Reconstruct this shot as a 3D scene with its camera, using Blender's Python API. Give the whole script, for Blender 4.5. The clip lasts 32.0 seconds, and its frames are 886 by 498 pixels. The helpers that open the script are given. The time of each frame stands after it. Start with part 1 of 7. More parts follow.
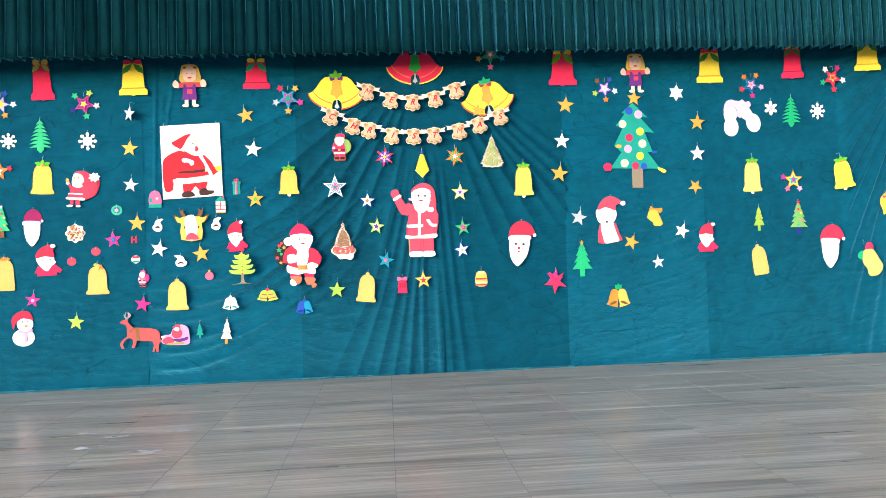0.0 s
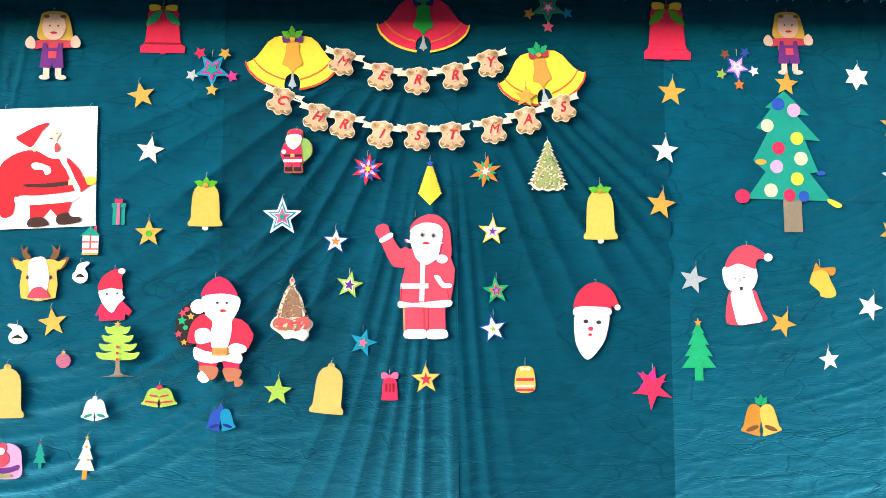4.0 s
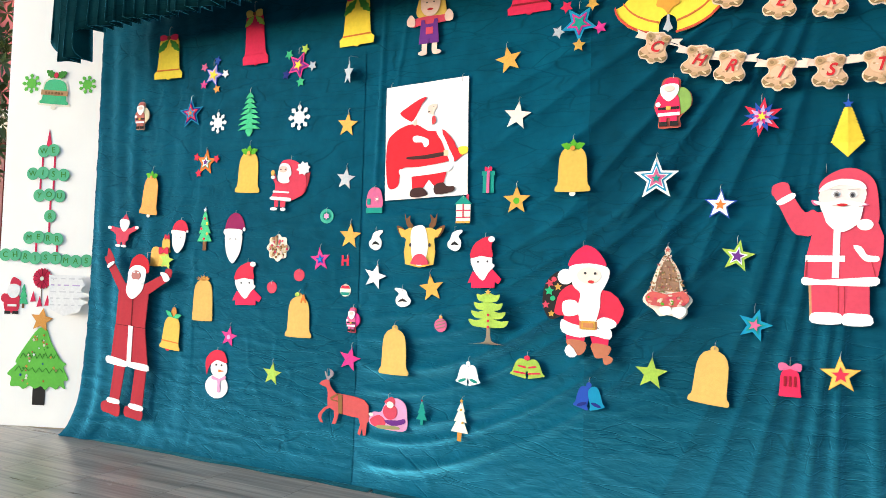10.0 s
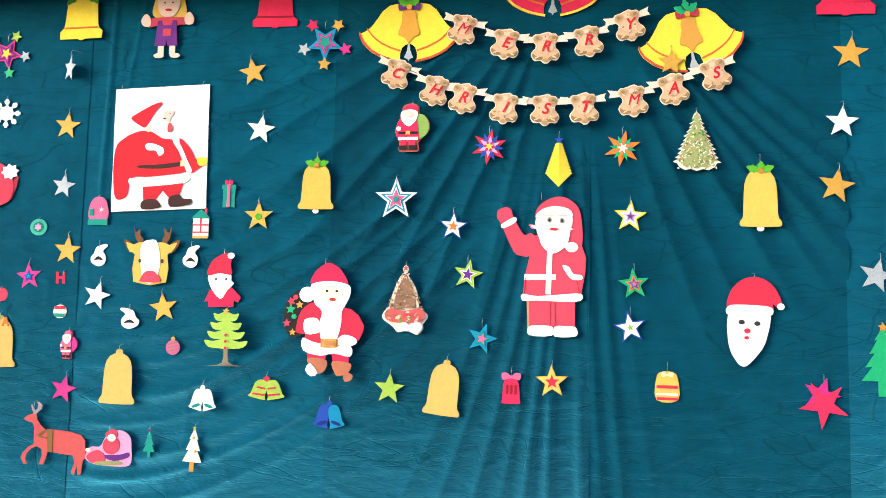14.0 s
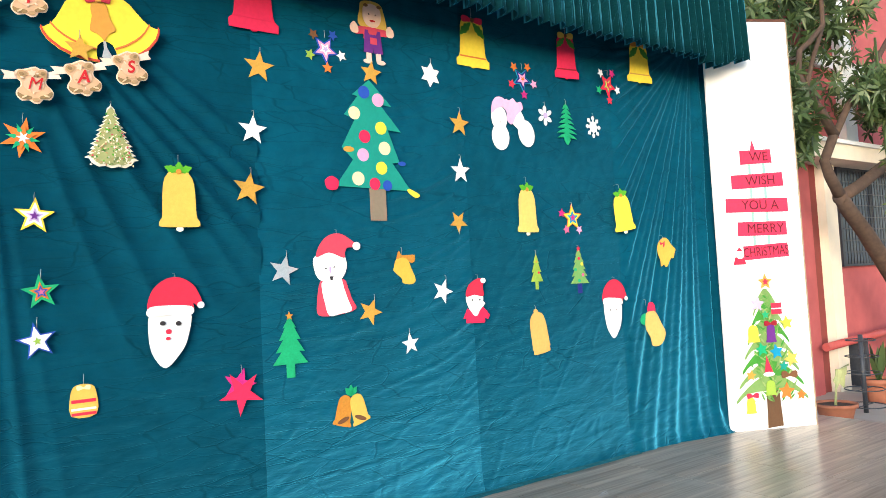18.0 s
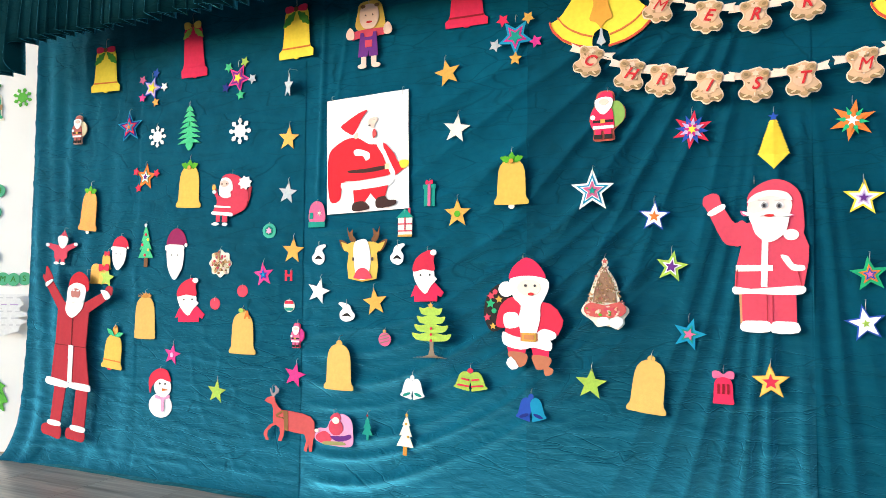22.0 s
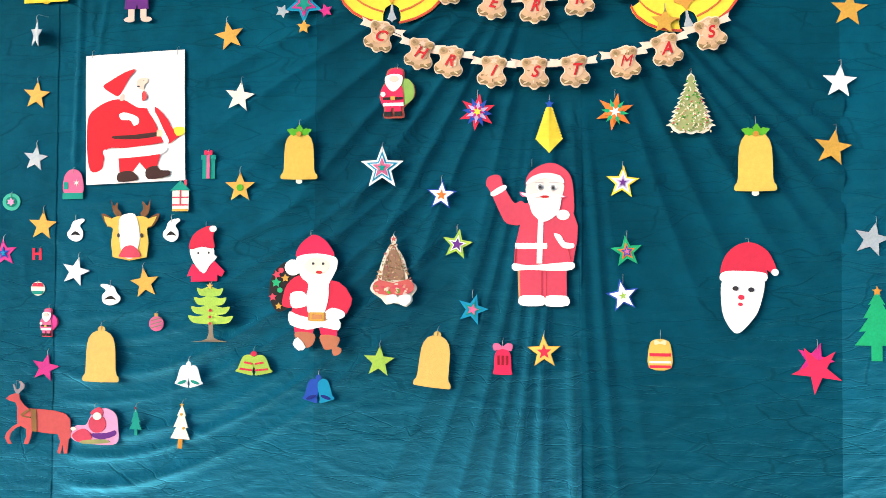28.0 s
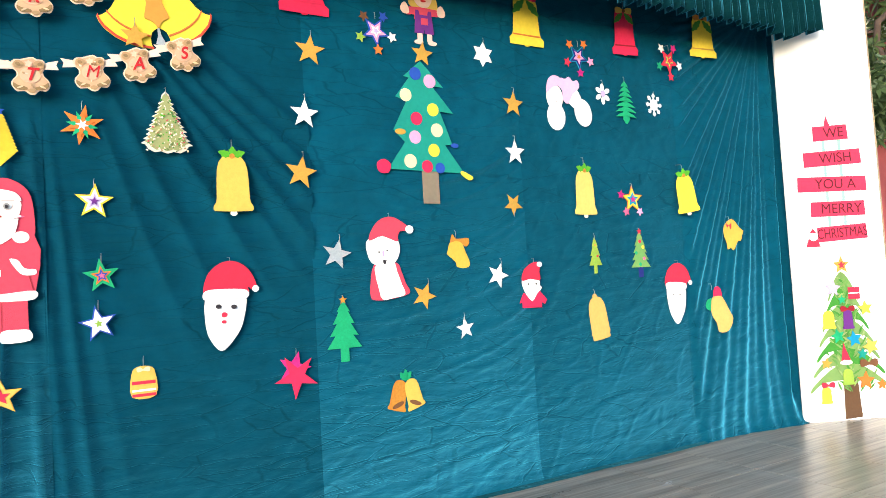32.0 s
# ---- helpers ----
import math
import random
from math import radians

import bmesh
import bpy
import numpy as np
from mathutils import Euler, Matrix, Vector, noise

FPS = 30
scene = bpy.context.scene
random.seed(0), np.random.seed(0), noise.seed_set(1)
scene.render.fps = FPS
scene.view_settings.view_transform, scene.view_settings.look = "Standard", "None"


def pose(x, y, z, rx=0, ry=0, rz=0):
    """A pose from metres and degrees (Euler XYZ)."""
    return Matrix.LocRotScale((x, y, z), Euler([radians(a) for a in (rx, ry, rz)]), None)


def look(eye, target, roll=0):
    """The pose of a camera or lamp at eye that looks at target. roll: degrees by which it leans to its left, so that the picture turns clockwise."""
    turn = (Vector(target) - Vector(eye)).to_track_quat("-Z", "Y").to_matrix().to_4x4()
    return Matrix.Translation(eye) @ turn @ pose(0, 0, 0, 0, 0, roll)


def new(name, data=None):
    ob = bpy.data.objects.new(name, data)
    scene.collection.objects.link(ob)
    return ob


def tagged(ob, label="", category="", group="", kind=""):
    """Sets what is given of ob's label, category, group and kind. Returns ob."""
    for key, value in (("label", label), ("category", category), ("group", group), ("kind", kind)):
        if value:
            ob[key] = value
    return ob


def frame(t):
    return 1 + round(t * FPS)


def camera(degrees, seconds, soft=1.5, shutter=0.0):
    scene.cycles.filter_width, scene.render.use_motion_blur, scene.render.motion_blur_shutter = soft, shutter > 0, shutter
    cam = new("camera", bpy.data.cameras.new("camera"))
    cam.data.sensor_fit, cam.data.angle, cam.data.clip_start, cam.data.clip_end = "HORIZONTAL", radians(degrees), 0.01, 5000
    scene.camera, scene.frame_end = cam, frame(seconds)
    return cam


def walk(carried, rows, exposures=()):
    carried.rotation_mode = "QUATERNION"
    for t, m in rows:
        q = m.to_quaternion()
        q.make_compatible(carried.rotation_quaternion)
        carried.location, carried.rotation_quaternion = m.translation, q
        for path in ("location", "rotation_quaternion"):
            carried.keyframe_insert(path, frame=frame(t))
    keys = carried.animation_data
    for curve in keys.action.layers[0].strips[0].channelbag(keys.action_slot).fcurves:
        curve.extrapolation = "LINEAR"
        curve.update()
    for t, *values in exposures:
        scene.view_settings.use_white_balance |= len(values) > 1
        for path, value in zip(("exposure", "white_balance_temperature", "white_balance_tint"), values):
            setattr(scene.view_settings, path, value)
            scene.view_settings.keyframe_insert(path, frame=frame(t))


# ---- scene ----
cam = camera(64.5, 32.0, soft=0.8)
EXPOSURES = ((0.0, 1.71, 6150, 10), (1.5, 1.68, 6150, 10), (2.5, 1.57, 6150, 10), (4.5, 1.41, 6150, 10), (6.0, 1.33, 6150, 10), (8.5, 1.25, 6150, 10), (12.5, 1.21, 6150, 10), (14.5, 1.37, 6150, 10), (17.0, 1.51, 6150, 10), (17.8, 1.37, 6150, 10), (18.5, 1.33, 6150, 10), (20.0, 1.37, 6150, 10), (22.0, 1.25, 6150, 10), (25.0, 1.23, 6150, 10), (28.0, 1.23, 6150, 10), (29.0, 1.35, 6150, 10), (31.0, 1.47, 6150, 10), (32.0, 1.43, 6150, 10))
PATH = [
    (0, (-0.4, -0.675, 1.176), (-0.239, 1.319, 1.198), -1.9),
    (0.5, (-0.305, -0.356, 1.251), (-0.218, 1.642, 1.279), -1.2),
    (1, (-0.274, 0.049, 1.248), (-0.159, 2.046, 1.239), 0.2),
    (1.5, (-0.133, 0.42, 1.274), (0.059, 2.411, 1.264), -1.8),
    (2, (-0.091, 0.801, 1.292), (-0.055, 2.801, 1.289), -0.0),
    (2.5, (-0.055, 1.135, 1.314), (0.026, 3.133, 1.365), 0.6),
    (4.5, (-0.098, 2.513, 1.405), (-0.025, 4.504, 1.571), -0.2),
    (5, (-0.057, 2.679, 1.429), (-0.014, 4.674, 1.566), 1.3),
    (5.5, (-0.076, 2.712, 1.44), (-0.017, 4.702, 1.632), -0.2),
    (6, (-0.089, 2.695, 1.455), (-0.041, 4.682, 1.679), -0.0),
    (6.5, (-0.13, 2.67, 1.426), (-0.293, 4.652, 1.635), 0.6),
    (6.8, (-0.152, 2.656, 1.423), (-0.491, 4.619, 1.601), 0.8),
    (7, (-0.176, 2.649, 1.438), (-0.623, 4.592, 1.593), 0.8),
    (7.5, (-0.214, 2.632, 1.42), (-0.855, 4.522, 1.56), 1.4),
    (8, (-0.227, 2.629, 1.395), (-1.035, 4.453, 1.531), 2.3),
    (8.5, (-0.234, 2.615, 1.397), (-1.142, 4.393, 1.516), 2.3),
    (9, (-0.263, 2.602, 1.345), (-1.212, 4.359, 1.467), 2.4),
    (9.5, (-0.256, 2.607, 1.354), (-1.18, 4.379, 1.446), 1.7),
    (10, (-0.267, 2.611, 1.351), (-1.147, 4.405, 1.433), 1.7),
    (10.5, (-0.272, 2.623, 1.359), (-1.113, 4.436, 1.429), 1.6),
    (11, (-0.26, 2.639, 1.397), (-1.098, 4.454, 1.46), 1.4),
    (11.5, (-0.273, 2.628, 1.358), (-1.149, 4.424, 1.44), 1.6),
    (12, (-0.272, 2.623, 1.34), (-1.033, 4.47, 1.432), 2.1),
    (12.5, (-0.262, 2.628, 1.36), (-0.924, 4.511, 1.496), 2.0),
    (13, (-0.233, 2.639, 1.337), (-0.769, 4.561, 1.481), 2.5),
    (13.5, (-0.206, 2.644, 1.328), (-0.591, 4.6, 1.495), 2.2),
    (15.5, (-0.116, 2.709, 1.431), (0.136, 4.692, 1.508), -1.1),
    (16, (-0.067, 2.714, 1.466), (0.371, 4.664, 1.535), -1.5),
    (16.5, (-0.024, 2.7, 1.479), (0.641, 4.585, 1.551), -2.4),
    (17, (0.006, 2.675, 1.483), (0.86, 4.481, 1.561), -2.7),
    (17.5, (0.037, 2.644, 1.469), (1.084, 4.346, 1.556), -3.4),
    (18, (0.042, 2.663, 1.396), (1.191, 4.296, 1.503), -3.0),
    (18.5, (0.044, 2.686, 1.372), (1.154, 4.347, 1.472), -2.9),
    (19, (0.052, 2.694, 1.4), (0.946, 4.48, 1.503), -2.7),
    (19.5, (0.057, 2.706, 1.397), (0.746, 4.578, 1.54), -2.4),
    (20, (0.029, 2.736, 1.321), (0.414, 4.691, 1.498), -1.4),
    (20.2, (0.028, 2.709, 1.325), (0.268, 4.689, 1.467), -1.9),
    (20.5, (-0.032, 2.749, 1.367), (0.069, 4.743, 1.485), -0.8),
    (20.9, (-0.056, 2.717, 1.426), (-0.286, 4.702, 1.518), -0.5),
    (21, (-0.06, 2.711, 1.423), (-0.37, 4.684, 1.514), -0.5),
    (21.5, (-0.087, 2.69, 1.424), (-0.704, 4.591, 1.524), 0.3),
    (22, (-0.142, 2.67, 1.428), (-0.933, 4.505, 1.515), 0.5),
    (22.5, (-0.169, 2.667, 1.395), (-1.042, 4.463, 1.516), 1.4),
    (23, (-0.186, 2.667, 1.372), (-1.08, 4.449, 1.522), 1.3),
    (23.5, (-0.198, 2.654, 1.379), (-1.132, 4.415, 1.538), 1.7),
    (24, (-0.206, 2.638, 1.368), (-1.164, 4.386, 1.527), 2.0),
    (24.5, (-0.222, 2.624, 1.343), (-1.155, 4.386, 1.505), 2.3),
    (26.5, (-0.186, 2.688, 1.309), (-0.782, 4.591, 1.456), 1.7),
    (27, (-0.187, 2.705, 1.317), (-0.655, 4.644, 1.46), 0.8),
    (27.5, (-0.213, 2.713, 1.37), (-0.544, 4.683, 1.466), 0.1),
    (28, (-0.205, 2.745, 1.398), (-0.399, 4.735, 1.442), 0.3),
    (28.5, (-0.174, 2.746, 1.392), (-0.266, 4.742, 1.454), -0.5),
    (29, (-0.121, 2.739, 1.39), (0.026, 4.731, 1.482), -1.3),
    (29.3, (-0.053, 2.683, 1.417), (0.22, 4.66, 1.544), -0.7),
    (29.5, (-0.059, 2.731, 1.447), (0.326, 4.691, 1.54), -1.8),
    (30, (-0.016, 2.722, 1.466), (0.628, 4.613, 1.56), -2.3),
    (30.5, (0.024, 2.713, 1.464), (0.871, 4.521, 1.577), -1.9),
    (31, (0.085, 2.686, 1.437), (1.121, 4.394, 1.535), -2.6),
    (31.5, (0.126, 2.666, 1.396), (1.205, 4.348, 1.484), -3.3),
    (32, (0.115, 2.714, 1.338), (1.12, 4.44, 1.434), -3.4),
]
walk(cam, [(t, look(eye, target, roll)) for t, eye, target, roll in PATH], EXPOSURES)

# ---- daylight ----
world = bpy.data.worlds.new("sky")
scene.world = world
world.use_nodes = True
wn = world.node_tree.nodes
sky = wn.new("ShaderNodeTexSky")
sky.sky_type, sky.sun_disc = "NISHITA", False
sky.sun_elevation, sky.sun_rotation = radians(11), radians(232)
wn["Background"].inputs["Strength"].default_value = 0.17
world.node_tree.links.new(sky.outputs[0], wn["Background"].inputs["Color"])
sun_data = bpy.data.lights.new("sun", "SUN")
sun_data.energy, sun_data.angle, sun_data.color = 1.75, radians(34), (1.0, 0.97, 0.93)
sun = new("sun", sun_data)
sun.matrix_world = look((-14.8, -11.5, 2.3), (0.0, 0.0, 0.0))


# ---- materials ----
def mat(name, colour, rough=0.8, metal=0.0, vary=0.12, scale=30.0, bump=0.0, bump_scale=200.0, sheen=0.0, stretch=(1, 1, 1), spec=0.3):
    """A surface with two scales of colour variation and fine relief."""
    m = bpy.data.materials.new(name)
    m.use_nodes = True
    n, l = m.node_tree.nodes, m.node_tree.links
    b = n["Principled BSDF"]
    b.inputs["Roughness"].default_value, b.inputs["Metallic"].default_value = rough, metal
    b.inputs["Specular IOR Level"].default_value = spec
    if sheen:
        b.inputs["Sheen Weight"].default_value = sheen
        b.inputs["Sheen Roughness"].default_value = 0.45
    tc, mp = n.new("ShaderNodeTexCoord"), n.new("ShaderNodeMapping")
    mp.inputs["Scale"].default_value = stretch
    l.new(tc.outputs["Object"], mp.inputs[0])
    fine, coarse = n.new("ShaderNodeTexNoise"), n.new("ShaderNodeTexNoise")
    for node, sc in ((fine, scale), (coarse, scale * 0.12)):
        node.inputs["Scale"].default_value, node.inputs["Detail"].default_value = sc, 5
        l.new(mp.outputs[0], node.inputs["Vector"])
    add = n.new("ShaderNodeMath")
    l.new(fine.outputs[0], add.inputs[0])
    l.new(coarse.outputs[0], add.inputs[1])
    rng = n.new("ShaderNodeMapRange")
    rng.inputs["From Min"].default_value, rng.inputs["From Max"].default_value = 0.6, 1.4
    rng.inputs["To Min"].default_value, rng.inputs["To Max"].default_value = 1 - vary, 1 + vary
    l.new(add.outputs[0], rng.inputs[0])
    mix = n.new("ShaderNodeMix")
    mix.data_type, mix.blend_type = "RGBA", "MULTIPLY"
    mix.inputs["Factor"].default_value = 1
    mix.inputs[6].default_value = (*colour, 1)
    l.new(rng.outputs[0], mix.inputs[7])
    l.new(mix.outputs[2], b.inputs["Base Color"])
    if bump:
        tex, bp = n.new("ShaderNodeTexNoise"), n.new("ShaderNodeBump")
        tex.inputs["Scale"].default_value, tex.inputs["Detail"].default_value = bump_scale, 4
        bp.inputs["Strength"].default_value, bp.inputs["Distance"].default_value = bump, 0.004
        l.new(mp.outputs[0], tex.inputs["Vector"])
        l.new(tex.outputs[0], bp.inputs["Height"])
        l.new(bp.outputs[0], b.inputs["Normal"])
    return m


def velvet(name, colour, sheen, slant=0.55):
    """Crushed velvet: pile sheen, long creases and small cross wrinkles with painted shade."""
    m = mat(name, colour, 0.85, vary=0.26, scale=9.0, spec=0.03)
    n, l = m.node_tree.nodes, m.node_tree.links
    b = n["Principled BSDF"]
    tc = n.new("ShaderNodeTexCoord")
    last = None
    for sc, strech, strength, dist in ((4.0, (0.8, 1, 1.6), 0.20, 0.03), (17.0, (0.6, 1, 1.7), 0.42, 0.008), (350.0, (1, 1, 1), 0.2, 0.001)):
        mp, tex, bp = n.new("ShaderNodeMapping"), n.new("ShaderNodeTexNoise"), n.new("ShaderNodeBump")
        mp.inputs["Scale"].default_value = strech
        l.new(tc.outputs["Object"], mp.inputs[0])
        tex.inputs["Scale"].default_value, tex.inputs["Detail"].default_value, tex.inputs["Distortion"].default_value = sc, 3, 1.6
        l.new(mp.outputs[0], tex.inputs["Vector"])
        l.new(tex.outputs[0], bp.inputs["Height"])
        bp.inputs["Strength"].default_value, bp.inputs["Distance"].default_value = strength, dist
        if last:
            l.new(last.outputs[0], bp.inputs["Normal"])
        last = bp
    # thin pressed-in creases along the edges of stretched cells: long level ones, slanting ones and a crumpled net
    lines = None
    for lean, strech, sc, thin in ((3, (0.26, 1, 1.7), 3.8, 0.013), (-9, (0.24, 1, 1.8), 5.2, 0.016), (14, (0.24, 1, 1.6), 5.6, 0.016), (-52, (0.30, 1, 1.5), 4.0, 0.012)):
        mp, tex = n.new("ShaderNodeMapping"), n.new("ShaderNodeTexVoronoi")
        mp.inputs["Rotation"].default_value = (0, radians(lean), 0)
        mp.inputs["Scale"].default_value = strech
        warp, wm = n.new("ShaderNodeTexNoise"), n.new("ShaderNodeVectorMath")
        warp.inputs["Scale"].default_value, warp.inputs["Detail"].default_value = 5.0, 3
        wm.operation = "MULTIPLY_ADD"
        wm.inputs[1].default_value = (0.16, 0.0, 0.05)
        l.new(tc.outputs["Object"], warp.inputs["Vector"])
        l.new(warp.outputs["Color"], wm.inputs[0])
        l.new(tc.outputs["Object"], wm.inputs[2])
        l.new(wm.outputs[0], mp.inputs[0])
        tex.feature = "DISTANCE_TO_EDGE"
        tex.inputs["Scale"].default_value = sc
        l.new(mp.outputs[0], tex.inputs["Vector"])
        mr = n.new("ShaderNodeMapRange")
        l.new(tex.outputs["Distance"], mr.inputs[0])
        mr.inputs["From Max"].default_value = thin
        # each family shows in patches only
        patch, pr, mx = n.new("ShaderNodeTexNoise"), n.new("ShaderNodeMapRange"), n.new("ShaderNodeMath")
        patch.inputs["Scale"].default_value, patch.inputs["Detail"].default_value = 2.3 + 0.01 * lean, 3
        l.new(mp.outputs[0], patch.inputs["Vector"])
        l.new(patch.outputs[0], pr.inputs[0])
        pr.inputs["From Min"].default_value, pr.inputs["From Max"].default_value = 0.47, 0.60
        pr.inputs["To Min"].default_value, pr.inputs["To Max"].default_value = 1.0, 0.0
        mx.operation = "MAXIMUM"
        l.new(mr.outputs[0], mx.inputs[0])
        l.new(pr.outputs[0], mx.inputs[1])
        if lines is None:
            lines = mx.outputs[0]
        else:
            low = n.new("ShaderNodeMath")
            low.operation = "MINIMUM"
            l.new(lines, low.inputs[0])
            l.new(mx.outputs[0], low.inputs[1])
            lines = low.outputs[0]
    # shade in the creases, painted by darkening the base colour along their lines
    shaded, crease_shade, bp = n.new("ShaderNodeMix"), n.new("ShaderNodeMapRange"), n.new("ShaderNodeBump")
    shaded.data_type, shaded.blend_type = "RGBA", "MULTIPLY"
    shaded.inputs["Factor"].default_value = 1
    crease_shade.inputs["To Min"].default_value = 0.72
    l.new(lines, crease_shade.inputs[0])
    l.new(b.inputs["Base Color"].links[0].from_socket, shaded.inputs[6])
    l.new(crease_shade.outputs[0], shaded.inputs[7])
    l.new(shaded.outputs[2], b.inputs["Base Color"])
    bp.inputs["Strength"].default_value, bp.inputs["Distance"].default_value = 0.45, 0.004
    l.new(lines, bp.inputs["Height"])
    l.new(last.outputs[0], bp.inputs["Normal"])
    l.new(bp.outputs[0], b.inputs["Normal"])
    # the pile lies downwards, so its sheen leans that way
    lie, nrm, pile, tint, both = n.new("ShaderNodeVectorMath"), n.new("ShaderNodeVectorMath"), n.new("ShaderNodeBsdfSheen"), n.new("ShaderNodeMix"), n.new("ShaderNodeAddShader")
    lie.operation, nrm.operation = "ADD", "NORMALIZE"
    lie.inputs[1].default_value = (0, 0, -slant)
    l.new(bp.outputs[0], lie.inputs[0])
    l.new(lie.outputs[0], nrm.inputs[0])
    l.new(nrm.outputs[0], pile.inputs["Normal"])
    pile.inputs["Roughness"].default_value = 0.34
    tint.data_type, tint.blend_type = "RGBA", "MULTIPLY"
    tint.inputs["Factor"].default_value = 1
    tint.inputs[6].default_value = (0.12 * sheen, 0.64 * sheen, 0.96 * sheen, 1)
    # the same painted crease shade dims the sheen
    l.new(crease_shade.outputs[0], tint.inputs[7])
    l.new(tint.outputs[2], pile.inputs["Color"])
    l.new(b.outputs[0], both.inputs[0])
    l.new(pile.outputs[0], both.inputs[1])
    l.new(both.outputs[0], n["Material Output"].inputs[0])
    return m


# one curtain velvet in lit and shaded copies: uneven light put into the colour
VELVET_DARK = velvet("velvet_shaded", (0.0017, 0.045, 0.077), 0.98, 0.75)
VELVET_LIGHT = velvet("velvet_lit", (0.0021, 0.059, 0.101), 1.15, 1.05)
VELVET_DIM = velvet("velvet_half_shaded", (0.0017, 0.043, 0.074), 1.12, 1.1)
VELVET_MID = velvet("velvet_half_lit", (0.0021, 0.054, 0.092), 1.02, 0.85)
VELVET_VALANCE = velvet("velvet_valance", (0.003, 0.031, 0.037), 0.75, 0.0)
BOARD = mat("white_board", (0.86, 0.85, 0.83), 0.6, vary=0.04, scale=3, bump=0.05)
BOARD_EDGE = mat("board_edge", (0.35, 0.27, 0.18), 0.8, vary=0.3)
RED_WALL = mat("red_wall_paint", (0.42, 0.098, 0.098), 0.8, vary=0.18, scale=4, bump=0.15, bump_scale=60)
DARK_RED = mat("maroon_door_paint", (0.20, 0.035, 0.03), 0.6, vary=0.15, scale=5)
CREAM_WALL = mat("cream_wall_paint", (0.75, 0.66, 0.52), 0.8, vary=0.1, scale=4, bump=0.1, bump_scale=60)
PLASTER = mat("white_plaster", (0.75, 0.74, 0.72), 0.8, vary=0.08, scale=4, bump=0.1, bump_scale=40)
CONCRETE = mat("concrete", (0.32, 0.31, 0.29), 0.85, vary=0.2, scale=3, bump=0.2, bump_scale=50)
GROUT = mat("pale_grout", (0.24, 0.225, 0.21), 0.9, vary=0.2)
GROUND = mat("dusty_ground", (0.40, 0.34, 0.28), 0.95, vary=0.2, scale=1.5, bump=0.3, bump_scale=20)
DARK_WOOD = mat("dark_wood", (0.09, 0.035, 0.02), 0.6, vary=0.3, scale=12, stretch=(0.1, 1, 1))
IRON = mat("dark_iron", (0.05, 0.055, 0.065), 0.5, 0.3, vary=0.2)
GLASS_DARK = mat("dim_window_glass", (0.10, 0.12, 0.15), 0.15, vary=0.2, scale=3, spec=0.5)


# ---- building blocks ----
def mesh_of(name, bm, *materials, smooth=False):
    me = bpy.data.meshes.new(name)
    bmesh.ops.recalc_face_normals(bm, faces=bm.faces)
    bm.to_mesh(me)
    bm.free()
    for m in materials:
        me.materials.append(m)
    if smooth:
        for p in me.polygons:
            p.use_smooth = True
    return me


def part(name, bm, material, parent, label="", smooth=False):
    materials = material if isinstance(material, (list, tuple)) else (material,)
    ob = new(name, mesh_of(name, bm, *materials, smooth=smooth))
    ob.parent = parent
    return tagged(ob, label)


def box(bm, x0, x1, y0, y1, z0, z1, slot=0, bevel=0.0):
    vs = [bm.verts.new((x, y, z)) for x in (x0, x1) for y in (y0, y1) for z in (z0, z1)]
    fs = [bm.faces.new([vs[i] for i in q]) for q in ((0, 1, 3, 2), (4, 6, 7, 5), (0, 4, 5, 1), (2, 3, 7, 6), (0, 2, 6, 4), (1, 5, 7, 3))]
    for f in fs:
        f.material_index = slot
    if bevel:
        bmesh.ops.bevel(bm, geom=list({e for f in fs for e in f.edges}), offset=bevel, segments=2, affect="EDGES", clamp_overlap=True)
    return bm


def block(*args, **kw):
    return box(bmesh.new(), *args, **kw)


def setting(name, bm, material, label, category, smooth=False):
    materials = material if isinstance(material, (list, tuple)) else (material,)
    return tagged(new(name, mesh_of(name, bm, *materials, smooth=smooth)), label, category, "", "structure")


def tube(bm, points, radii, sides=8, slot=0, cap=True):
    """A tapered tube through points."""
    rings, a = [], None
    for k, p in enumerate(points):
        p = Vector(p)
        d = (Vector(points[min(k + 1, len(points) - 1)]) - Vector(points[max(k - 1, 0)])).normalized()
        a = d.orthogonal().normalized() if a is None else (a - d * a.dot(d)).normalized()
        c = d.cross(a)
        r = radii[k] if isinstance(radii, (list, tuple)) else radii
        rings.append([bm.verts.new(p + r * (a * math.cos(q) + c * math.sin(q))) for q in (math.tau * i / sides for i in range(sides))])
    for r0, r1 in zip(rings, rings[1:]):
        for i in range(sides):
            f = bm.faces.new((r0[i], r0[(i + 1) % sides], r1[(i + 1) % sides], r1[i]))
            f.material_index, f.smooth = slot, True
    if cap:
        bm.faces.new(rings[0][::-1]).material_index = slot
        bm.faces.new(rings[-1]).material_index = slot
    return bm


# ---- stage: floor, roof, surroundings ----
CURTAIN_Y = 6.5
STAGE_X0, STAGE_X1, STAGE_Y0 = -6.75, 6.62, -4.55
TILE = 0.65
setting("floor", block(STAGE_X0, STAGE_X1, STAGE_Y0, 6.45, -0.6, -0.0009), GROUT, "raised concrete stage slab under grey wood-grain tiles", "floor")
setting("ground", block(-400, 400, -400, 400, -0.8, -0.601), GROUND, "dusty pale school yard ground round the stage", "ground")
setting("ceiling", block(-5.75, 5.75, 5.7, 7.9, 4.7, 4.9), PLASTER, "white plastered roof slab over the stage", "ceiling")
setting("wall_footing", block(-6.1, 6.5, 6.455, 7.2, -0.6, -0.012), CONCRETE, "concrete footing behind the curtain", "wall")
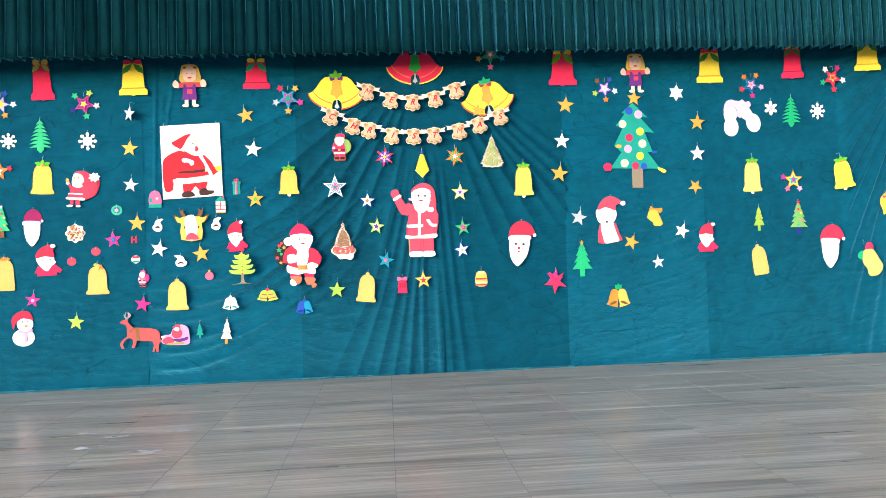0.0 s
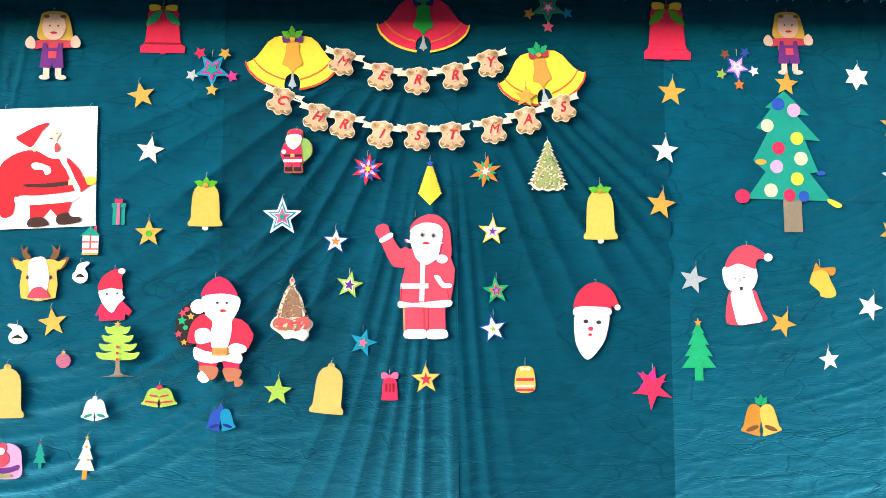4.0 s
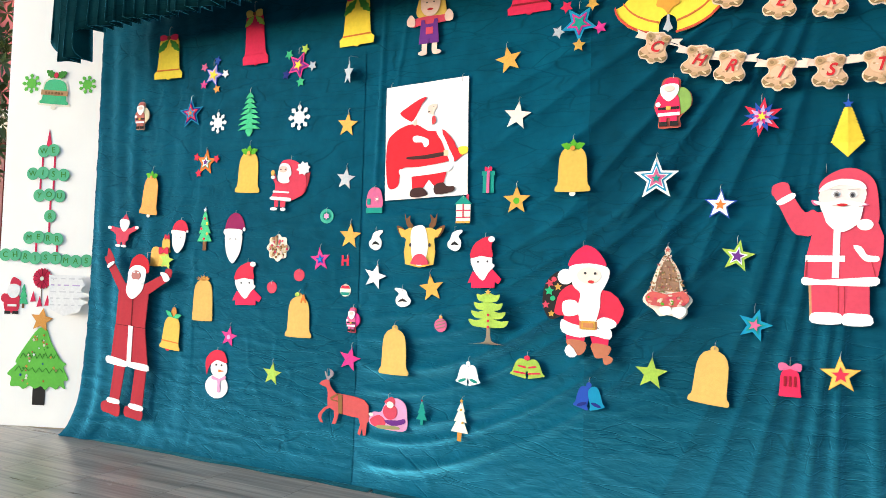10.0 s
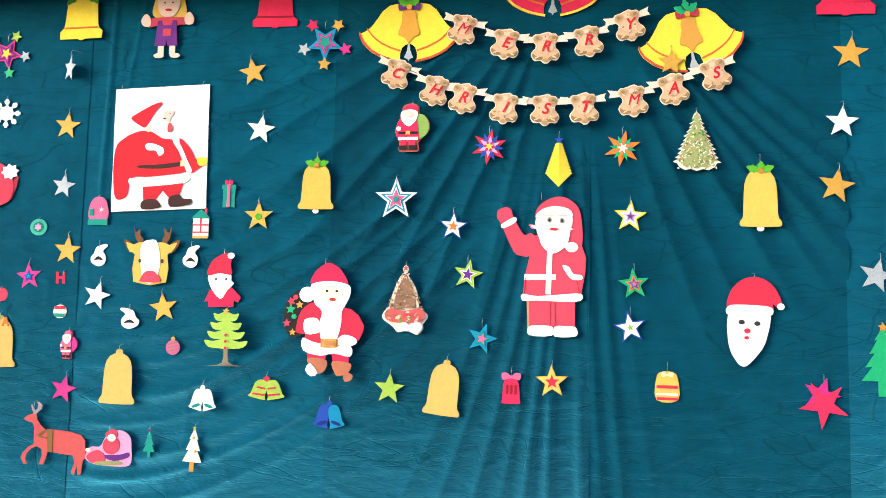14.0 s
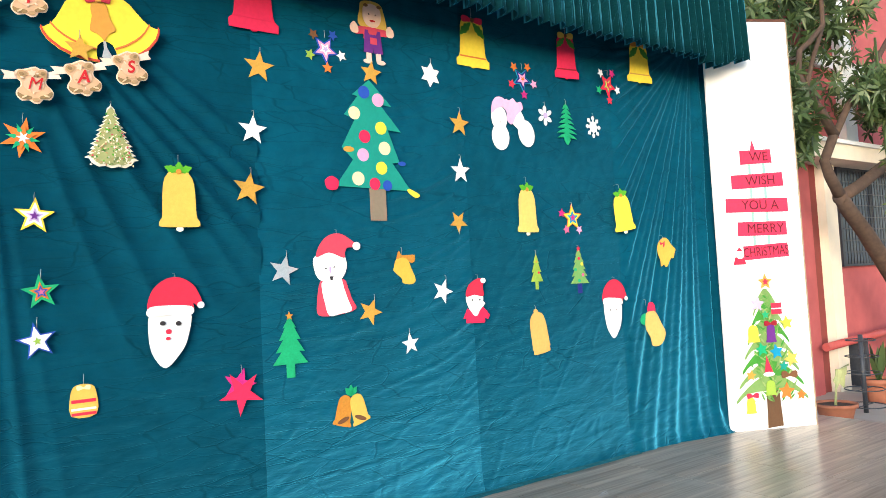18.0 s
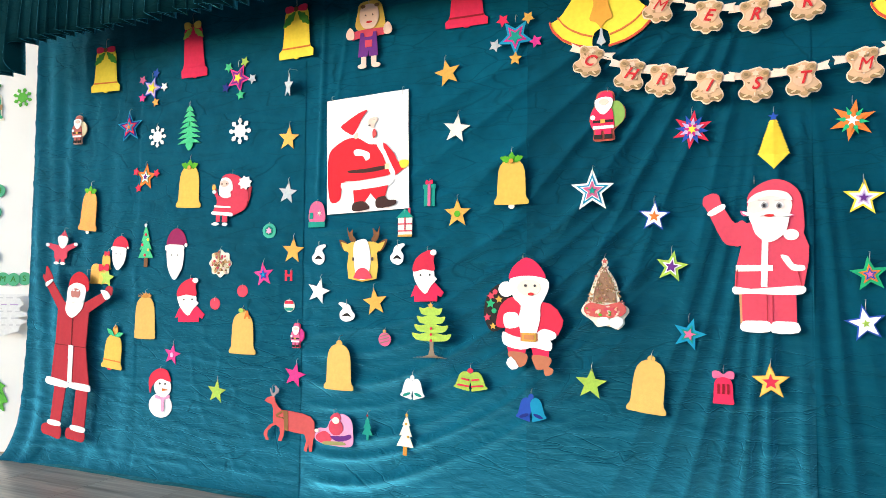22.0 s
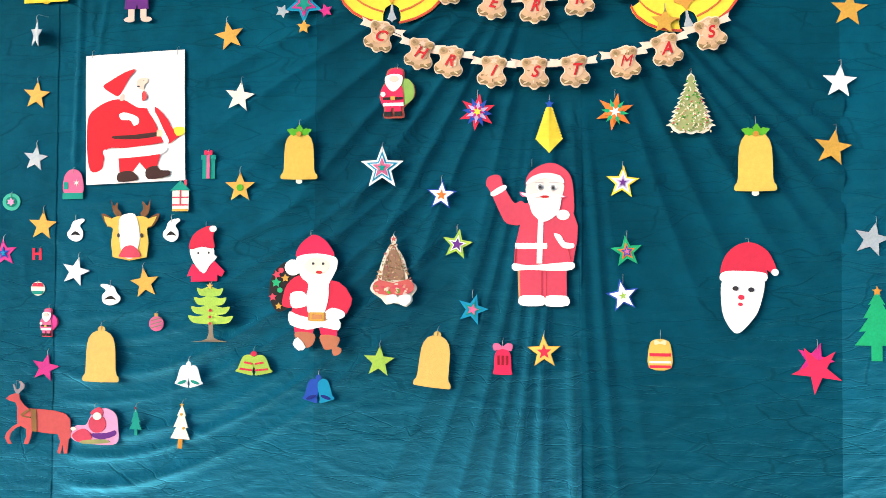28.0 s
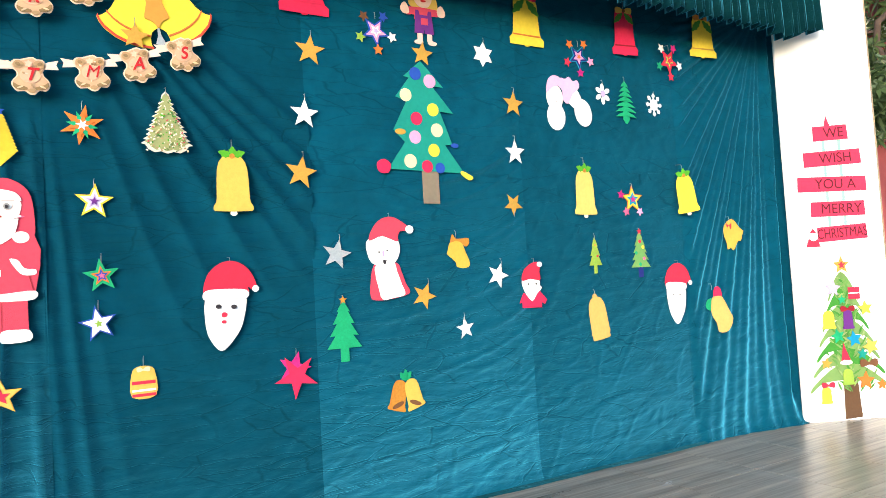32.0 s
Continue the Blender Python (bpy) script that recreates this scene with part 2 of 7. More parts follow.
setting("wall_north", block(-6.1, 6.5, 6.95, 7.15, -0.012, 4.7), PLASTER, "plain plastered wall behind the stage curtain", "wall")


# ---- curtain ----
def sm(a, b, v):
    v = min(1.0, max(0.0, (v - a) / (b - a)))
    return v * v * (3 - 2 * v)


def ridge(u, v, seed, sharp=5.5):
    """Narrow raised creases along the wandering zero lines of a noise, 0 to 1."""
    n = max(0.0, 1 - abs(noise.noise(Vector((u, v, seed)))) * sharp)
    return n * n * (3 - 2 * n)


def pinch(q):
    """The profile of a pinched fold: straight flanks that meet in a narrow ridge."""
    return max(0.0, 1 - abs(q) / 1.9) ** 1.6


CENTRE_FOLDS = ((0.03, 2.9, -0.06, 1.2, 0.020, 0.014), (0.01, 2.8, -0.20, 1.5, 0.020, 0.016), (-0.03, 2.7, -0.36, 1.7, 0.013, 0.014), (-0.05, 2.75, -0.52, 1.7, 0.018, 0.018), (-0.10, 2.8, -0.74, 1.8, 0.013, 0.018),
                (-0.14, 2.8, -0.98, 1.8, 0.012, 0.024), (0.07, 2.9, 0.24, 1.0, 0.014, 0.018), (0.12, 2.9, 0.37, 1.0, 0.014, 0.016), (0.16, 2.7, 0.56, 1.1, 0.007, 0.022))
DRAG_FOLDS = ((0.93, 0.008, 0.010, 0.5), (0.84, 0.010, 0.010, 0.5), (0.77, 0.010, 0.008, 0.7), (0.70, 0.012, 0.011, 0.5), (0.63, 0.008, 0.008, 0.8), (0.54, 0.010, 0.012, 0.6), (0.43, 0.007, 0.010, 0.7), (0.33, 0.006, 0.010, 0.9),
              (-0.24, 0.007, 0.010, 0.6), (-0.36, 0.009, 0.010, 0.4), (-0.48, 0.008, 0.009, 0.5), (-0.60, 0.010, 0.012, 0.5), (-0.74, 0.009, 0.010, 0.6), (-0.88, 0.009, 0.012, 0.5), (-1.02, 0.007, 0.010, 0.7), (-1.14, 0.006, 0.010, 0.8))
SWEEPS = ((0.14, 0.010, 0.024), (0.30, 0.007, 0.016), (0.41, 0.011, 0.022), (0.60, 0.008, 0.016), (0.74, 0.011, 0.024), (0.93, 0.008, 0.018), (1.07, 0.009, 0.022), (1.27, 0.006, 0.018), (1.45, 0.007, 0.022), (1.70, 0.005, 0.02))
SAGS = tuple((0.02 + 0.092 * k + 0.035 * math.sin(k * 2.3), 0.0045 + 0.003 * math.sin(k * 1.7), 0.011 + 0.004 * math.sin(k * 2.9)) for k in range(35))


def curtain_depth(x, z):
    """How far the cloth stands out from its plane towards the hall, in metres."""
    d = 0.008 * noise.noise(Vector((x * 1.1, z * 0.8, 3.1))) + 0.010
    # long narrow folds hanging from the middle, spreading towards the hem
    if -1.35 < x < 0.8:
        for xt, zt, xb, p, amp, wid in CENTRE_FOLDS:
            if z < zt:
                f = (zt - z) / zt
                xl = xt + (xb - xt) * f ** p + 0.012 * noise.noise(Vector((xb * 9.0, z * 1.3, 3.3)))
                wd = wid * 1.4 * (0.8 + 0.8 * f)
                if abs(x - xl) < 3 * wd:
                    d += 1.7 * amp * pinch((x - xl) / wd) * sm(0.12, 0.45, f)
    # straight pulls that fan out from the gathered top of the middle to the seams
    if -2.5 < x < 1.46 and z < 3.0:
        a, r = math.atan2(x - 0.04, 3.3 - z), math.hypot(x - 0.04, 3.3 - z)
        for a0, amp, wid, near in DRAG_FOLDS:
            q = (a - a0 - 0.02 * noise.noise(Vector((a0 * 9.0, r * 0.9, 5.1)))) / (2.3 * wid) * min(1.0, 0.45 + 0.4 * r)
            if abs(q) < 3:
                d += 3.3 * amp * pinch(q) * sm(near, near + 0.5, r) * sm(2.6, 1.8, r)
    # long arcs sweeping down from the middle to the outer hem
    if -2.79 < x < -0.3 and z < 2.6:
        w = sm(-2.78, -2.55, x) * sm(-0.3, -0.9, x) * sm(2.5, 1.6, z) * sm(-0.05, 0.2, z)
        c = z - 0.62 * (max(0.0, x + 2.75) / 1.6) ** 2 + 0.05 * noise.noise(Vector((x * 1.4, z * 0.8, 9.4)))
        for c0, amp, wid in SWEEPS:
            q = (c - c0) / (1.5 * wid)
            if abs(q) < 3:
                d += 3.3 * w * amp * pinch(q) * (0.4 + 0.8 * abs(noise.noise(Vector((x * 0.9, c0 * 7.0, 1.4)))) * 1.6)
    # sagging creases drawn up at one seam
    if 1.46 < x < 2.955:
        u = (x - 2.21) / 0.76
        w = sm(1.47, 1.62, x) * sm(3.4, 2.9, z) * (0.35 + 0.65 * sm(-0.7, 0.8, u))
        c = z - 0.34 * (max(0.0, u + 0.5) / 1.5) ** 2 + 0.05 * noise.noise(Vector((x * 1.6, z * 0.9, 4.2)))
        for c0, amp, wid in SAGS:
            q = (c - c0) / (1.5 * wid)
            if abs(q) < 3:
                d += w * amp * (0.8 + 1.1 * sm(0.4, 1.3, z)) * pinch(q) * (0.3 + 1.4 * abs(noise.noise(Vector((x * 1.1, c0 * 5.0, 7.4)))) * 1.6)
    # gathered outer width
    g = sm(4.455, 4.54, x)
    if g > 0:
        a2, r2 = math.atan2(x - 5.45, max(0.15, 3.50 - z)), math.hypot(x - 5.45, 3.50 - z)
        wob = 1.3 * noise.noise(Vector((a2 * 3.0, z * 0.35, 5.5)))
        d += g * (0.03 + min(1.0, r2 / 1.2) * (1 - 0.3 * sm(1.8, 3.2, r2)) * (0.010 * math.sin(a2 * 29.0 + 1.4 * wob) + 0.009 * math.sin(a2 * 83.0 + 2.4 * wob + 1.0) + 0.006 * math.sin(a2 * 167.0 + 2.0 * wob) * sm(0.8, 1.6, r2)))
    # soft hanging folds of the other outer width
    if x < -4.2:
        d += 0.005 * sm(-4.3, -5.2, x) * math.sin((x + 0.06 * z) * 34.0 + 2.5 * noise.noise(Vector((x * 1.5, z * 0.5, 6.6)))) + 0.004 * math.sin((x - 0.10 * z) * 23.0)
    # the pull beside the white poster, under its seam
    d += 0.012 * math.exp(-((x + 2.72 - 0.03 * z) / 0.016) ** 2) * sm(1.6, 2.2, z) + 0.008 * math.exp(-((x + 2.62 - 0.16 * (z - 2.0)) / 0.014) ** 2) * sm(2.0, 2.4, z)
    # rolled outer edge
    if x > 5.44:
        d += 0.045 * math.sin((x - 5.44) / 0.22 * math.tau * 1.25) * sm(5.44, 5.50, x) * sm(0.05, 0.5, z)
    # small pulls across the flat widths
    d += 0.0035 * ridge(x * 1.6 + z * 0.5, z * 6.5, 12.3) + 0.003 * ridge(x * 2.6, z * 13.0 - x * 1.2, 14.3) + 0.003 * ridge(x * 4.0 - z * 2.0, z * 4.0, 16.3)
    # stitched hem
    if x < -2.77:
        d += 0.004 * math.exp(-((z - 0.15 - 0.02 * noise.noise(Vector((x * 1.7, 0.0, 5.0)))) / 0.018) ** 2)
    # closing overlap of the two halves
    d += 0.030 * math.exp(-((x - 0.13 + 0.02 * z) / 0.03) ** 2) * sm(1.5, 0.6, z)
    # hem spreading on the boards
    d += 0.05 * math.exp(-z / 0.05) * (0.6 + 0.5 * noise.noise(Vector((x * 2.0, 0.0, 2.0)))) + sm(-4.7, -5.3, x) * 0.08 * math.exp(-z / 0.25) + sm(4.9, 5.5, x) * 0.10 * math.exp(-z / 0.4)
    return d


def curtain_y(x, z):
    return CURTAIN_Y - curtain_depth(x, z)


curtain = tagged(new("stage_curtain"), "dark teal velvet stage curtain, creased, reaching the floor", "curtain")
SEAMS = (-5.35, -4.26, -2.77, -1.27, 0.16, 1.46, 2.955, 4.455, 5.66)
for k, (x0, x1) in enumerate(zip(SEAMS, SEAMS[1:])):
    nx, nz = max(8, int((x1 - x0) / 0.0125)), 280
    bm = bmesh.new()
    lap = 0.004 * (k % 2)
    rows = []
    for j in range(nz + 1):
        z = 3.62 * j / nz
        row = []
        for i in range(nx + 1):
            x = x0 + (x1 - x0) * i / nx
            flare = 0.0
            if k == 0:
                flare = (1 - i / nx) * (-0.15 * math.exp(-z / 0.22) + 0.02 * sm(1.5, 3.2, z))
            if k == 7:
                flare = (i / nx) * (0.12 * sm(0.0, 3.2, z))
            row.append(bm.verts.new((x + flare + (0.012 * (1 if i == nx else -1 if i == 0 else 0) if lap == 0 and 0 < k < 7 else 0), curtain_y(x + (0.001 if i == 0 else -0.001 if i == nx else 0.0), z) - lap, z)))
        rows.append(row)
    for r0, r1 in zip(rows, rows[1:]):
        for i in range(nx):
            bm.faces.new((r0[i], r0[i + 1], r1[i + 1], r1[i]))
    # each width's share of the light comes from its copy of the velvet
    w = part("curtain_width", bm, VELVET_LIGHT if k in (2, 5) else VELVET_DIM if k == 3 else VELVET_DARK if k == 4 else VELVET_MID, curtain, smooth=True)
    so = w.modifiers.new("thickness", "SOLIDIFY")
    so.thickness, so.offset, so.use_rim = 0.003, -1, False


# ---- valance ----
def valance_mesh():
    bm = bmesh.new()
    n, rows = 2400, []
    phase = 0.0
    xs = []
    for i in range(n + 1):
        x = -5.36 + 11.20 * i / n
        phase += (11.20 / n) * math.tau / (0.104 + 0.045 * noise.noise(Vector((x * 2.3, 0, 9))))
        xs.append((x, phase))
    for j in range(9):
        f = j / 8
        row = []
        for x, ph in xs:
            low = 3.152 + 0.008 * math.sin(ph * 0.5) + 0.012 * noise.noise(Vector((x * 3, 1, 1))) + 0.006 * x
            if x < -4.95:
                low -= 0.21 * sm(-4.98, -5.05, x) * sm(-5.38, -5.24, x)
            if x > 5.2:
                low += 0.10 * sm(5.35, 5.68, x) - 0.05 * sm(5.1, 5.3, x)
            z = 3.98 + (low - 3.98) * f
            amp = (0.050 + 0.030 * f) * (1 + 0.5 * noise.noise(Vector((x * 4, f * 0.4, 4))))
            s = math.sin(ph + 0.5 * noise.noise(Vector((x * 5, f, 2))))
            y = 6.1 - amp * (1.9 * abs(math.sin(0.5 * ph + 0.4 * s)) ** 0.8 - 0.9 + 0.2 * s)
            row.append(bm.verts.new((x + 0.028 * f * math.cos(ph), y, z)))
        rows.append(row)
    for r0, r1 in zip(rows, rows[1:]):
        for i in range(n):
            bm.faces.new((r0[i], r0[i + 1], r1[i + 1], r1[i]))
    # rolled hem
    return bm


valance = tagged(new("stage_valance"), "dark green velvet valance gathered in close pleats above the stage", "curtain")
v = part("pleated_cloth", valance_mesh(), VELVET_VALANCE, valance, smooth=True)
so = v.modifiers.new("thickness", "SOLIDIFY")
so.thickness, so.offset = 0.006, 0
part("rail", block(-5.4, 5.85, 6.18, 6.23, 3.94, 4.02), DARK_WOOD, valance, "dark wooden pelmet rail")
setting("trim", block(-5.7, 5.86, 6.24, 6.46, 3.86, 4.7), DARK_WOOD, "dark brown wooden beam over the stage opening", "beam")

# ---- side boards ----
LEFT_BOARD = pose(-6.31, 6.335, 0.0, 0, 0, 19.9)
RIGHT_BOARD = pose(5.58, 6.33, 0.0, 0, 0, -25.6)
left_board = tagged(new("display_board"), "tall white painted display board beside the curtain with festive cut-outs", "board", "boards beside the curtain")
left_board.matrix_world = LEFT_BOARD
part("panel", block(0, 0.88, 0, 0.03, 0.0, 3.76, bevel=0.004), BOARD, left_board)
right_board = tagged(new("display_board"), "tall white painted display board standing angled beside the curtain", "board", "boards beside the curtain")
right_board.matrix_world = RIGHT_BOARD
part("panel", block(0, 0.83, 0, 0.03, 0.0, 3.65, bevel=0.004), BOARD, right_board)
for b, w, h in ((left_board, 0.88, 3.76), (right_board, 0.83, 3.65)):
    part("top_edge", block(0, w, -0.004, 0.034, h, h + 0.025), DARK_WOOD, b, "brown top batten")
    part("bottom_edge", block(0.01, w - 0.01, 0.004, 0.026, -0.011, -0.0005), BOARD_EDGE, b)
    part("side_edge", block(w + 0.0005, w + 0.009, -0.003, 0.033, 0.0, h - 0.002), BOARD_EDGE, b, "bare brown board edge")

# ---- cut-out kit ----
FELTS = {}


def felt(r, g, b, glitter=False):
    """Craft felt, foam or card of one colour; glitter foam sparkles a little."""
    key = (r, g, b, glitter)
    if key not in FELTS:
        FELTS[key] = mat("felt_%d" % len(FELTS), (r, g, b), 0.55 if glitter else 0.9, 0.15 if glitter else 0.0, vary=0.16 if glitter else 0.09,
                         scale=90.0 if glitter else 45.0, bump=0.5 if glitter else 0.35, bump_scale=500.0 if glitter else 260.0, spec=0.25)
    return FELTS[key]


RED, CRIMSON, DEEP_RED, PINKRED = felt(0.58, 0.026, 0.062), felt(0.64, 0.022, 0.082), felt(0.26, 0.012, 0.022), felt(0.56, 0.058, 0.10)
YELLOW, GOLD, GOLDBELL, AMBER = felt(0.78, 0.60, 0.05), felt(0.56, 0.31, 0.05, True), felt(0.62, 0.42, 0.08), felt(0.54, 0.23, 0.03, True)
WHITE, IVORY, SILVER, CREAM = felt(0.78, 0.78, 0.78), felt(0.78, 0.74, 0.62), felt(0.36, 0.40, 0.44, True), felt(0.70, 0.60, 0.38)
LIME, GREEN, LEAF, TEAL = felt(0.30, 0.46, 0.06, True), felt(0.015, 0.36, 0.15, True), felt(0.09, 0.36, 0.02), felt(0.012, 0.25, 0.20)
BLUE, SKYBLUE, NAVY = felt(0.02, 0.07, 0.38), felt(0.01, 0.24, 0.42), felt(0.015, 0.025, 0.18)
MAGENTA, PINK, PURPLE, LILAC = felt(0.50, 0.02, 0.20, True), felt(0.70, 0.32, 0.52), felt(0.12, 0.025, 0.20), felt(0.50, 0.38, 0.62)
ORANGE, BROWN, TAUPE, BLACK = felt(0.62, 0.17, 0.03), felt(0.16, 0.07, 0.03), felt(0.22, 0.18, 0.13), felt(0.02, 0.018, 0.018)
PEACH, KRAFT, KRAFT_DARK, ROSE = felt(0.72, 0.52, 0.44), felt(0.44, 0.25, 0.12), felt(0.22, 0.11, 0.04), felt(0.55, 0.12, 0.25)
WIRE = mat("hook_wire", (0.35, 0.35, 0.36), 0.4, 0.8)
INK = mat("ink", (0.03, 0.025, 0.03), 0.7)
RED_INK = mat("red_print", (0.52, 0.01, 0.015), 0.5)
STEP = 0.0032


def smooth(pts, n=5):
    """A closed outline rounded through its corners."""
    out, m = [], len(pts)
    for i in range(m):
        p0, p1, p2, p3 = (Vector(pts[(i + k) % m]) for k in (-1, 0, 1, 2))
        for k in range(n):
            t = k / n
            out.append(tuple(0.5 * (2 * p1 + (p2 - p0) * t + (2 * p0 - 5 * p1 + 4 * p2 - p3) * t * t + (3 * p1 - p0 - 3 * p2 + p3) * t ** 3)))
    return out


def oval(cx, cz, rx, rz, n=18, rot=0.0):
    c, s = math.cos(rot), math.sin(rot)
    return [(cx + rx * math.cos(a) * c - rz * math.sin(a) * s, cz + rx * math.cos(a) * s + rz * math.sin(a) * c) for a in (math.tau * k / n for k in range(n))]


def star(r, inner=0.42, n=5, rot=0.0, cx=0.0, cz=0.0):
    rr = math.radians(rot)
    return [(cx + q * math.sin(a + rr), cz + q * math.cos(a + rr)) for q, a in ((r if k % 2 == 0 else r * inner, math.pi * k / n) for k in range(2 * n))]


def rect(x0, z0, x1, z1):
    return [(x0, z0), (x1, z0), (x1, z1), (x0, z1)]


def grid(pts, gw, gh, w, h):
    """Points drawn on a gw x gh sheet, y down, as metres about its middle."""
    return [((x / gw - 0.5) * w, (0.5 - y / gh) * h) for x, y in pts]


def slab(bm, pts, level, slot=0, th=STEP, bow=0.0, extra=0.0):
    """A flat piece cut to the outline, on top of the levels below it."""
    area = sum(a[0] * b[1] - b[0] * a[1] for a, b in zip(pts, pts[1:] + pts[:1]))
    if area < 0:
        pts = pts[::-1]
    y0, y1 = -level * STEP, -level * STEP - th - extra
    back = [bm.verts.new((x, y0 - bow * z * z, z)) for x, z in pts]
    front = [bm.verts.new((x, y1 - bow * z * z, z)) for x, z in pts]
    fs = [bm.faces.new(front)]
    for i in range(len(pts)):
        j = (i + 1) % len(pts)
        fs.append(bm.faces.new((back[i], back[j], front[j], front[i])))
    fs.append(bm.faces.new(back[::-1]))
    for f in fs:
        f.material_index = slot
    return bm


def hang(x, z, w=0.15, h=0.15, rot=0.0, turn=None, dip=0.0):
    """The pose of a cut-out pinned on the curtain: clear of the folds, turned a little as it hangs."""
    half = 16 if w > 0.3 else 7
    front = min(curtain_y(x + w * i / half / 2, z + h * j / half / 2) for i in range(-half, half + 1) for j in range(-half, half + 1))
    turn = random.uniform(-4, 4) if turn is None else turn
    gap = abs(math.sin(radians(turn))) * w / 2 + abs(math.sin(radians(dip))) * h / 2
    y = front - 0.004 - gap
    s = (y - 2.68) / 3.79
    return pose(x * s, y, 1.4 + (z - 1.4) * s, dip, rot, turn)


def thing(name, label, category, m, group=""):
    ob = tagged(new(name), label, category, group)
    ob.matrix_world = m
    return ob


def layer(parent, name, outlines, material, level=0, label="", th=STEP, bow=0.0):
    bm = bmesh.new()
    for k, o in enumerate(outlines if isinstance(outlines[0], list) else [outlines]):
        slab(bm, o, level, 0, th, bow, 0.00035 * (k % 8))
    return part(name, bm, material, parent, label)


def hook(parent, z, x=0.0, reach=0.035):
    """The bent wire from which it hangs, pushed through the velvet."""
    bm = bmesh.new()
    y = parent.matrix_world.translation.y
    back = CURTAIN_Y - y + 0.02 if parent.matrix_world.to_euler().z < 0.3 and abs(y - CURTAIN_Y) < 0.4 and abs(parent.matrix_world.translation.x) < 5.2 else 0.012
    tube(bm, [(x, -0.006, z - 0.012), (x, -0.007, z + reach * 0.6), (x + 0.003, 0.0, z + reach), (x + 0.003, back, z + reach + 0.002)], 0.0016, 5)
    return part("wire_hook", bm, WIRE, parent, "bent wire hook")


def figure(name, label, m, layers, hook_at=None):
    """A flat painted cut-out as one mesh: (material, level, outlines)."""
    bm, mats = bmesh.new(), []
    for material, level, outlines in layers:
        if material not in mats:
            mats.append(material)
        for k, o in enumerate(outlines if isinstance(outlines[0], list) else [outlines]):
            slab(bm, o, level, mats.index(material), extra=0.00035 * (k % 8))
    if hook_at is not None:
        if WIRE not in mats:
            mats.append(WIRE)
        hx, hz = hook_at
        tube(bm, [(hx, -0.004, hz - 0.02), (hx, -0.006, hz + 0.02), (hx, 0.06, hz + 0.024)], 0.0016, 5, mats.index(WIRE))
    ob = tagged(new(name, mesh_of(name, bm, *mats)), label, "cut-out")
    ob.matrix_world = m
    return ob


def text(parent, words, size, material, x, z, y, name="lettering", rot=0.0, squeeze=1.0, bold=0.0, shear=0.0):
    c = bpy.data.curves.new(name, "FONT")
    c.body, c.size, c.align_x, c.align_y, c.extrude, c.offset = words, size, "CENTER", "CENTER", 0.0007, 0.0 if "M" in words or "W" in words else bold
    c.shear = shear
    tmp = new("tmp", c)
    bpy.context.view_layer.update()
    me = bpy.data.meshes.new_from_object(tmp.evaluated_get(bpy.context.evaluated_depsgraph_get()))
    bpy.data.objects.remove(tmp)
    me.name = name
    me.materials.clear()
    me.materials.append(material)
    ob = new(name, me)
    ob.parent = parent
    ob.matrix_basis = pose(x, y, z, 90, rot, 0) @ Matrix.Diagonal((squeeze, 1, 1, 1))
    return ob


# ---- stars ----
def plain_star(x, z, w, h, material, colour, rot=0.0, n=5, inner=0.42, turn=None, dot=None):
    r = (w + h) / 4 * 1.06
    s = thing("star_cutout", "%s foam star hanging on the teal curtain" % colour, "star", hang(x, z - 0.004, w, h, 0, turn), "plain stars")
    layer(s, "star", star(r, inner, n, rot), material)
    if dot:
        layer(s, "middle_dot", oval(0, -0.002, r * 0.22, r * 0.22, 10), dot, 1)
    hook(s, r * math.cos(radians(rot)) * 0.9, r * math.sin(radians(rot)) * 0.9 if abs(rot) < 40 else 0)
    return s


def layered_star(x, z, w, h, mats, colour, rot=0.0, n=5, inner=0.42, turn=None):
    r = (w + h) / 4 * 1.06
    s = thing("layered_star", "layered %s foam star hanging on the teal curtain" % colour, "star", hang(x, z, w, h, 0, turn), "layered stars")
    for k, (material, f) in enumerate(mats):
        layer(s, "star" if k == 0 else "inner_star", star(r * f, inner, n, rot + (180.0 / n * k if n > 5 else 0)), material, k)
    hook(s, r * 0.85)
    return s


def star_cluster(x, z, w, h, mats, tips, colour, rot=0.0, turn=None):
    """A layered star with a small star at each point."""
    r = (w + h) / 4
    s = thing("star_cluster", "%s foam star tipped with small stars" % colour, "star", hang(x, z, w, h, 0, turn), "star clusters")
    for k, (material, f) in enumerate(mats):
        layer(s, "star" if k == 0 else "inner_star", star(r * 0.68 * f, 0.45, 5, rot), material, k)
    for k, material in enumerate(tips):
        if material is None:
            continue
        a = radians(rot + 72 * k)
        layer(s, "small_star", star(r * 0.25, 0.5, 5, rot + 20 * k, r * 0.80 * math.sin(a), r * 0.80 * math.cos(a)), material, 1)
    hook(s, r * 0.6)
    return s


plain_star(-1.76, 2.66, 0.16, 0.16, GOLD, "gold glitter", -12)
plain_star(-1.70, 2.32, 0.16, 0.17, felt(0.74, 0.68, 0.60), "ivory", 8)
plain_star(-1.69, 1.82, 0.17, 0.16, GOLD, "gold glitter", 0, dot=LEAF)
plain_star(-2.89, 2.35, 0.15, 0.17, GOLD, "gold glitter", 6)
plain_star(-2.84, 1.61, 0.17, 0.16, GOLD, "gold glitter", 4)
plain_star(-2.23, 1.29, 0.16, 0.17, GOLD, "gold glitter", -8)
plain_star(-2.64, 1.35, 0.16, 0.16, WHITE, "white", 14)
plain_star(-2.89, 1.99, 0.14, 0.15, SILVER, "silver glitter", 8)
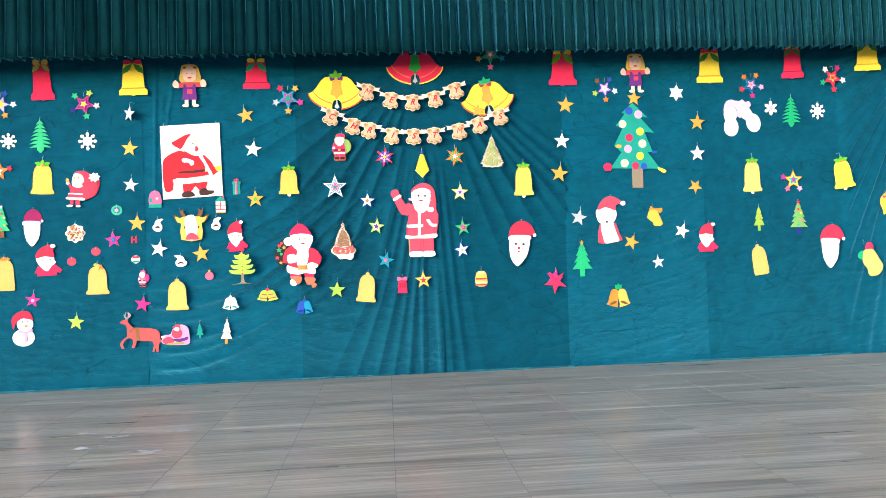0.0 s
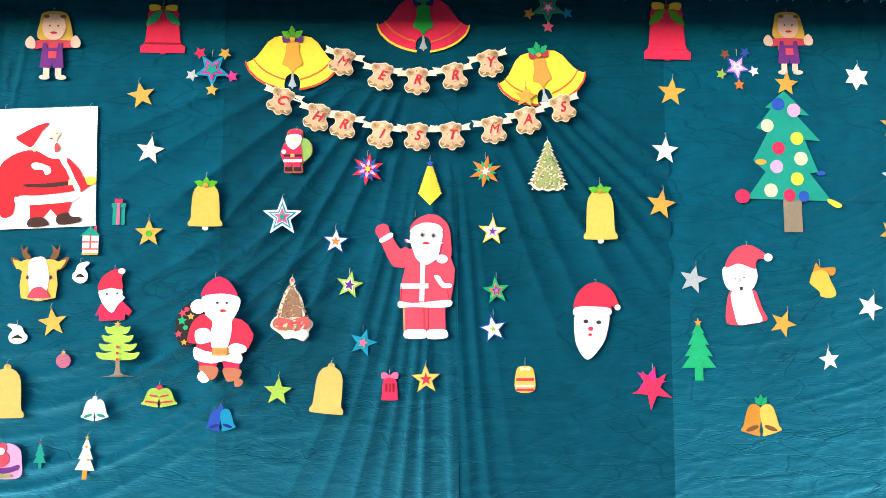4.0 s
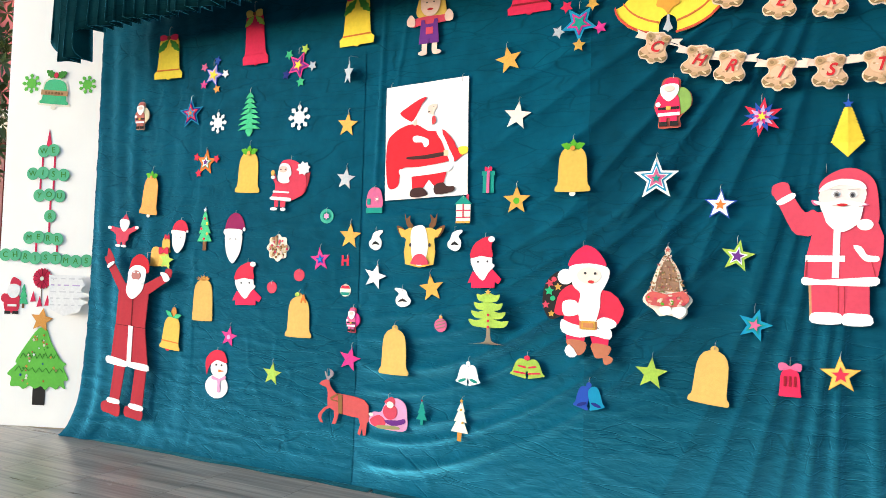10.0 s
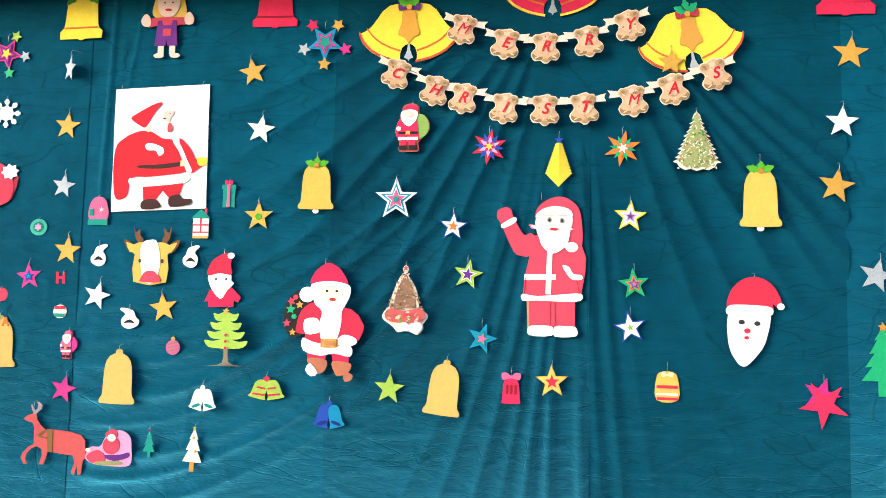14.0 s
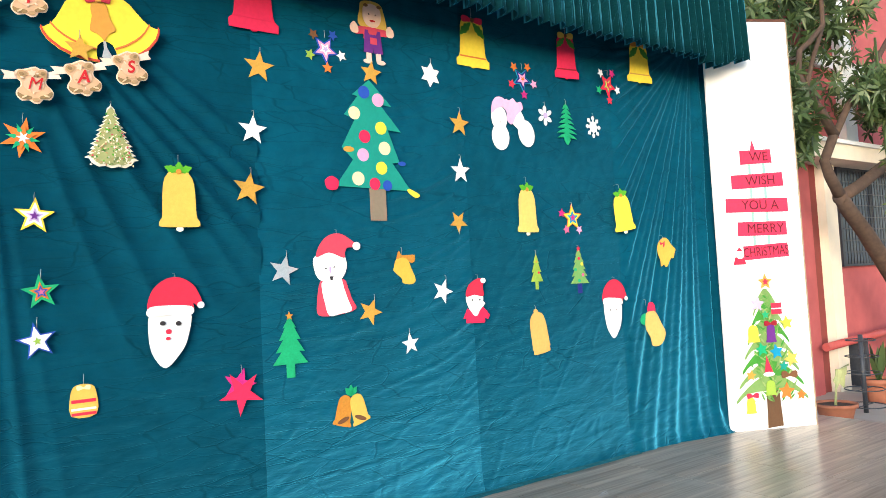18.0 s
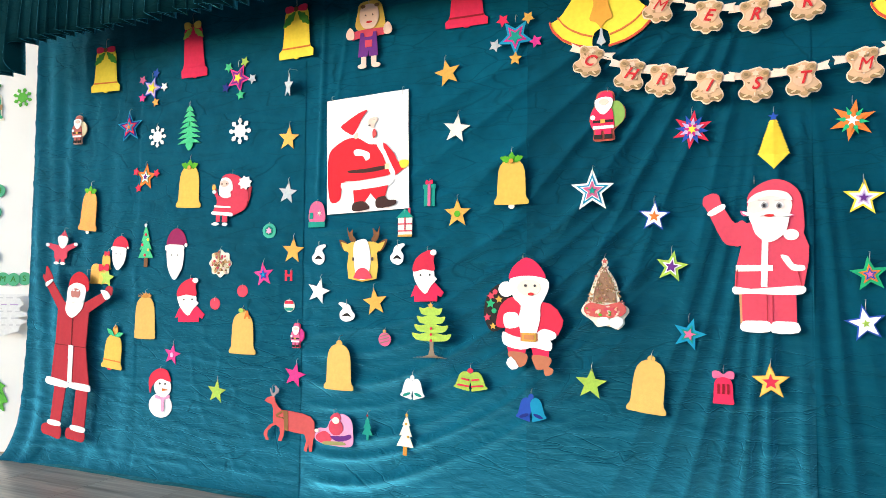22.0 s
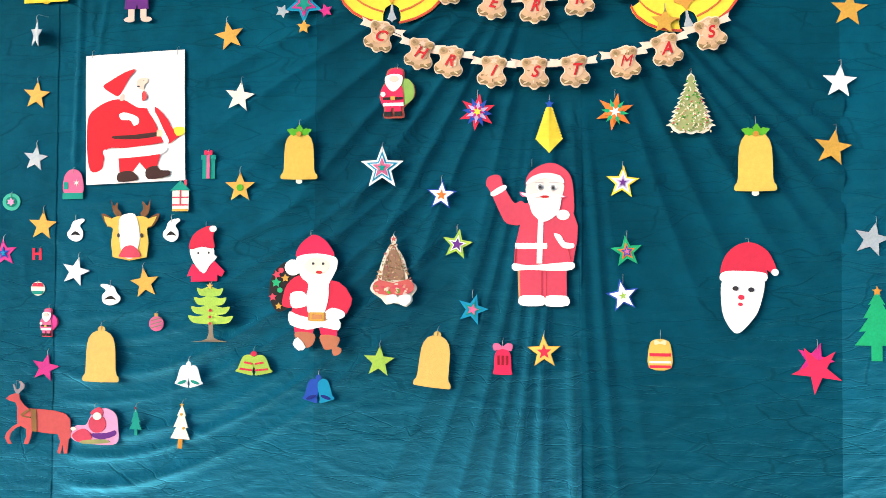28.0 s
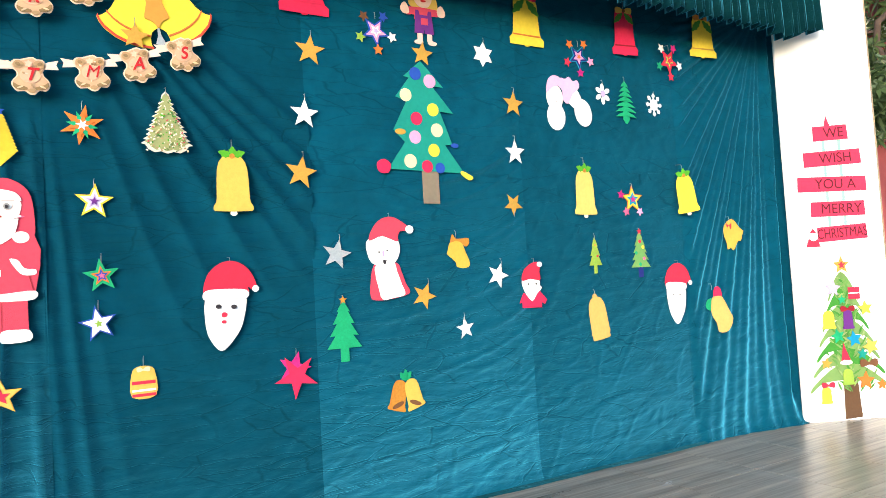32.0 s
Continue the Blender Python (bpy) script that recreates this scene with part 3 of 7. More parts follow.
plain_star(-2.90, 2.70, 0.14, 0.17, SILVER, "silver glitter, twisted", 12, turn=-34)
plain_star(-3.44, 0.66, 0.15, 0.16, LIME, "lime green glitter", 6)
plain_star(-3.84, 0.89, 0.14, 0.15, MAGENTA, "magenta", 10, dot=PINK)
plain_star(-2.81, 0.81, 0.15, 0.16, MAGENTA, "magenta", 12)
plain_star(-0.91, 0.88, 0.16, 0.17, LIME, "lime green glitter", 4)
plain_star(1.50, 2.71, 0.17, 0.18, GOLD, "gold glitter", 6)
plain_star(1.45, 2.34, 0.17, 0.16, WHITE, "white", 4)
plain_star(1.414, 2.004, 0.19, 0.17, GOLD, "gold glitter", 10)
plain_star(1.60, 1.54, 0.17, 0.17, SILVER, "silver white", 14)
plain_star(2.91, 2.508, 0.16, 0.18, GOLD, "gold glitter", 4)
plain_star(2.90, 2.18, 0.17, 0.16, WHITE, "white", 0)
plain_star(2.86, 1.832, 0.15, 0.15, GOLD, "gold glitter, upside down", 180)
plain_star(2.69, 2.82, 0.15, 0.17, WHITE, "white six-pointed", 4, 6, 0.58)
plain_star(2.15, 1.27, 0.15, 0.17, GOLD, "gold glitter", 24)
plain_star(2.70, 1.37, 0.16, 0.16, WHITE, "white", 22)
plain_star(2.43, 1.05, 0.13, 0.13, WHITE, "small white", -6)
layered_star(-0.902, 1.916, 0.24, 0.22, ((WHITE, 1), (SKYBLUE, 0.74), (WHITE, 0.56), (ROSE, 0.46), (TEAL, 0.2)), "white and blue", 0)
layered_star(-0.579, 1.768, 0.16, 0.16, ((BLUE, 1), (WHITE, 0.82), (ORANGE, 0.36)), "blue and white", 4)
layered_star(-0.493, 1.505, 0.16, 0.16, ((LIME, 1), (WHITE, 0.6), (PURPLE, 0.42)), "lime and purple", 10)
layered_star(-0.41, 1.16, 0.16, 0.16, ((SKYBLUE, 1), (TEAL, 0.6), (ROSE, 0.38)), "blue and pink", 16)
layered_star(0.37, 1.83, 0.17, 0.17, ((YELLOW, 1), (WHITE, 0.74), (LILAC, 0.45), (PURPLE, 0.25)), "yellow and white", 4)
layered_star(0.39, 1.47, 0.16, 0.16, ((GREEN, 1), (ORANGE, 0.58), (BLUE, 0.38), (ROSE, 0.2)), "green and red", -6)
layered_star(0.37, 1.24, 0.17, 0.17, ((BLUE, 1), (WHITE, 0.8), (LIME, 0.22)), "blue and white", -10)
layered_star(-0.035, 0.943, 0.17, 0.17, ((felt(0.62, 0.34, 0.04), 1), (felt(0.72, 0.48, 0.10), 0.9), (RED, 0.44)), "gold and red", -2)
layered_star(-0.39, 2.21, 0.19, 0.19, ((RED, 1), (BLUE, 0.8), (LILAC, 0.62), (MAGENTA, 0.42), (YELLOW, 0.25)), "red and blue six-pointed", 8, 6, 0.42)
layered_star(0.33, 2.20, 0.19, 0.19, ((ORANGE, 1), (GREEN, 0.7), (ORANGE, 0.58), (WHITE, 0.3)), "orange and green six-pointed", 10, 6, 0.40)
layered_star(-4.30, 2.53, 0.22, 0.23, ((SKYBLUE, 1), (NAVY, 0.84), (RED, 0.6), (SKYBLUE, 0.38), (ORANGE, 0.18)), "blue and red", -4)
layered_star(-3.07, 1.45, 0.15, 0.16, ((MAGENTA, 1), (BLUE, 0.45), (SKYBLUE, 0.22)), "magenta and blue", -6)
pair = thing("double_star", "two overlapping pink and coral stars on the curtain", "star", hang(1.333, 0.891, 0.2, 0.22))
layer(pair, "back_star", star(0.095, 0.42, 5, 18, -0.012, 0.03), MAGENTA)
layer(pair, "front_star", star(0.125, 0.36, 5, -30, 0.0, -0.015), CRIMSON, 1)
hook(pair, 0.1)
star_cluster(-4.09, 2.80, 0.27, 0.29, ((BLUE, 1), (LILAC, 0.8), (YELLOW, 0.45)), (BLUE, WHITE, AMBER, MAGENTA, ROSE), "blue and lilac", 18)
star_cluster(-3.31, 2.79, 0.30, 0.30, ((MAGENTA, 1), (PURPLE, 0.75), (MAGENTA, 0.5), (YELLOW, 0.35)), (LIME, SILVER, GREEN, NAVY, GREEN), "purple and magenta", 26)
star_cluster(-1.34, 2.82, 0.31, 0.32, ((SKYBLUE, 1), (MAGENTA, 0.68), (TEAL, 0.45)), (GOLD, MAGENTA, GOLD, SILVER, CRIMSON), "blue and pink", 36)
star_cluster(1.92, 2.87, 0.28, 0.28, ((BLUE, 1), (PINK, 0.74), (WHITE, 0.42), (LILAC, 0.22)), (BLUE, WHITE, ORANGE, LIME, BROWN), "blue and pink", 30)
star_cluster(0.73, 3.24, 0.32, 0.30, ((GREEN, 1), (TEAL, 0.72), (ROSE, 0.5), (WHITE, 0.25)), (GREEN, SKYBLUE, ROSE, GOLD, GREEN), "green and pink", 36)
star_cluster(3.51, 2.89, 0.27, 0.30, ((SKYBLUE, 1), (NAVY, 0.85), (PINK, 0.55), (ORANGE, 0.2)), (ORANGE, PINK, MAGENTA, RED, ORANGE), "blue and pink", 30)
star_cluster(4.44, 2.96, 0.30, 0.31, ((RED, 1), (GREEN, 0.5), (YELLOW, 0.4), (RED, 0.3)), (MAGENTA, WHITE, RED, GREEN, WHITE), "red and green", 30)
star_cluster(3.94, 1.87, 0.31, 0.25, ((ORANGE, 1.1), (YELLOW, 0.95), (SKYBLUE, 0.6), (MAGENTA, 0.3)), (None, None, PINK, ROSE, MAGENTA), "orange and turquoise", 0)
star_cluster(-4.128, 2.152, 0.27, 0.26, ((ORANGE, 1.1), (GREEN, 0.6), (WHITE, 0.5), (PURPLE, 0.25)), (None, RED, None, RED, RED), "orange and white", 6)


# ---- bells ----
def bell_outline(w, h, flare=1.0, rot=0.0):
    half = [(0.0, 0.5), (0.13, 0.487), (0.25, 0.44), (0.335, 0.355), (0.38, 0.24), (0.40, 0.08), (0.41, -0.14), (0.415, -0.28), (0.435, -0.35), (0.49 * flare, -0.40), (0.505 * flare, -0.44), (0.50 * flare, -0.475), (0.46 * flare, -0.495), (0.25, -0.5), (0.0, -0.505)]
    pts = [(x * w, z * h) for x, z in half] + [(-x * w, z * h) for x, z in half[-2:0:-1]]
    return pts


def leaf_outline(cx, cz, length, wide, ang):
    c, s = math.cos(radians(ang)), math.sin(radians(ang))
    pts = []
    for k in range(9):
        t = k / 8
        pts.append((t * length, wide * math.sin(math.pi * t) * (1.0 if k % 2 else 0.7)))
    for k in range(7, 0, -1):
        t = k / 8
        pts.append((t * length, -wide * math.sin(math.pi * t) * (1.0 if k % 2 else 0.7)))
    return [(cx + x * c - z * s, cz + x * s + z * c) for x, z in pts]


def bow_outline(cx, cz, w, h):
    return smooth([(cx, cz + h * 0.12), (cx - w * 0.22, cz + h * 0.42), (cx - w * 0.5, cz + h * 0.36), (cx - w * 0.47, cz - h * 0.3), (cx - w * 0.2, cz - h * 0.25), (cx, cz - h * 0.14),
                   (cx + w * 0.2, cz - h * 0.25), (cx + w * 0.47, cz - h * 0.3), (cx + w * 0.5, cz + h * 0.36), (cx + w * 0.22, cz + h * 0.42)], 3)


def gold_bell(x, z, w, h, material=GOLDBELL, top="leaves", clapper=True, rot=0.0, flare=1.0, colour="golden yellow", turn=None, group="felt bells"):
    b = thing("bell_cutout", "%s felt bell%s pinned on the curtain" % (colour, {"leaves": " with green leaves", "bow": " with a red bow", "knob": " with a round knob"}.get(top, "")), "bell", hang(x, z, w, h, rot, turn), group)
    bh = h * (0.84 if top == "leaves" else 0.92)
    oz = -h * 0.5 + bh * 0.5 + (0.012 if clapper else 0.0)
    bh -= 0.012 if clapper else 0.0
    body = [(px, pz + oz) for px, pz in bell_outline(w, bh, flare)]
    if clapper:
        layer(b, "clapper", oval(0, -h * 0.5 + 0.008, w * 0.09, 0.014, 10), IVORY, 0)
    layer(b, "bell", body, material, 1)
    t = oz + bh * 0.5
    if top == "leaves":
        layer(b, "leaf", leaf_outline(0, t - 0.012, w * 0.36, w * 0.11, 20), LEAF, 2)
        layer(b, "leaf", leaf_outline(0, t - 0.012, w * 0.36, w * 0.11, 160), LEAF, 2)
        layer(b, "leaf", leaf_outline(0, t - 0.012, w * 0.26, w * 0.10, 85), LEAF, 3)
        layer(b, "berry", oval(0, t - 0.012, w * 0.07, w * 0.07, 10), AMBER, 4)
    elif top == "bow":
        layer(b, "bow", bow_outline(0, t - 0.012, w * 0.75, w * 0.42), ORANGE, 2)
    elif top == "knob":
        layer(b, "knob", oval(0, t + 0.005, w * 0.1, w * 0.09, 12), material, 0)
    hook(b, h * 0.5 - 0.01)
    return b


gold_bell(-1.36, 2.00, 0.20, 0.32)
gold_bell(1.035, 1.952, 0.205, 0.375)
gold_bell(-3.72, 2.09, 0.22, 0.35, top="leaves", clapper=False, rot=2)
gold_bell(-4.69, 1.94, 0.20, 0.37, AMBER, rot=6, colour="amber")
gold_bell(3.485, 1.94, 0.215, 0.40, felt(0.66, 0.52, 0.14), colour="pale yellow")
gold_bell(4.52, 1.94, 0.22, 0.37, YELLOW, rot=-8, colour="bright yellow", turn=-6)
HONEY = felt(0.60, 0.39, 0.11)
straw = gold_bell(-4.10, 1.15, 0.22, 0.33, HONEY, top="knob", clapper=False, flare=0.85)
for k in range(8):
    ang = radians(200 - 31 * k)
    layer(straw, "straw_end", [(0.06 * math.cos(ang), 0.142 + 0.022 * math.sin(ang)), (0.012, 0.128), (-0.012, 0.128), (0.06 * math.cos(ang) - 0.008, 0.147 + 0.022 * math.sin(ang))], AMBER, 2)
lettered = gold_bell(-3.23, 1.07, 0.22, 0.30, HONEY, top="knob", clapper=False)
layer(lettered, "letter_tag", [(0.012, 0.085), (0.022, 0.085), (0.027, 0.10), (0.045, 0.10), (0.05, 0.085), (0.06, 0.085), (0.042, 0.14), (0.03, 0.14)], ORANGE, 2, "orange foam letter")
layer(lettered, "loop", smooth([(-0.03, 0.13), (-0.01, 0.125), (0.005, 0.14), (-0.01, 0.155), (-0.032, 0.148)], 3), LIME, 2)
gold_bell(-2.48, 0.89, 0.22, 0.31, HONEY, top="knob", clapper=False, colour="orange yellow")
gold_bell(-0.61, 0.895, 0.20, 0.30, HONEY, top="knob", clapper=False, rot=6, colour="orange yellow")
gold_bell(3.53, 1.04, 0.20, 0.33, HONEY, top="knob", clapper=False, rot=-8, flare=0.8)


def tilted_bell(x, z, w, h, gw, gh, pieces, label, turn=None):
    """A bell hanging askew, its pieces drawn on a gw x gh sheet."""
    b = thing("bell_cutout", label, "bell", hang(x, z, w, h, 0, turn), "felt bells")
    for k, (nm, material, pts) in enumerate(pieces):
        layer(b, nm, grid(pts, gw, gh, w, h), material, k)
    hook(b, h * 0.5 - 0.015, grid([pieces[-1][2][0]], gw, gh, w, h)[0][0])


tilted_bell(4.80, 1.00, 0.25, 0.36, 145, 240, (
    ("clapper", PINKRED, smooth([(95, 225), (120, 212), (124, 230), (108, 238)], 3)), ("leaf", GREEN, smooth([(2, 90), (14, 68), (40, 66), (34, 124), (4, 112)], 3)), ("knob", CRIMSON, smooth([(46, 50), (52, 12), (70, 2), (88, 18), (90, 60), (60, 64)], 4)),
    ("bell", felt(0.62, 0.40, 0.12), smooth([(38, 58), (66, 52), (92, 58), (122, 120), (145, 176), (116, 234), (64, 239), (52, 190), (28, 146), (30, 90)], 3))),
    "pale orange felt bell with a red knob, hanging askew", -10)
tilted_bell(5.05, 1.59, 0.20, 0.25, 107, 155, (
    ("bell", felt(0.60, 0.37, 0.06), smooth([(34, 4), (60, 6), (84, 40), (106, 62), (98, 84), (92, 108), (74, 112), (56, 146), (44, 154), (34, 142), (18, 150), (14, 116), (2, 76), (6, 34)], 3)), ("bow", RED, smooth([(32, 28), (22, 42), (16, 20), (32, 34), (44, 18), (42, 44), (36, 50)], 3))),
    "crumpled amber felt bell with a thin red bow", -10)
tilted_bell(2.41, 1.53, 0.17, 0.22, 110, 146, (
    ("bell", felt(0.62, 0.42, 0.06), smooth([(16, 38), (44, 28), (70, 28), (90, 76), (110, 126), (88, 144), (46, 138), (40, 118), (2, 86), (4, 70)], 3)), ("bow", AMBER, smooth([(44, 20), (30, 2), (20, 22), (18, 36), (46, 30), (68, 36), (90, 54), (108, 44), (108, 20), (76, 20)], 3))),
    "tilted amber felt bell with a glitter bow")


def classic_bell(x, z, w, h, material, band, bow, leaf, colour, turn=None, rot=0.0):
    """A waisted bell with a bow, two long leaves and a painted band."""
    b = thing("bell_cutout", "%s foam bell with bow and leaves below the valance" % colour, "bell", hang(x, z, w, h, rot, turn), "bells below the valance")
    bh, bz = h * 0.86, -h * 0.07
    half = [(0.30, 0.5), (0.345, 0.40), (0.36, 0.1), (0.39, -0.22), (0.42, -0.30), (0.50, -0.36), (0.49, -0.5), (0.0, -0.5)]
    pts = [(px * w, pz * bh + bz) for px, pz in half] + [(-px * w, pz * bh + bz) for px, pz in half[-2::-1]]
    layer(b, "bell", pts, material, 1)
    layer(b, "clapper", oval(0, -h * 0.5 + 0.004, w * 0.08, 0.012, 10), material)
    zb = -0.29 * bh + bz
    layer(b, "band", rect(-w * 0.40, zb - 0.005, w * 0.40, zb + 0.005), band, 2)
    t = bz + bh * 0.5
    layer(b, "leaf", leaf_outline(-w * 0.03, t - 0.01, w * 0.50, w * 0.11, 225), leaf, 2)
    layer(b, "leaf", leaf_outline(w * 0.03, t - 0.01, w * 0.50, w * 0.11, -45), leaf, 2)
    layer(b, "bow", bow_outline(0, t + 0.004, w * 0.62, h * 0.16), bow, 3)
    layer(b, "berry", oval(0, t + 0.004, w * 0.06, w * 0.06, 10), BROWN, 4)
    hook(b, h * 0.46, reach=0.06)
    return b


GREEN_DARK = felt(0.05, 0.23, 0.03)
classic_bell(-4.56, 3.00, 0.265, 0.36, YELLOW, ORANGE, CRIMSON, GREEN_DARK, "yellow", 6)
classic_bell(-3.71, 3.05, 0.21, 0.42, CRIMSON, CRIMSON, GOLDBELL, LIME, "crimson", 8, -3)
classic_bell(-2.84, 3.06, 0.28, 0.37, YELLOW, ORANGE, CRIMSON, GREEN_DARK, "yellow")
classic_bell(-1.64, 3.08, 0.27, 0.32, CRIMSON, DEEP_RED, YELLOW, GREEN, "crimson")
classic_bell(1.48, 3.11, 0.30, 0.39, CRIMSON, CRIMSON, YELLOW, LEAF, "crimson")
classic_bell(3.06, 3.11, 0.29, 0.38, YELLOW, ORANGE, CRIMSON, GREEN_DARK, "yellow")
classic_bell(3.98, 3.15, 0.23, 0.38, CRIMSON, DEEP_RED, GOLDBELL, GREEN_DARK, "crimson", -8)
classic_bell(4.85, 3.22, 0.28, 0.36, YELLOW, GOLD, AMBER, GREEN_DARK, "yellow", -6)


def twin_bells(x, z, w, h, material, rim, inner, bow, leaf, colour, rot=0.0, stripe=None):
    """Two big bells swinging apart under one bow."""
    b = thing("twin_bells", "large %s twin bells with a bow over the letter banners" % colour, "bell", hang(x, z, w, h, rot, 0))
    g = lambda pts: grid([(px + 272, py) for px, py in pts], 544, 365, w, h)
    flip = lambda pts, sgn: [(sgn * px, py) for px, py in pts]
    lobe = [(6, 46), (-45, 50), (-105, 60), (-145, 90), (-170, 126), (-200, 166), (-225, 190), (-250, 202), (-272, 207), (-266, 232), (-250, 262), (-205, 305), (-165, 328), (-125, 345), (-80, 357), (-40, 365), (-46, 338), (-45, 315), (-35, 285), (-18, 272), (6, 262)]
    lip = [(-272, 207), (-266, 232), (-250, 262), (-205, 305), (-165, 328), (-125, 345), (-80, 357), (-40, 365)]
    band = [(-227, 190), (-200, 225), (-176, 247), (-150, 265), (-100, 290), (-45, 308)]
    for k, sgn in enumerate((1, -1)):
        layer(b, "bell", g(flip(lobe, sgn)), material, k)
        layer(b, "rim", g(flip(lip + [(px * 0.985 + 2, py - 11) for px, py in lip[::-1]], sgn)), rim, 2)
        layer(b, "stripe", g(flip(band + [(px + 2, py - 9) for px, py in band[::-1]], sgn)), stripe or rim, 2)
    layer(b, "small_bell", g(smooth([(-34, 96), (34, 96), (38, 150), (55, 200), (56, 222), (30, 232), (12, 250), (0, 268), (-12, 250), (-30, 232), (-56, 222), (-55, 200), (-38, 150)], 2)), inner, 3)
    layer(b, "bow", g(bow_outline(0, 75, 116, -58)), bow, 4)
    for ang in (-148, -95, -38):
        layer(b, "leaf", g(leaf_outline(0, 72, 74, 22, ang)), leaf, 5)
    layer(b, "bow_knot", g(oval(0, 78, 15, 15, 12)), inner, 6)
    layer(b, "clapper", g([(-5, 262), (5, 262), (8, 300), (24, 338), (6, 346), (0, 356), (-6, 346), (-24, 338), (-8, 300)]), SILVER, 0)
    hook(b, h * 0.4)
    return b


twin_bells(-0.853, 2.895, 0.575, 0.40, YELLOW, felt(0.50, 0.07, 0.04), felt(0.62, 0.30, 0.04), PURPLE, LEAF, "yellow", 0, felt(0.56, 0.15, 0.04))
twin_bells(0.682, 2.815, 0.555, 0.40, YELLOW, felt(0.50, 0.07, 0.04), felt(0.55, 0.27, 0.05), felt(0.40, 0.03, 0.05), GREEN, "yellow", -8, felt(0.56, 0.15, 0.04))
twin_bells(-0.05, 3.14, 0.58, 0.40, CRIMSON, YELLOW, felt(0.02, 0.30, 0.05), NAVY, GREEN, "crimson", 0, ORANGE)


def small_twin(x, z, w, h, left_m, right_m, trim_m, colour, holes=None, leaf=None):
    b = thing("small_twin_bells", "small pair of %s bells pinned on the curtain" % colour, "bell", hang(x, z, w, h))
    g = lambda pts: grid(pts, 100, 80, w, h)
    c, q = math.cos(0.26), math.sin(0.26)
    lp = [(30 + px * c + pz * q, 46 - (pz * c - px * q)) for px, pz in bell_outline(50, 66)]
    layer(b, "bell", g(lp), left_m, 0)
    layer(b, "bell", g([(100 - px, py) for px, py in lp]), right_m, 1)
    if trim_m:
        for k, zz in enumerate((36, 58)):
            layer(b, "stripe", g([(24 - k * 12, zz), (47, zz + 5), (46, zz + 11), (22 - k * 13, zz + 6)]), trim_m, 2)
            layer(b, "stripe", g([(76 + k * 12, zz), (53, zz + 5), (54, zz + 11), (78 + k * 13, zz + 6)]), trim_m, 2)
    if holes:
        layer(b, "opening", g(oval(26, 66, 17, 5, 12, -0.3)), holes, 2)
        layer(b, "opening", g(oval(74, 66, 17, 5, 12, 0.3)), holes, 2)
    if leaf:
        for ang in (-130, -90, -50):
            layer(b, "leaf", g(leaf_outline(50, 16, 24, 8, ang)), leaf, 3)
    else:
        layer(b, "knob", g(oval(50, 10, 9, 9, 12)), trim_m or left_m, 2)
    hook(b, h * 0.42)


small_twin(-1.97, 0.79, 0.15, 0.14, WHITE, WHITE, None, "white card", TEAL)
small_twin(-1.60, 0.858, 0.20, 0.128, LIME, LIME, RED, "green and red striped")
small_twin(-1.24, 0.728, 0.165, 0.15, BLUE, SKYBLUE, None, "blue", NAVY)
small_twin(1.99, 0.71, 0.24, 0.22, AMBER, GOLDBELL, None, "golden", BROWN, GREEN)
hb = thing("hand_bell", "yellow bell with a ring, leaves and red clapper", "bell", hang(-4.40, 0.91, 0.24, 0.34, 6))
layer(hb, "clapper", oval(-0.02, -0.15, 0.025, 0.02, 10), RED)
layer(hb, "bell", [(px * 0.85, pz - 0.03) for px, pz in bell_outline(0.24, 0.25)], GOLDBELL, 1)
layer(hb, "band", rect(-0.085, -0.10, 0.085, -0.092), ORANGE, 2)
layer(hb, "ring", [(px, pz) for px, pz in oval(0, 0.125, 0.026, 0.04, 14)], AMBER, 0)
for ang in (150, 20):
    layer(hb, "leaf", leaf_outline(0, 0.085, 0.09, 0.02, ang), GREEN, 2)
hook(hb, 0.15)
bc = thing("bell_bunch", "bunch of gold bells and a lime star with red bow", "bell", hang(-4.53, 1.47, 0.26, 0.28, 0, 0))
layer(bc, "bell", [(px + 0.03, pz + 0.07) for px, pz in bell_outline(0.10, 0.12)], GOLDBELL)
layer(bc, "bell", [(px - 0.07, pz - 0.02) for px, pz in bell_outline(0.13, 0.15)], GOLD, 1)
layer(bc, "bell", [(px + 0.02, pz - 0.03) for px, pz in bell_outline(0.12, 0.13)], GOLDBELL, 2)
layer(bc, "star", star(0.075, 0.45, 5, 10, 0.05, -0.05), LIME, 3)
layer(bc, "bow", bow_outline(0.02, 0.02, 0.10, 0.07), RED, 4)
layer(bc, "ribbon", bow_outline(0.05, 0.125, 0.05, 0.05), RED, 4)
hook(bc, 0.13, 0.05)
rb = thing("bell_card", "small red printed bell card with a bow", "bell", hang(-0.25, 0.90, 0.11, 0.16))
layer(rb, "bell", [(px, pz - 0.012) for px, pz in bell_outline(0.11, 0.135, 0.9)], CRIMSON)
layer(rb, "bow", bow_outline(0, 0.062, 0.10, 0.05), ROSE, 1)
for k in (-1, 0, 1):
    layer(rb, "printed_bar", rect(k * 0.022 - 0.006, -0.03, k * 0.022 + 0.006, 0.02), DEEP_RED, 1)
hook(rb, 0.075)
ck = thing("gift_cutout", "small yellow and red striped bell-shaped gift cut-out", "gift", hang(0.56, 0.95, 0.12, 0.18))
layer(ck, "body", smooth([(-0.055, -0.08), (0.055, -0.08), (0.055, 0.03), (0.03, 0.065), (-0.03, 0.065), (-0.055, 0.03)], 3), GOLDBELL)
layer(ck, "stripe", rect(-0.054, -0.02, 0.054, -0.004), RED, 1)
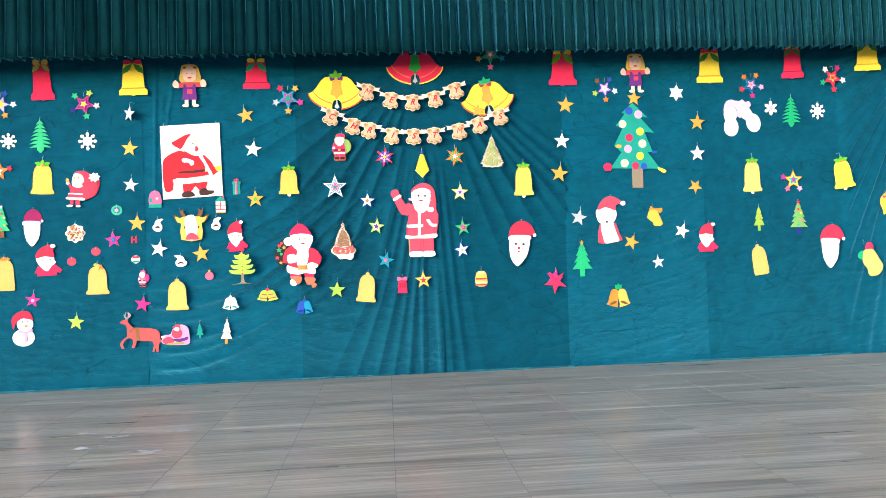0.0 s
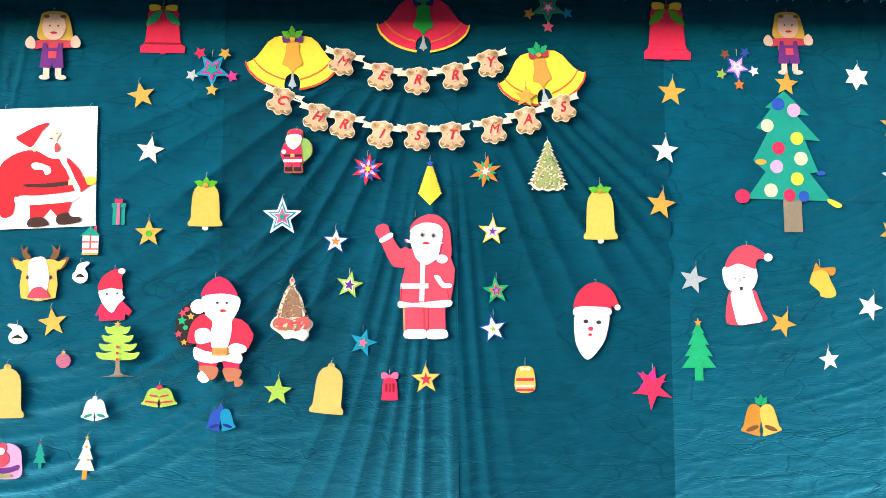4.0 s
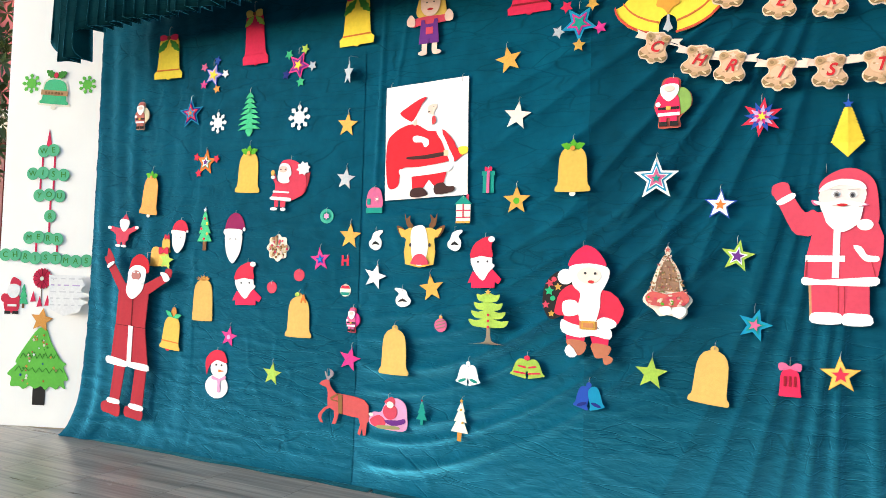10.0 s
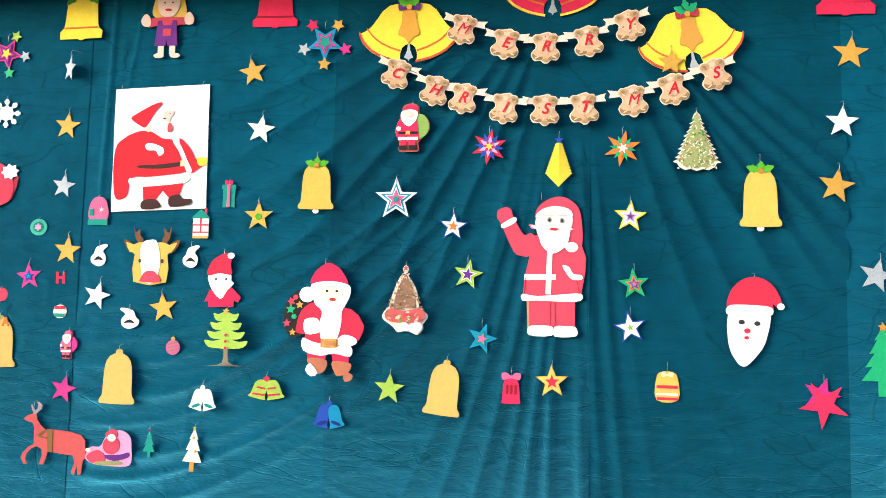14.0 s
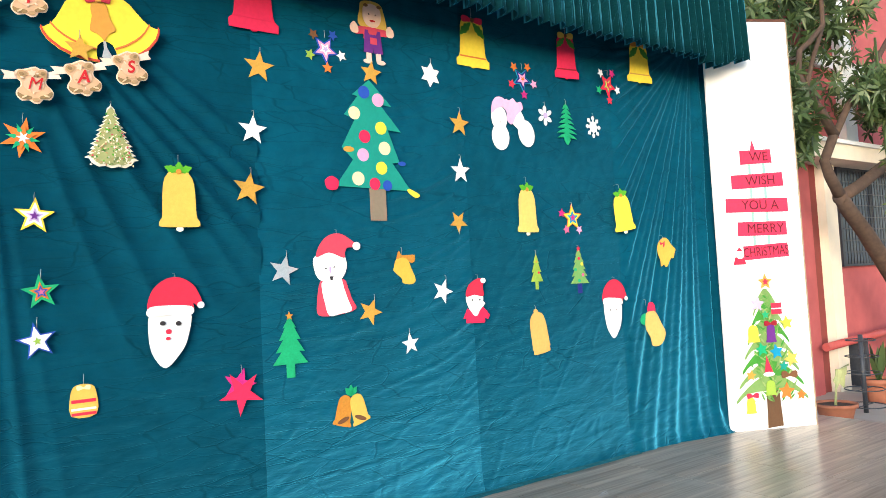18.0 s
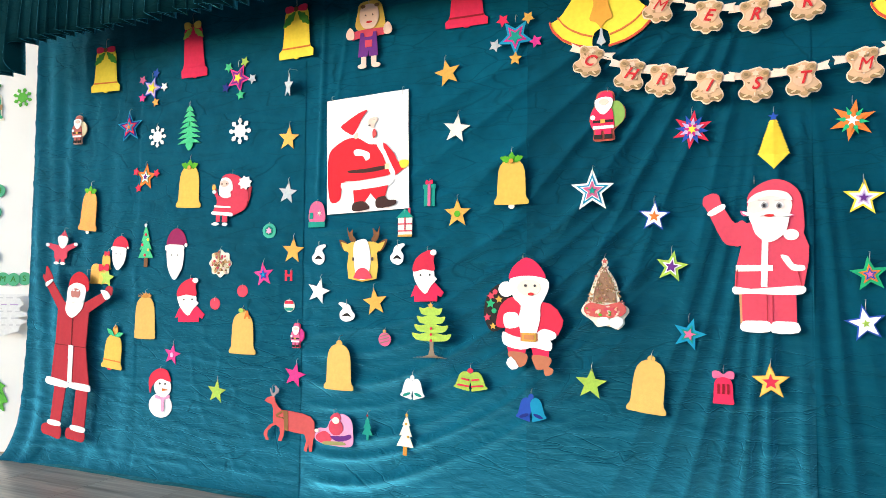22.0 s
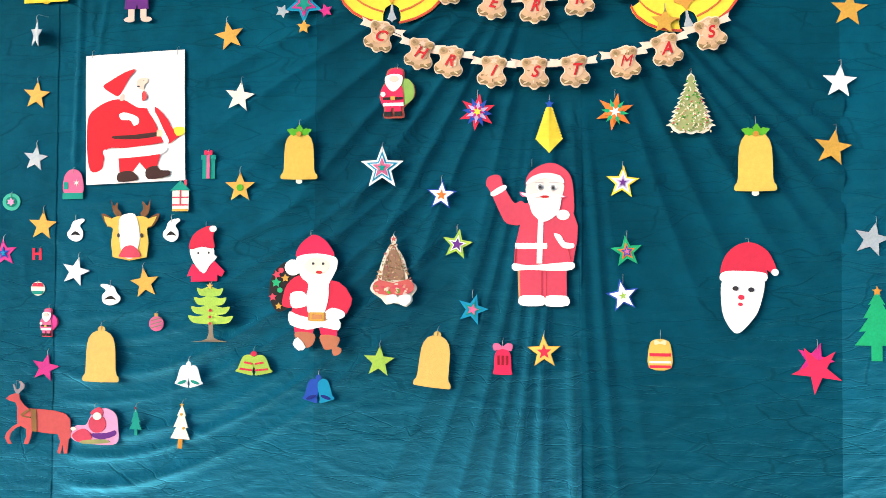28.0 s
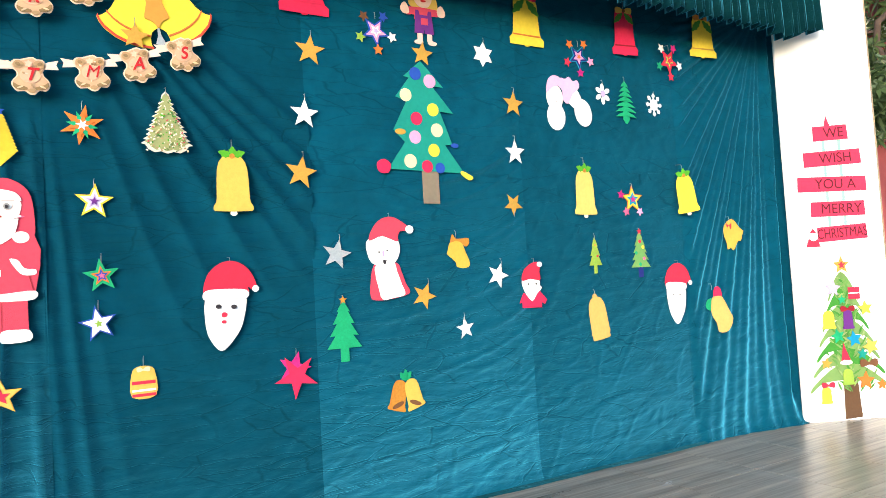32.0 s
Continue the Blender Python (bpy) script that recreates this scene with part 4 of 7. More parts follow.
layer(ck, "stripe", rect(-0.054, -0.055, 0.054, -0.045), WHITE, 1)
layer(ck, "stripe", rect(-0.054, -0.08, 0.054, -0.066), RED, 1)
layer(ck, "bow", bow_outline(0, 0.05, 0.06, 0.03), CREAM, 1)
hook(ck, 0.08)


# ---- trees and small shapes ----
def fir_outline(w, h, tiers, notch=0.5, droop=0.0, taper=0.7):
    """A zigzag fir: each tier wider than the one above."""
    right = [(0.0, h / 2)]
    for k in range(tiers):
        f = (k + 1) / tiers
        z = h / 2 - h * f
        q = f ** taper
        right.append((w / 2 * q, z - droop * h))
        if k < tiers - 1:
            right.append((w / 2 * q * (1 - notch) + w * 0.02, z + 0.015 * h))
    return right + [(-x, z) for x, z in right[::-1] if x > 0]


def fir(x, z, w, h, material, colour, tiers=4, trunk=None, topper=None, dots=(), notch=0.45, rot=0.0, turn=None, droop=0.0, label=""):
    t = thing("fir_cutout", label or "%s foam fir tree cut-out on the curtain" % colour, "tree cut-out", hang(x, z, w, h, rot, turn), "fir trees")
    th = h * (0.78 if trunk else 1.0)
    oz = (h - th) / 2
    if trunk:
        layer(t, "trunk", rect(-w * 0.12, -h / 2, w * 0.12, -h / 2 + h * 0.25), trunk)
    layer(t, "tree", [(px, pz + oz) for px, pz in fir_outline(w, th, tiers, notch, droop, 0.38 if droop else 0.7)], material, 1)
    if topper:
        layer(t, "topper", star(w * 0.12, 0.45, 5, 0, 0, h / 2), topper, 2)
    for k, m in enumerate(dots):
        layer(t, "bauble", oval(w * 0.22 * math.sin(k * 2.4), h * 0.28 - h * 0.62 * k / max(1, len(dots)), w * 0.07, w * 0.07, 8), m, 2)
    hook(t, h / 2 - 0.01)
    return t


def glitter_fir(x, z, w=0.21, h=0.33):
    """A fir of separate drooping branches on a narrow stem."""
    t = thing("fir_cutout", "green glitter foam fir with drooping branches on the curtain", "tree cut-out", hang(x, z, w, h), "fir trees")
    outs = [[(0, h * 0.5), (w * 0.16, -h * 0.40), (w * 0.04, -h * 0.5), (-w * 0.04, -h * 0.5), (-w * 0.16, -h * 0.40)]]
    for k in range(7):
        zz, half = h * (0.42 - 0.115 * k), w * 0.5 * min(1.0, 0.34 + 0.15 * k)
        for side in (-1, 1):
            outs.append([(0, zz + h * 0.05), (side * half * 0.6, zz - h * 0.01), (side * half, zz - h * 0.085), (side * half * 0.72, zz - h * 0.075), (side * half * 0.4, zz - h * 0.07), (0, zz - h * 0.05)])
    layer(t, "tree", outs, GREEN, 1)
    hook(t, h / 2 - 0.01)


glitter_fir(-3.73, 2.485)
glitter_fir(3.94, 2.60)
fir(1.62, 1.10, 0.21, 0.35, GREEN, "green", 4, GREEN, AMBER)
fir(-4.11, 1.65, 0.15, 0.30, GREEN, "dark green", 4, BROWN, WHITE, (RED, YELLOW, RED, GOLD, RED))
fir(-2.27, 0.52, 0.075, 0.15, TEAL, "small teal", 3, TEAL, DEEP_RED)
fir(-2.01, 0.50, 0.11, 0.24, IVORY, "cream and gold", 3, AMBER, GOLD, (GOLD, GOLD), rot=3)
fir(3.54, 1.47, 0.12, 0.26, LIME, "yellow green", 3, LIME, None, (GOLD, RED))
fir(3.98, 1.462, 0.195, 0.34, felt(0.16, 0.34, 0.10), "sage green", 5, NAVY, RED, (RED, YELLOW, GREEN, ROSE, GREEN))

palm = thing("fir_cutout", "lime paper fir with curling branches and grey trunk", "tree cut-out", hang(-1.85, 1.12, 0.26, 0.31))
layer(palm, "trunk", smooth([(-0.13, -0.155), (-0.02, -0.135), (-0.012, -0.03), (0.012, -0.03), (0.02, -0.13), (0.10, -0.15), (0.02, -0.14), (-0.06, -0.148)], 3), TAUPE)
for k in range(4):
    zz, ww = 0.115 - 0.05 * k, 0.075 + 0.018 * k
    layer(palm, "branch", smooth([(0, zz + 0.035), (ww * 0.6, zz + 0.02), (ww, zz + 0.025), (ww * 0.8, zz - 0.012), (ww * 0.3, zz - 0.02), (0, zz - 0.022), (-ww * 0.3, zz - 0.02), (-ww * 0.8, zz - 0.012), (-ww, zz + 0.025), (-ww * 0.6, zz + 0.02)], 3), LIME, 4 - k)
for k in range(3):
    layer(palm, "bauble", oval(0.004, 0.02 - 0.035 * k, 0.008, 0.008, 8), RED, 5)
layer(palm, "topper", star(0.02, 0.45, 5, 0, 0, 0.152), GOLD, 5)
hook(palm, 0.14)


def big_tree():
    t = thing("large_fir_cutout", "large teal felt fir with coloured paper baubles and gold star", "tree cut-out", hang(2.23, 2.30, 0.6, 0.95, 0, 0))
    o = lambda pts: [((px - 659) * 0.00412, (262 - py) * 0.00365) for px, py in pts]
    layer(t, "trunk", o(rect(648, 334, 676, 391)), TAUPE, 0)
    layer(t, "tree", o([(655, 147), (693, 190), (672, 188), (708, 234), (684, 232), (703, 288), (690, 290), (722, 338), (660, 336), (592, 334), (622, 288), (604, 268), (628, 218), (610, 212), (634, 178), (625, 176)]), TEAL, 1)
    layer(t, "star", star(0.078, 0.45, 5, 6, 0, 0.465), GOLD, 2)
    for px, py, r, m in ((645, 170, 9.5, BLUE), (669, 181, 10, PINK), (627, 208, 9.5, CREAM), (672, 230, 9.5, YELLOW), (643, 247, 9.5, CRIMSON), (677, 265, 10, CREAM), (639, 279, 9.5, PINK), (670, 300, 9.5, YELLOW), (629, 320, 10, CREAM), (657, 328, 9, CRIMSON), (679, 330, 8, BLUE)):
        layer(t, "bauble", oval(*o([(px, py)])[0], r * 0.0042, r * 0.0043, 16), m, 2)
    layer(t, "bauble", o(smooth([(574, 326), (585, 318), (596, 326), (592, 340), (578, 340)], 3)), CRIMSON, 2)
    layer(t, "bauble", o(oval(615, 271, 9, 5, 10)), GOLD, 2)
    layer(t, "bauble", o(oval(707, 290, 7, 4, 10)), BLUE, 2)
    layer(t, "bauble", o(smooth([(718, 334), (737, 344), (730, 350), (716, 340)], 3)), YELLOW, 2)
    hook(t, 0.52)


big_tree()


def snowflake(x, z, r, material=WHITE, colour="white", m=None):
    s = thing("snowflake_cutout", "%s paper snowflake with eight knobbed arms" % colour, "snowflake", m or hang(x, z, 2 * r, 2 * r), "snowflakes")
    outline = []
    for k in range(16):
        a = math.tau * k / 16
        if k % 2 == 0:
            for da, q in ((-0.10, 0.56), (-0.22, 0.74), (-0.24, 0.86), (-0.13, 0.90), (-0.09, 1.0), (0.09, 1.0), (0.13, 0.90), (0.24, 0.86), (0.22, 0.74), (0.10, 0.56)):
                outline.append((r * q * math.sin(a + da), r * q * math.cos(a + da)))
        else:
            outline.append((r * 0.48 * math.sin(a), r * 0.48 * math.cos(a)))
    layer(s, "flake", outline, material)
    if m is None:
        hook(s, r * 0.85)
    return s


snowflake(-4.03, 2.44, 0.078)
snowflake(-3.29, 2.425, 0.088)
snowflake(4.24, 2.60, 0.088)
fl = thing("flower_cutout", "white paper flower with lilac middle", "flower", hang(3.72, 2.64, 0.15, 0.17))
for k in range(6):
    layer(fl, "petal", oval(0.048 * math.sin(k * math.pi / 3), 0.048 * math.cos(k * math.pi / 3), 0.03, 0.018, 10, math.pi / 2 - k * math.pi / 3), WHITE, k % 2)
layer(fl, "middle", oval(0, 0, 0.022, 0.022, 10), LILAC, 2)
hook(fl, 0.07)


def disc(x, z, r, material, label, inner=None, ring=None):
    d = thing("disc_cutout", label, "bauble", hang(x, z, 2 * r, 2 * r), "small round cut-outs")
    layer(d, "disc", oval(0, 0, r, r * 0.95, 20), material)
    if ring:
        layer(d, "ring", oval(0, 0, r * 0.6, r * 0.58, 14), ring, 1)
    if inner:
        layer(d, "middle", star(r * 0.45, 0.6, 6), inner, 2)
    hook(d, r - 0.01, reach=0.015)
    return d


disc(-3.03, 1.74, 0.052, felt(0.06, 0.42, 0.30), "small mint green disc with a flower middle", PINK, felt(0.01, 0.2, 0.15))
disc(-3.24, 1.34, 0.043, PINKRED, "small pink felt disc on the curtain")
disc(-3.47, 1.25, 0.043, PINKRED, "small pink felt disc on the curtain")
sb_ = disc(-2.86, 1.25, 0.042, IVORY, "small striped red, white and green bauble")
layer(sb_, "stripe", [(-0.036, 0.012), (0.036, 0.012), (0.026, 0.032), (-0.026, 0.032)], RED, 1)
layer(sb_, "stripe", [(-0.036, -0.012), (0.036, -0.012), (0.026, -0.032), (-0.026, -0.032)], TEAL, 1)
rp = thing("round_print", "round scalloped printed paper ornament in red and cream", "ornament", hang(-3.43, 1.525, 0.18, 0.18))
layer(rp, "backing", [(0.088 * (1 + 0.09 * math.cos(8 * a)) * math.cos(a), 0.088 * (1 + 0.09 * math.cos(8 * a)) * math.sin(a)) for a in (math.tau * k / 64 for k in range(64))], IVORY)
random.seed(5)
for k in range(70):
    a, q = random.uniform(0, math.tau), 0.078 * math.sqrt(random.random())
    layer(rp, "printed_patch", oval(q * math.cos(a), q * math.sin(a), random.uniform(0.008, 0.016), random.uniform(0.006, 0.012), 7, a), random.choice((PINKRED, KRAFT, KRAFT, CREAM, KRAFT_DARK, PEACH)), 1 + k % 2)
hook(rp, 0.08)
bb = thing("bauble_cutout", "pink striped bauble cut-out with a gold cap", "bauble", hang(-2.16, 1.07, 0.09, 0.11))
layer(bb, "ball", oval(0, -0.008, 0.042, 0.042, 16), ROSE)
for k in (-1, 0, 1):
    layer(bb, "stripe", [(-0.03, k * 0.02 - 0.015), (0.03, k * 0.02 + 0.002), (0.03, k * 0.02 + 0.008), (-0.03, k * 0.02 - 0.009)], TAUPE, 1)
layer(bb, "cap", rect(-0.01, 0.032, 0.01, 0.05), GOLD, 1)
hook(bb, 0.045, reach=0.015)
hl = thing("letter_cutout", "small red foam capital letter pinned on the curtain", "letter", hang(-2.87, 1.445, 0.06, 0.07))
layer(hl, "letter", [(-0.028, -0.034), (-0.012, -0.034), (-0.012, -0.006), (0.012, -0.006), (0.012, -0.034), (0.028, -0.034), (0.028, 0.034), (0.012, 0.034), (0.012, 0.008), (-0.012, 0.008), (-0.012, 0.034), (-0.028, 0.034)], RED)
hook(hl, 0.03, 0.02, 0.015)
gf = thing("gift_cutout", "small teal gift box cut-out with pink ribbon", "gift", hang(-1.87, 1.94, 0.09, 0.16))
layer(gf, "box", rect(-0.036, -0.075, 0.036, 0.035), TEAL)
layer(gf, "lid", rect(-0.042, 0.03, 0.042, 0.055), TEAL, 1)
layer(gf, "ribbon", rect(-0.009, -0.075, 0.009, 0.057), ROSE, 2)
layer(gf, "bow", bow_outline(0, 0.066, 0.045, 0.035), CRIMSON, 2)
hook(gf, 0.07, reach=0.02)
mt = thing("mitten_cutout", "pink mitten cut-out with teal cuff and white flake", "mitten", hang(-2.66, 1.84, 0.13, 0.17))
layer(mt, "mitten", smooth([(-0.055, -0.05), (0.055, -0.05), (0.055, 0.03), (0.03, 0.075), (-0.02, 0.08), (-0.055, 0.04)], 4), ROSE)
layer(mt, "cuff", rect(-0.062, -0.085, 0.062, -0.05), TEAL, 1)
layer(mt, "patch", rect(-0.055, -0.03, -0.03, 0.01), TEAL, 1)
layer(mt, "flake", star(0.018, 0.3, 6, 0, 0.02, 0.005), IVORY, 1)
hook(mt, 0.075, reach=0.02)
ho = thing("house_cutout", "tiny pink and white house cut-out with teal roof", "house cut-out", hang(-2.03, 1.77, 0.12, 0.17))
layer(ho, "wall", rect(-0.048, -0.078, 0.048, 0.035), IVORY)
layer(ho, "roof", [(-0.06, 0.03), (0.06, 0.03), (0.0, 0.085)], TEAL, 1)
layer(ho, "chimney", rect(0.02, 0.05, 0.035, 0.09), PINKRED)
for zz in (-0.008, -0.05):
    layer(ho, "frame", [rect(-0.048, zz - 0.004, 0.048, zz + 0.004), rect(-0.004, zz, 0.004, zz + 0.04)], PINKRED, 1)
layer(ho, "step", rect(-0.048, -0.085, 0.048, -0.072), GOLD, 1)
hook(ho, 0.075, reach=0.02)
kt = thing("paper_lantern", "yellow pleated paper lantern drop with a blue star", "lantern", hang(-0.01, 2.13, 0.14, 0.28))
layer(kt, "body", [(0, -0.14), (0.064, -0.075), (0.030, 0.03), (0.010, 0.10), (-0.010, 0.10), (-0.030, 0.03), (-0.064, -0.075)], YELLOW)
for k in range(11):
    bm = bmesh.new()
    z0, w0 = 0.098 - 0.0155 * k, 0.014 + 0.0050 * k
    for side in (-1, 1):
        q = [bm.verts.new(p) for p in ((0, -0.016, z0), (side * w0, -0.010, z0), (side * (w0 + 0.009), -0.004, z0 - 0.011), (side * (w0 - 0.003), -0.006, z0 - 0.017), (0, -0.008, z0 - 0.017))]
        bm.faces.new(q)
    part("pleat", bm, YELLOW, kt)
for side in (-1, 1):
    bm = bmesh.new()
    bm.faces.new([bm.verts.new(p) for p in ((0, -0.014, -0.072), (side * 0.066, -0.005, -0.07), (0, -0.005, -0.142))])
    part("point", bm, YELLOW, kt)
layer(kt, "star", star(0.024, 0.45, 5, 0, 0, 0.115), BLUE, 2)
hook(kt, 0.13)


def tree_card(x, z, w, h, edge, inner, base, dots, label, seed, foot=0.9):
    """A printed tree card with a pale cut edge and many printed ornaments."""
    c = thing("tree_card", label, "tree cut-out", hang(x, z, w, h))
    rnd = random.Random(seed)
    layer(c, "backing", grid(edge, 100, 100, w, h), felt(0.72, 0.68, 0.58))
    layer(c, "tree", grid(inner, 100, 100, w, h), base, 1)
    for k in range(170):
        f = rnd.random() ** 0.6
        half = 0.06 + 0.36 * f
        layer(c, "printed_ornament", oval(rnd.uniform(-1, 1) * half * w, h * (0.43 - foot * f * 0.92), rnd.uniform(0.003, 0.009), rnd.uniform(0.002, 0.005), 6, rnd.uniform(0, 3)), rnd.choice(dots), 2 + k % 2)
    hook(c, h * 0.46)
    return c


def both_sides(right):
    return right + [(100 - px, py) for px, py in right[::-1]]


RUSSET = felt(0.30, 0.17, 0.11)
gifts = tree_card(-0.835, 1.36, 0.25, 0.385, smooth([(50, 0), (57, 7), (53, 13), (65, 24), (75, 37), (79, 50), (81, 60), (97, 68), (100, 75), (90, 84), (91, 91), (78, 99), (66, 96), (50, 94), (35, 96), (24, 88), (6, 80), (0, 74), (5, 66), (15, 60), (20, 46), (28, 31), (39, 16), (46, 12), (43, 6)], 2),
                  both_sides([(51, 14), (60, 25), (69, 38), (73, 50), (75, 62)]), RUSSET, (KRAFT, KRAFT, KRAFT_DARK, felt(0.40, 0.12, 0.10), PEACH, felt(0.2, 0.2, 0.08), felt(0.5, 0.32, 0.22)), "brown printed tree card with red gifts and pale edge", 3, 0.62)
layer(gifts, "printed_cloth", grid(smooth([(6, 70), (20, 62), (50, 66), (80, 61), (95, 70), (86, 80), (60, 83), (30, 82), (12, 79)], 2), 100, 100, 0.25, 0.385), felt(0.52, 0.10, 0.09), 4)
rnd = random.Random(6)
for k in range(26):
    layer(gifts, "printed_gift", oval(rnd.uniform(-0.095, 0.095), rnd.uniform(-0.125, -0.065), rnd.uniform(0.006, 0.014), rnd.uniform(0.004, 0.008), 6, rnd.uniform(0, 3)), rnd.choice((PINKRED, felt(0.62, 0.30, 0.22), CREAM, PEACH, LEAF, felt(0.36, 0.05, 0.06))), 5)
layer(gifts, "printed_drift", [grid(smooth([(36, 84), (55, 82), (60, 92), (40, 93)], 3), 100, 100, 0.25, 0.385), grid(smooth([(62, 84), (84, 82), (88, 90), (76, 97), (62, 94)], 3), 100, 100, 0.25, 0.385)], WHITE, 5)
layer(gifts, "star", star(0.017, 0.45, 5, 0, 0, 0.172), felt(0.55, 0.12, 0.10), 5)
serrated = [(50, 0), (57, 6)]
for k in range(11):
    f = (k + 1) / 11
    serrated += [(53 + 45 * f ** 0.85 + 2 * math.sin(k * 2.1), 6 + 78 * f), (48 + 43 * f ** 0.85, 7.5 + 78 * f)]
serrated += [(86, 92), (74, 97), (62, 95), (52, 98)]
tree_card(0.715, 2.235, 0.255, 0.325, both_sides(serrated), both_sides([(50 + (px - 50) * 0.86, 3 + py * 0.93) for px, py in serrated]), felt(0.34, 0.36, 0.15),
          (CREAM, CREAM, IVORY, PINKRED, LEAF, IVORY, KRAFT, GREEN_DARK, felt(0.16, 0.22, 0.07)), "green and gold printed tree card with pale edge", 8, 0.95)

# ---- painted figures, plain shapes only ----
def sheet(gw, gh, w, h):
    return lambda pts: grid(pts, gw, gh, w, h)


def waving_figure(x, z, w, h):
    g = sheet(282, 443, w, h)
    red, fold = PINKRED, felt(0.36, 0.03, 0.04)
    figure("winter_figure", "large red felt bearded winter figure waving, white fur trim", hang(x, z, w, h, 0, 0), (
        (KRAFT, 0, [g([(98, 330), (150, 330), (150, 436), (102, 436)])]),
        (red, 0, [g(smooth([(122, 60), (140, 25), (185, 2), (225, 8), (258, 40), (268, 95), (266, 160), (225, 170), (140, 110)])),
                  g(smooth([(3, 48), (15, 40), (30, 36), (45, 42), (50, 60), (62, 85), (88, 125), (110, 118), (132, 150), (107, 190), (82, 192), (55, 178), (14, 90), (1, 70)], 3)),
                  g([(105, 130), (150, 120), (265, 150), (281, 195), (279, 240), (265, 318), (86, 320), (90, 260), (107, 185)]),
                  g([(105, 326), (247, 326), (248, 425), (107, 425)])]),
        (felt(0.76, 0.63, 0.60), 1, [g(smooth([(126, 66), (180, 44), (236, 62), (234, 100), (222, 120), (135, 118)], 3))]),
        (WHITE, 1, [g(smooth([(15, 92), (55, 68), (62, 82), (24, 104)], 3)), g([(160, 175), (177, 175), (173, 312), (156, 312)]), g([(90, 249), (188, 249), (188, 266), (90, 268)]),
                    g(smooth([(84, 312), (130, 318), (200, 312), (266, 308), (263, 331), (200, 334), (130, 332), (86, 334)], 3)), g(oval(236, 162, 20, 16)),
                    g(smooth([(208, 220), (228, 224), (242, 246), (268, 250), (267, 264), (238, 264), (220, 244)], 3)),
                    g(smooth([(106, 414), (140, 410), (178, 413), (177, 441), (107, 441)], 3)), g(smooth([(186, 413), (220, 410), (251, 414), (251, 441), (185, 443)], 3))]),
        (WHITE, 2, [g(smooth([(122, 66), (140, 44), (180, 32), (225, 40), (240, 62), (225, 60), (180, 48), (140, 62)], 3)), g(smooth([(128, 104), (175, 112), (227, 104), (224, 148), (206, 170), (176, 183), (146, 162), (134, 132)], 4))]),
        (ROSE, 2, [g(smooth([(104, 90), (135, 100), (112, 106)], 3)), g(smooth([(246, 106), (220, 100), (222, 112)], 3))]),
        (WHITE, 3, [g(smooth([(110, 93), (140, 98), (176, 92), (212, 98), (240, 105), (214, 110), (176, 104), (140, 110), (116, 102)], 3))]),
        (felt(0.45, 0.42, 0.42), 2, [g(rect(150, 60, 176, 62)), g(rect(194, 61, 222, 63))]), (WHITE, 2, [g(oval(165, 75, 12, 10, 12)), g(oval(206, 77, 12, 10, 12))]),
        (felt(0.30, 0.29, 0.29), 3, [g(oval(166, 76, 7.5, 9, 12)), g(oval(205, 78, 7.5, 9, 12))]), (INK, 4, [g(oval(166, 77, 4, 5, 10)), g(oval(205, 79, 4, 5, 10))]),
        (fold, 1, [g(rect(171, 336, 173, 410)), g(rect(186, 336, 187.5, 410)), g([(92, 262), (96, 262), (92, 312), (89, 312)]), g([(250, 262), (252, 262), (262, 305), (260, 305)])]),
        (RED_INK, 4, [g(oval(180, 106, 14, 4, 10))]),
    ), (0.0, h / 2))


waving_figure(-0.10, 1.56, 0.48, 0.75)


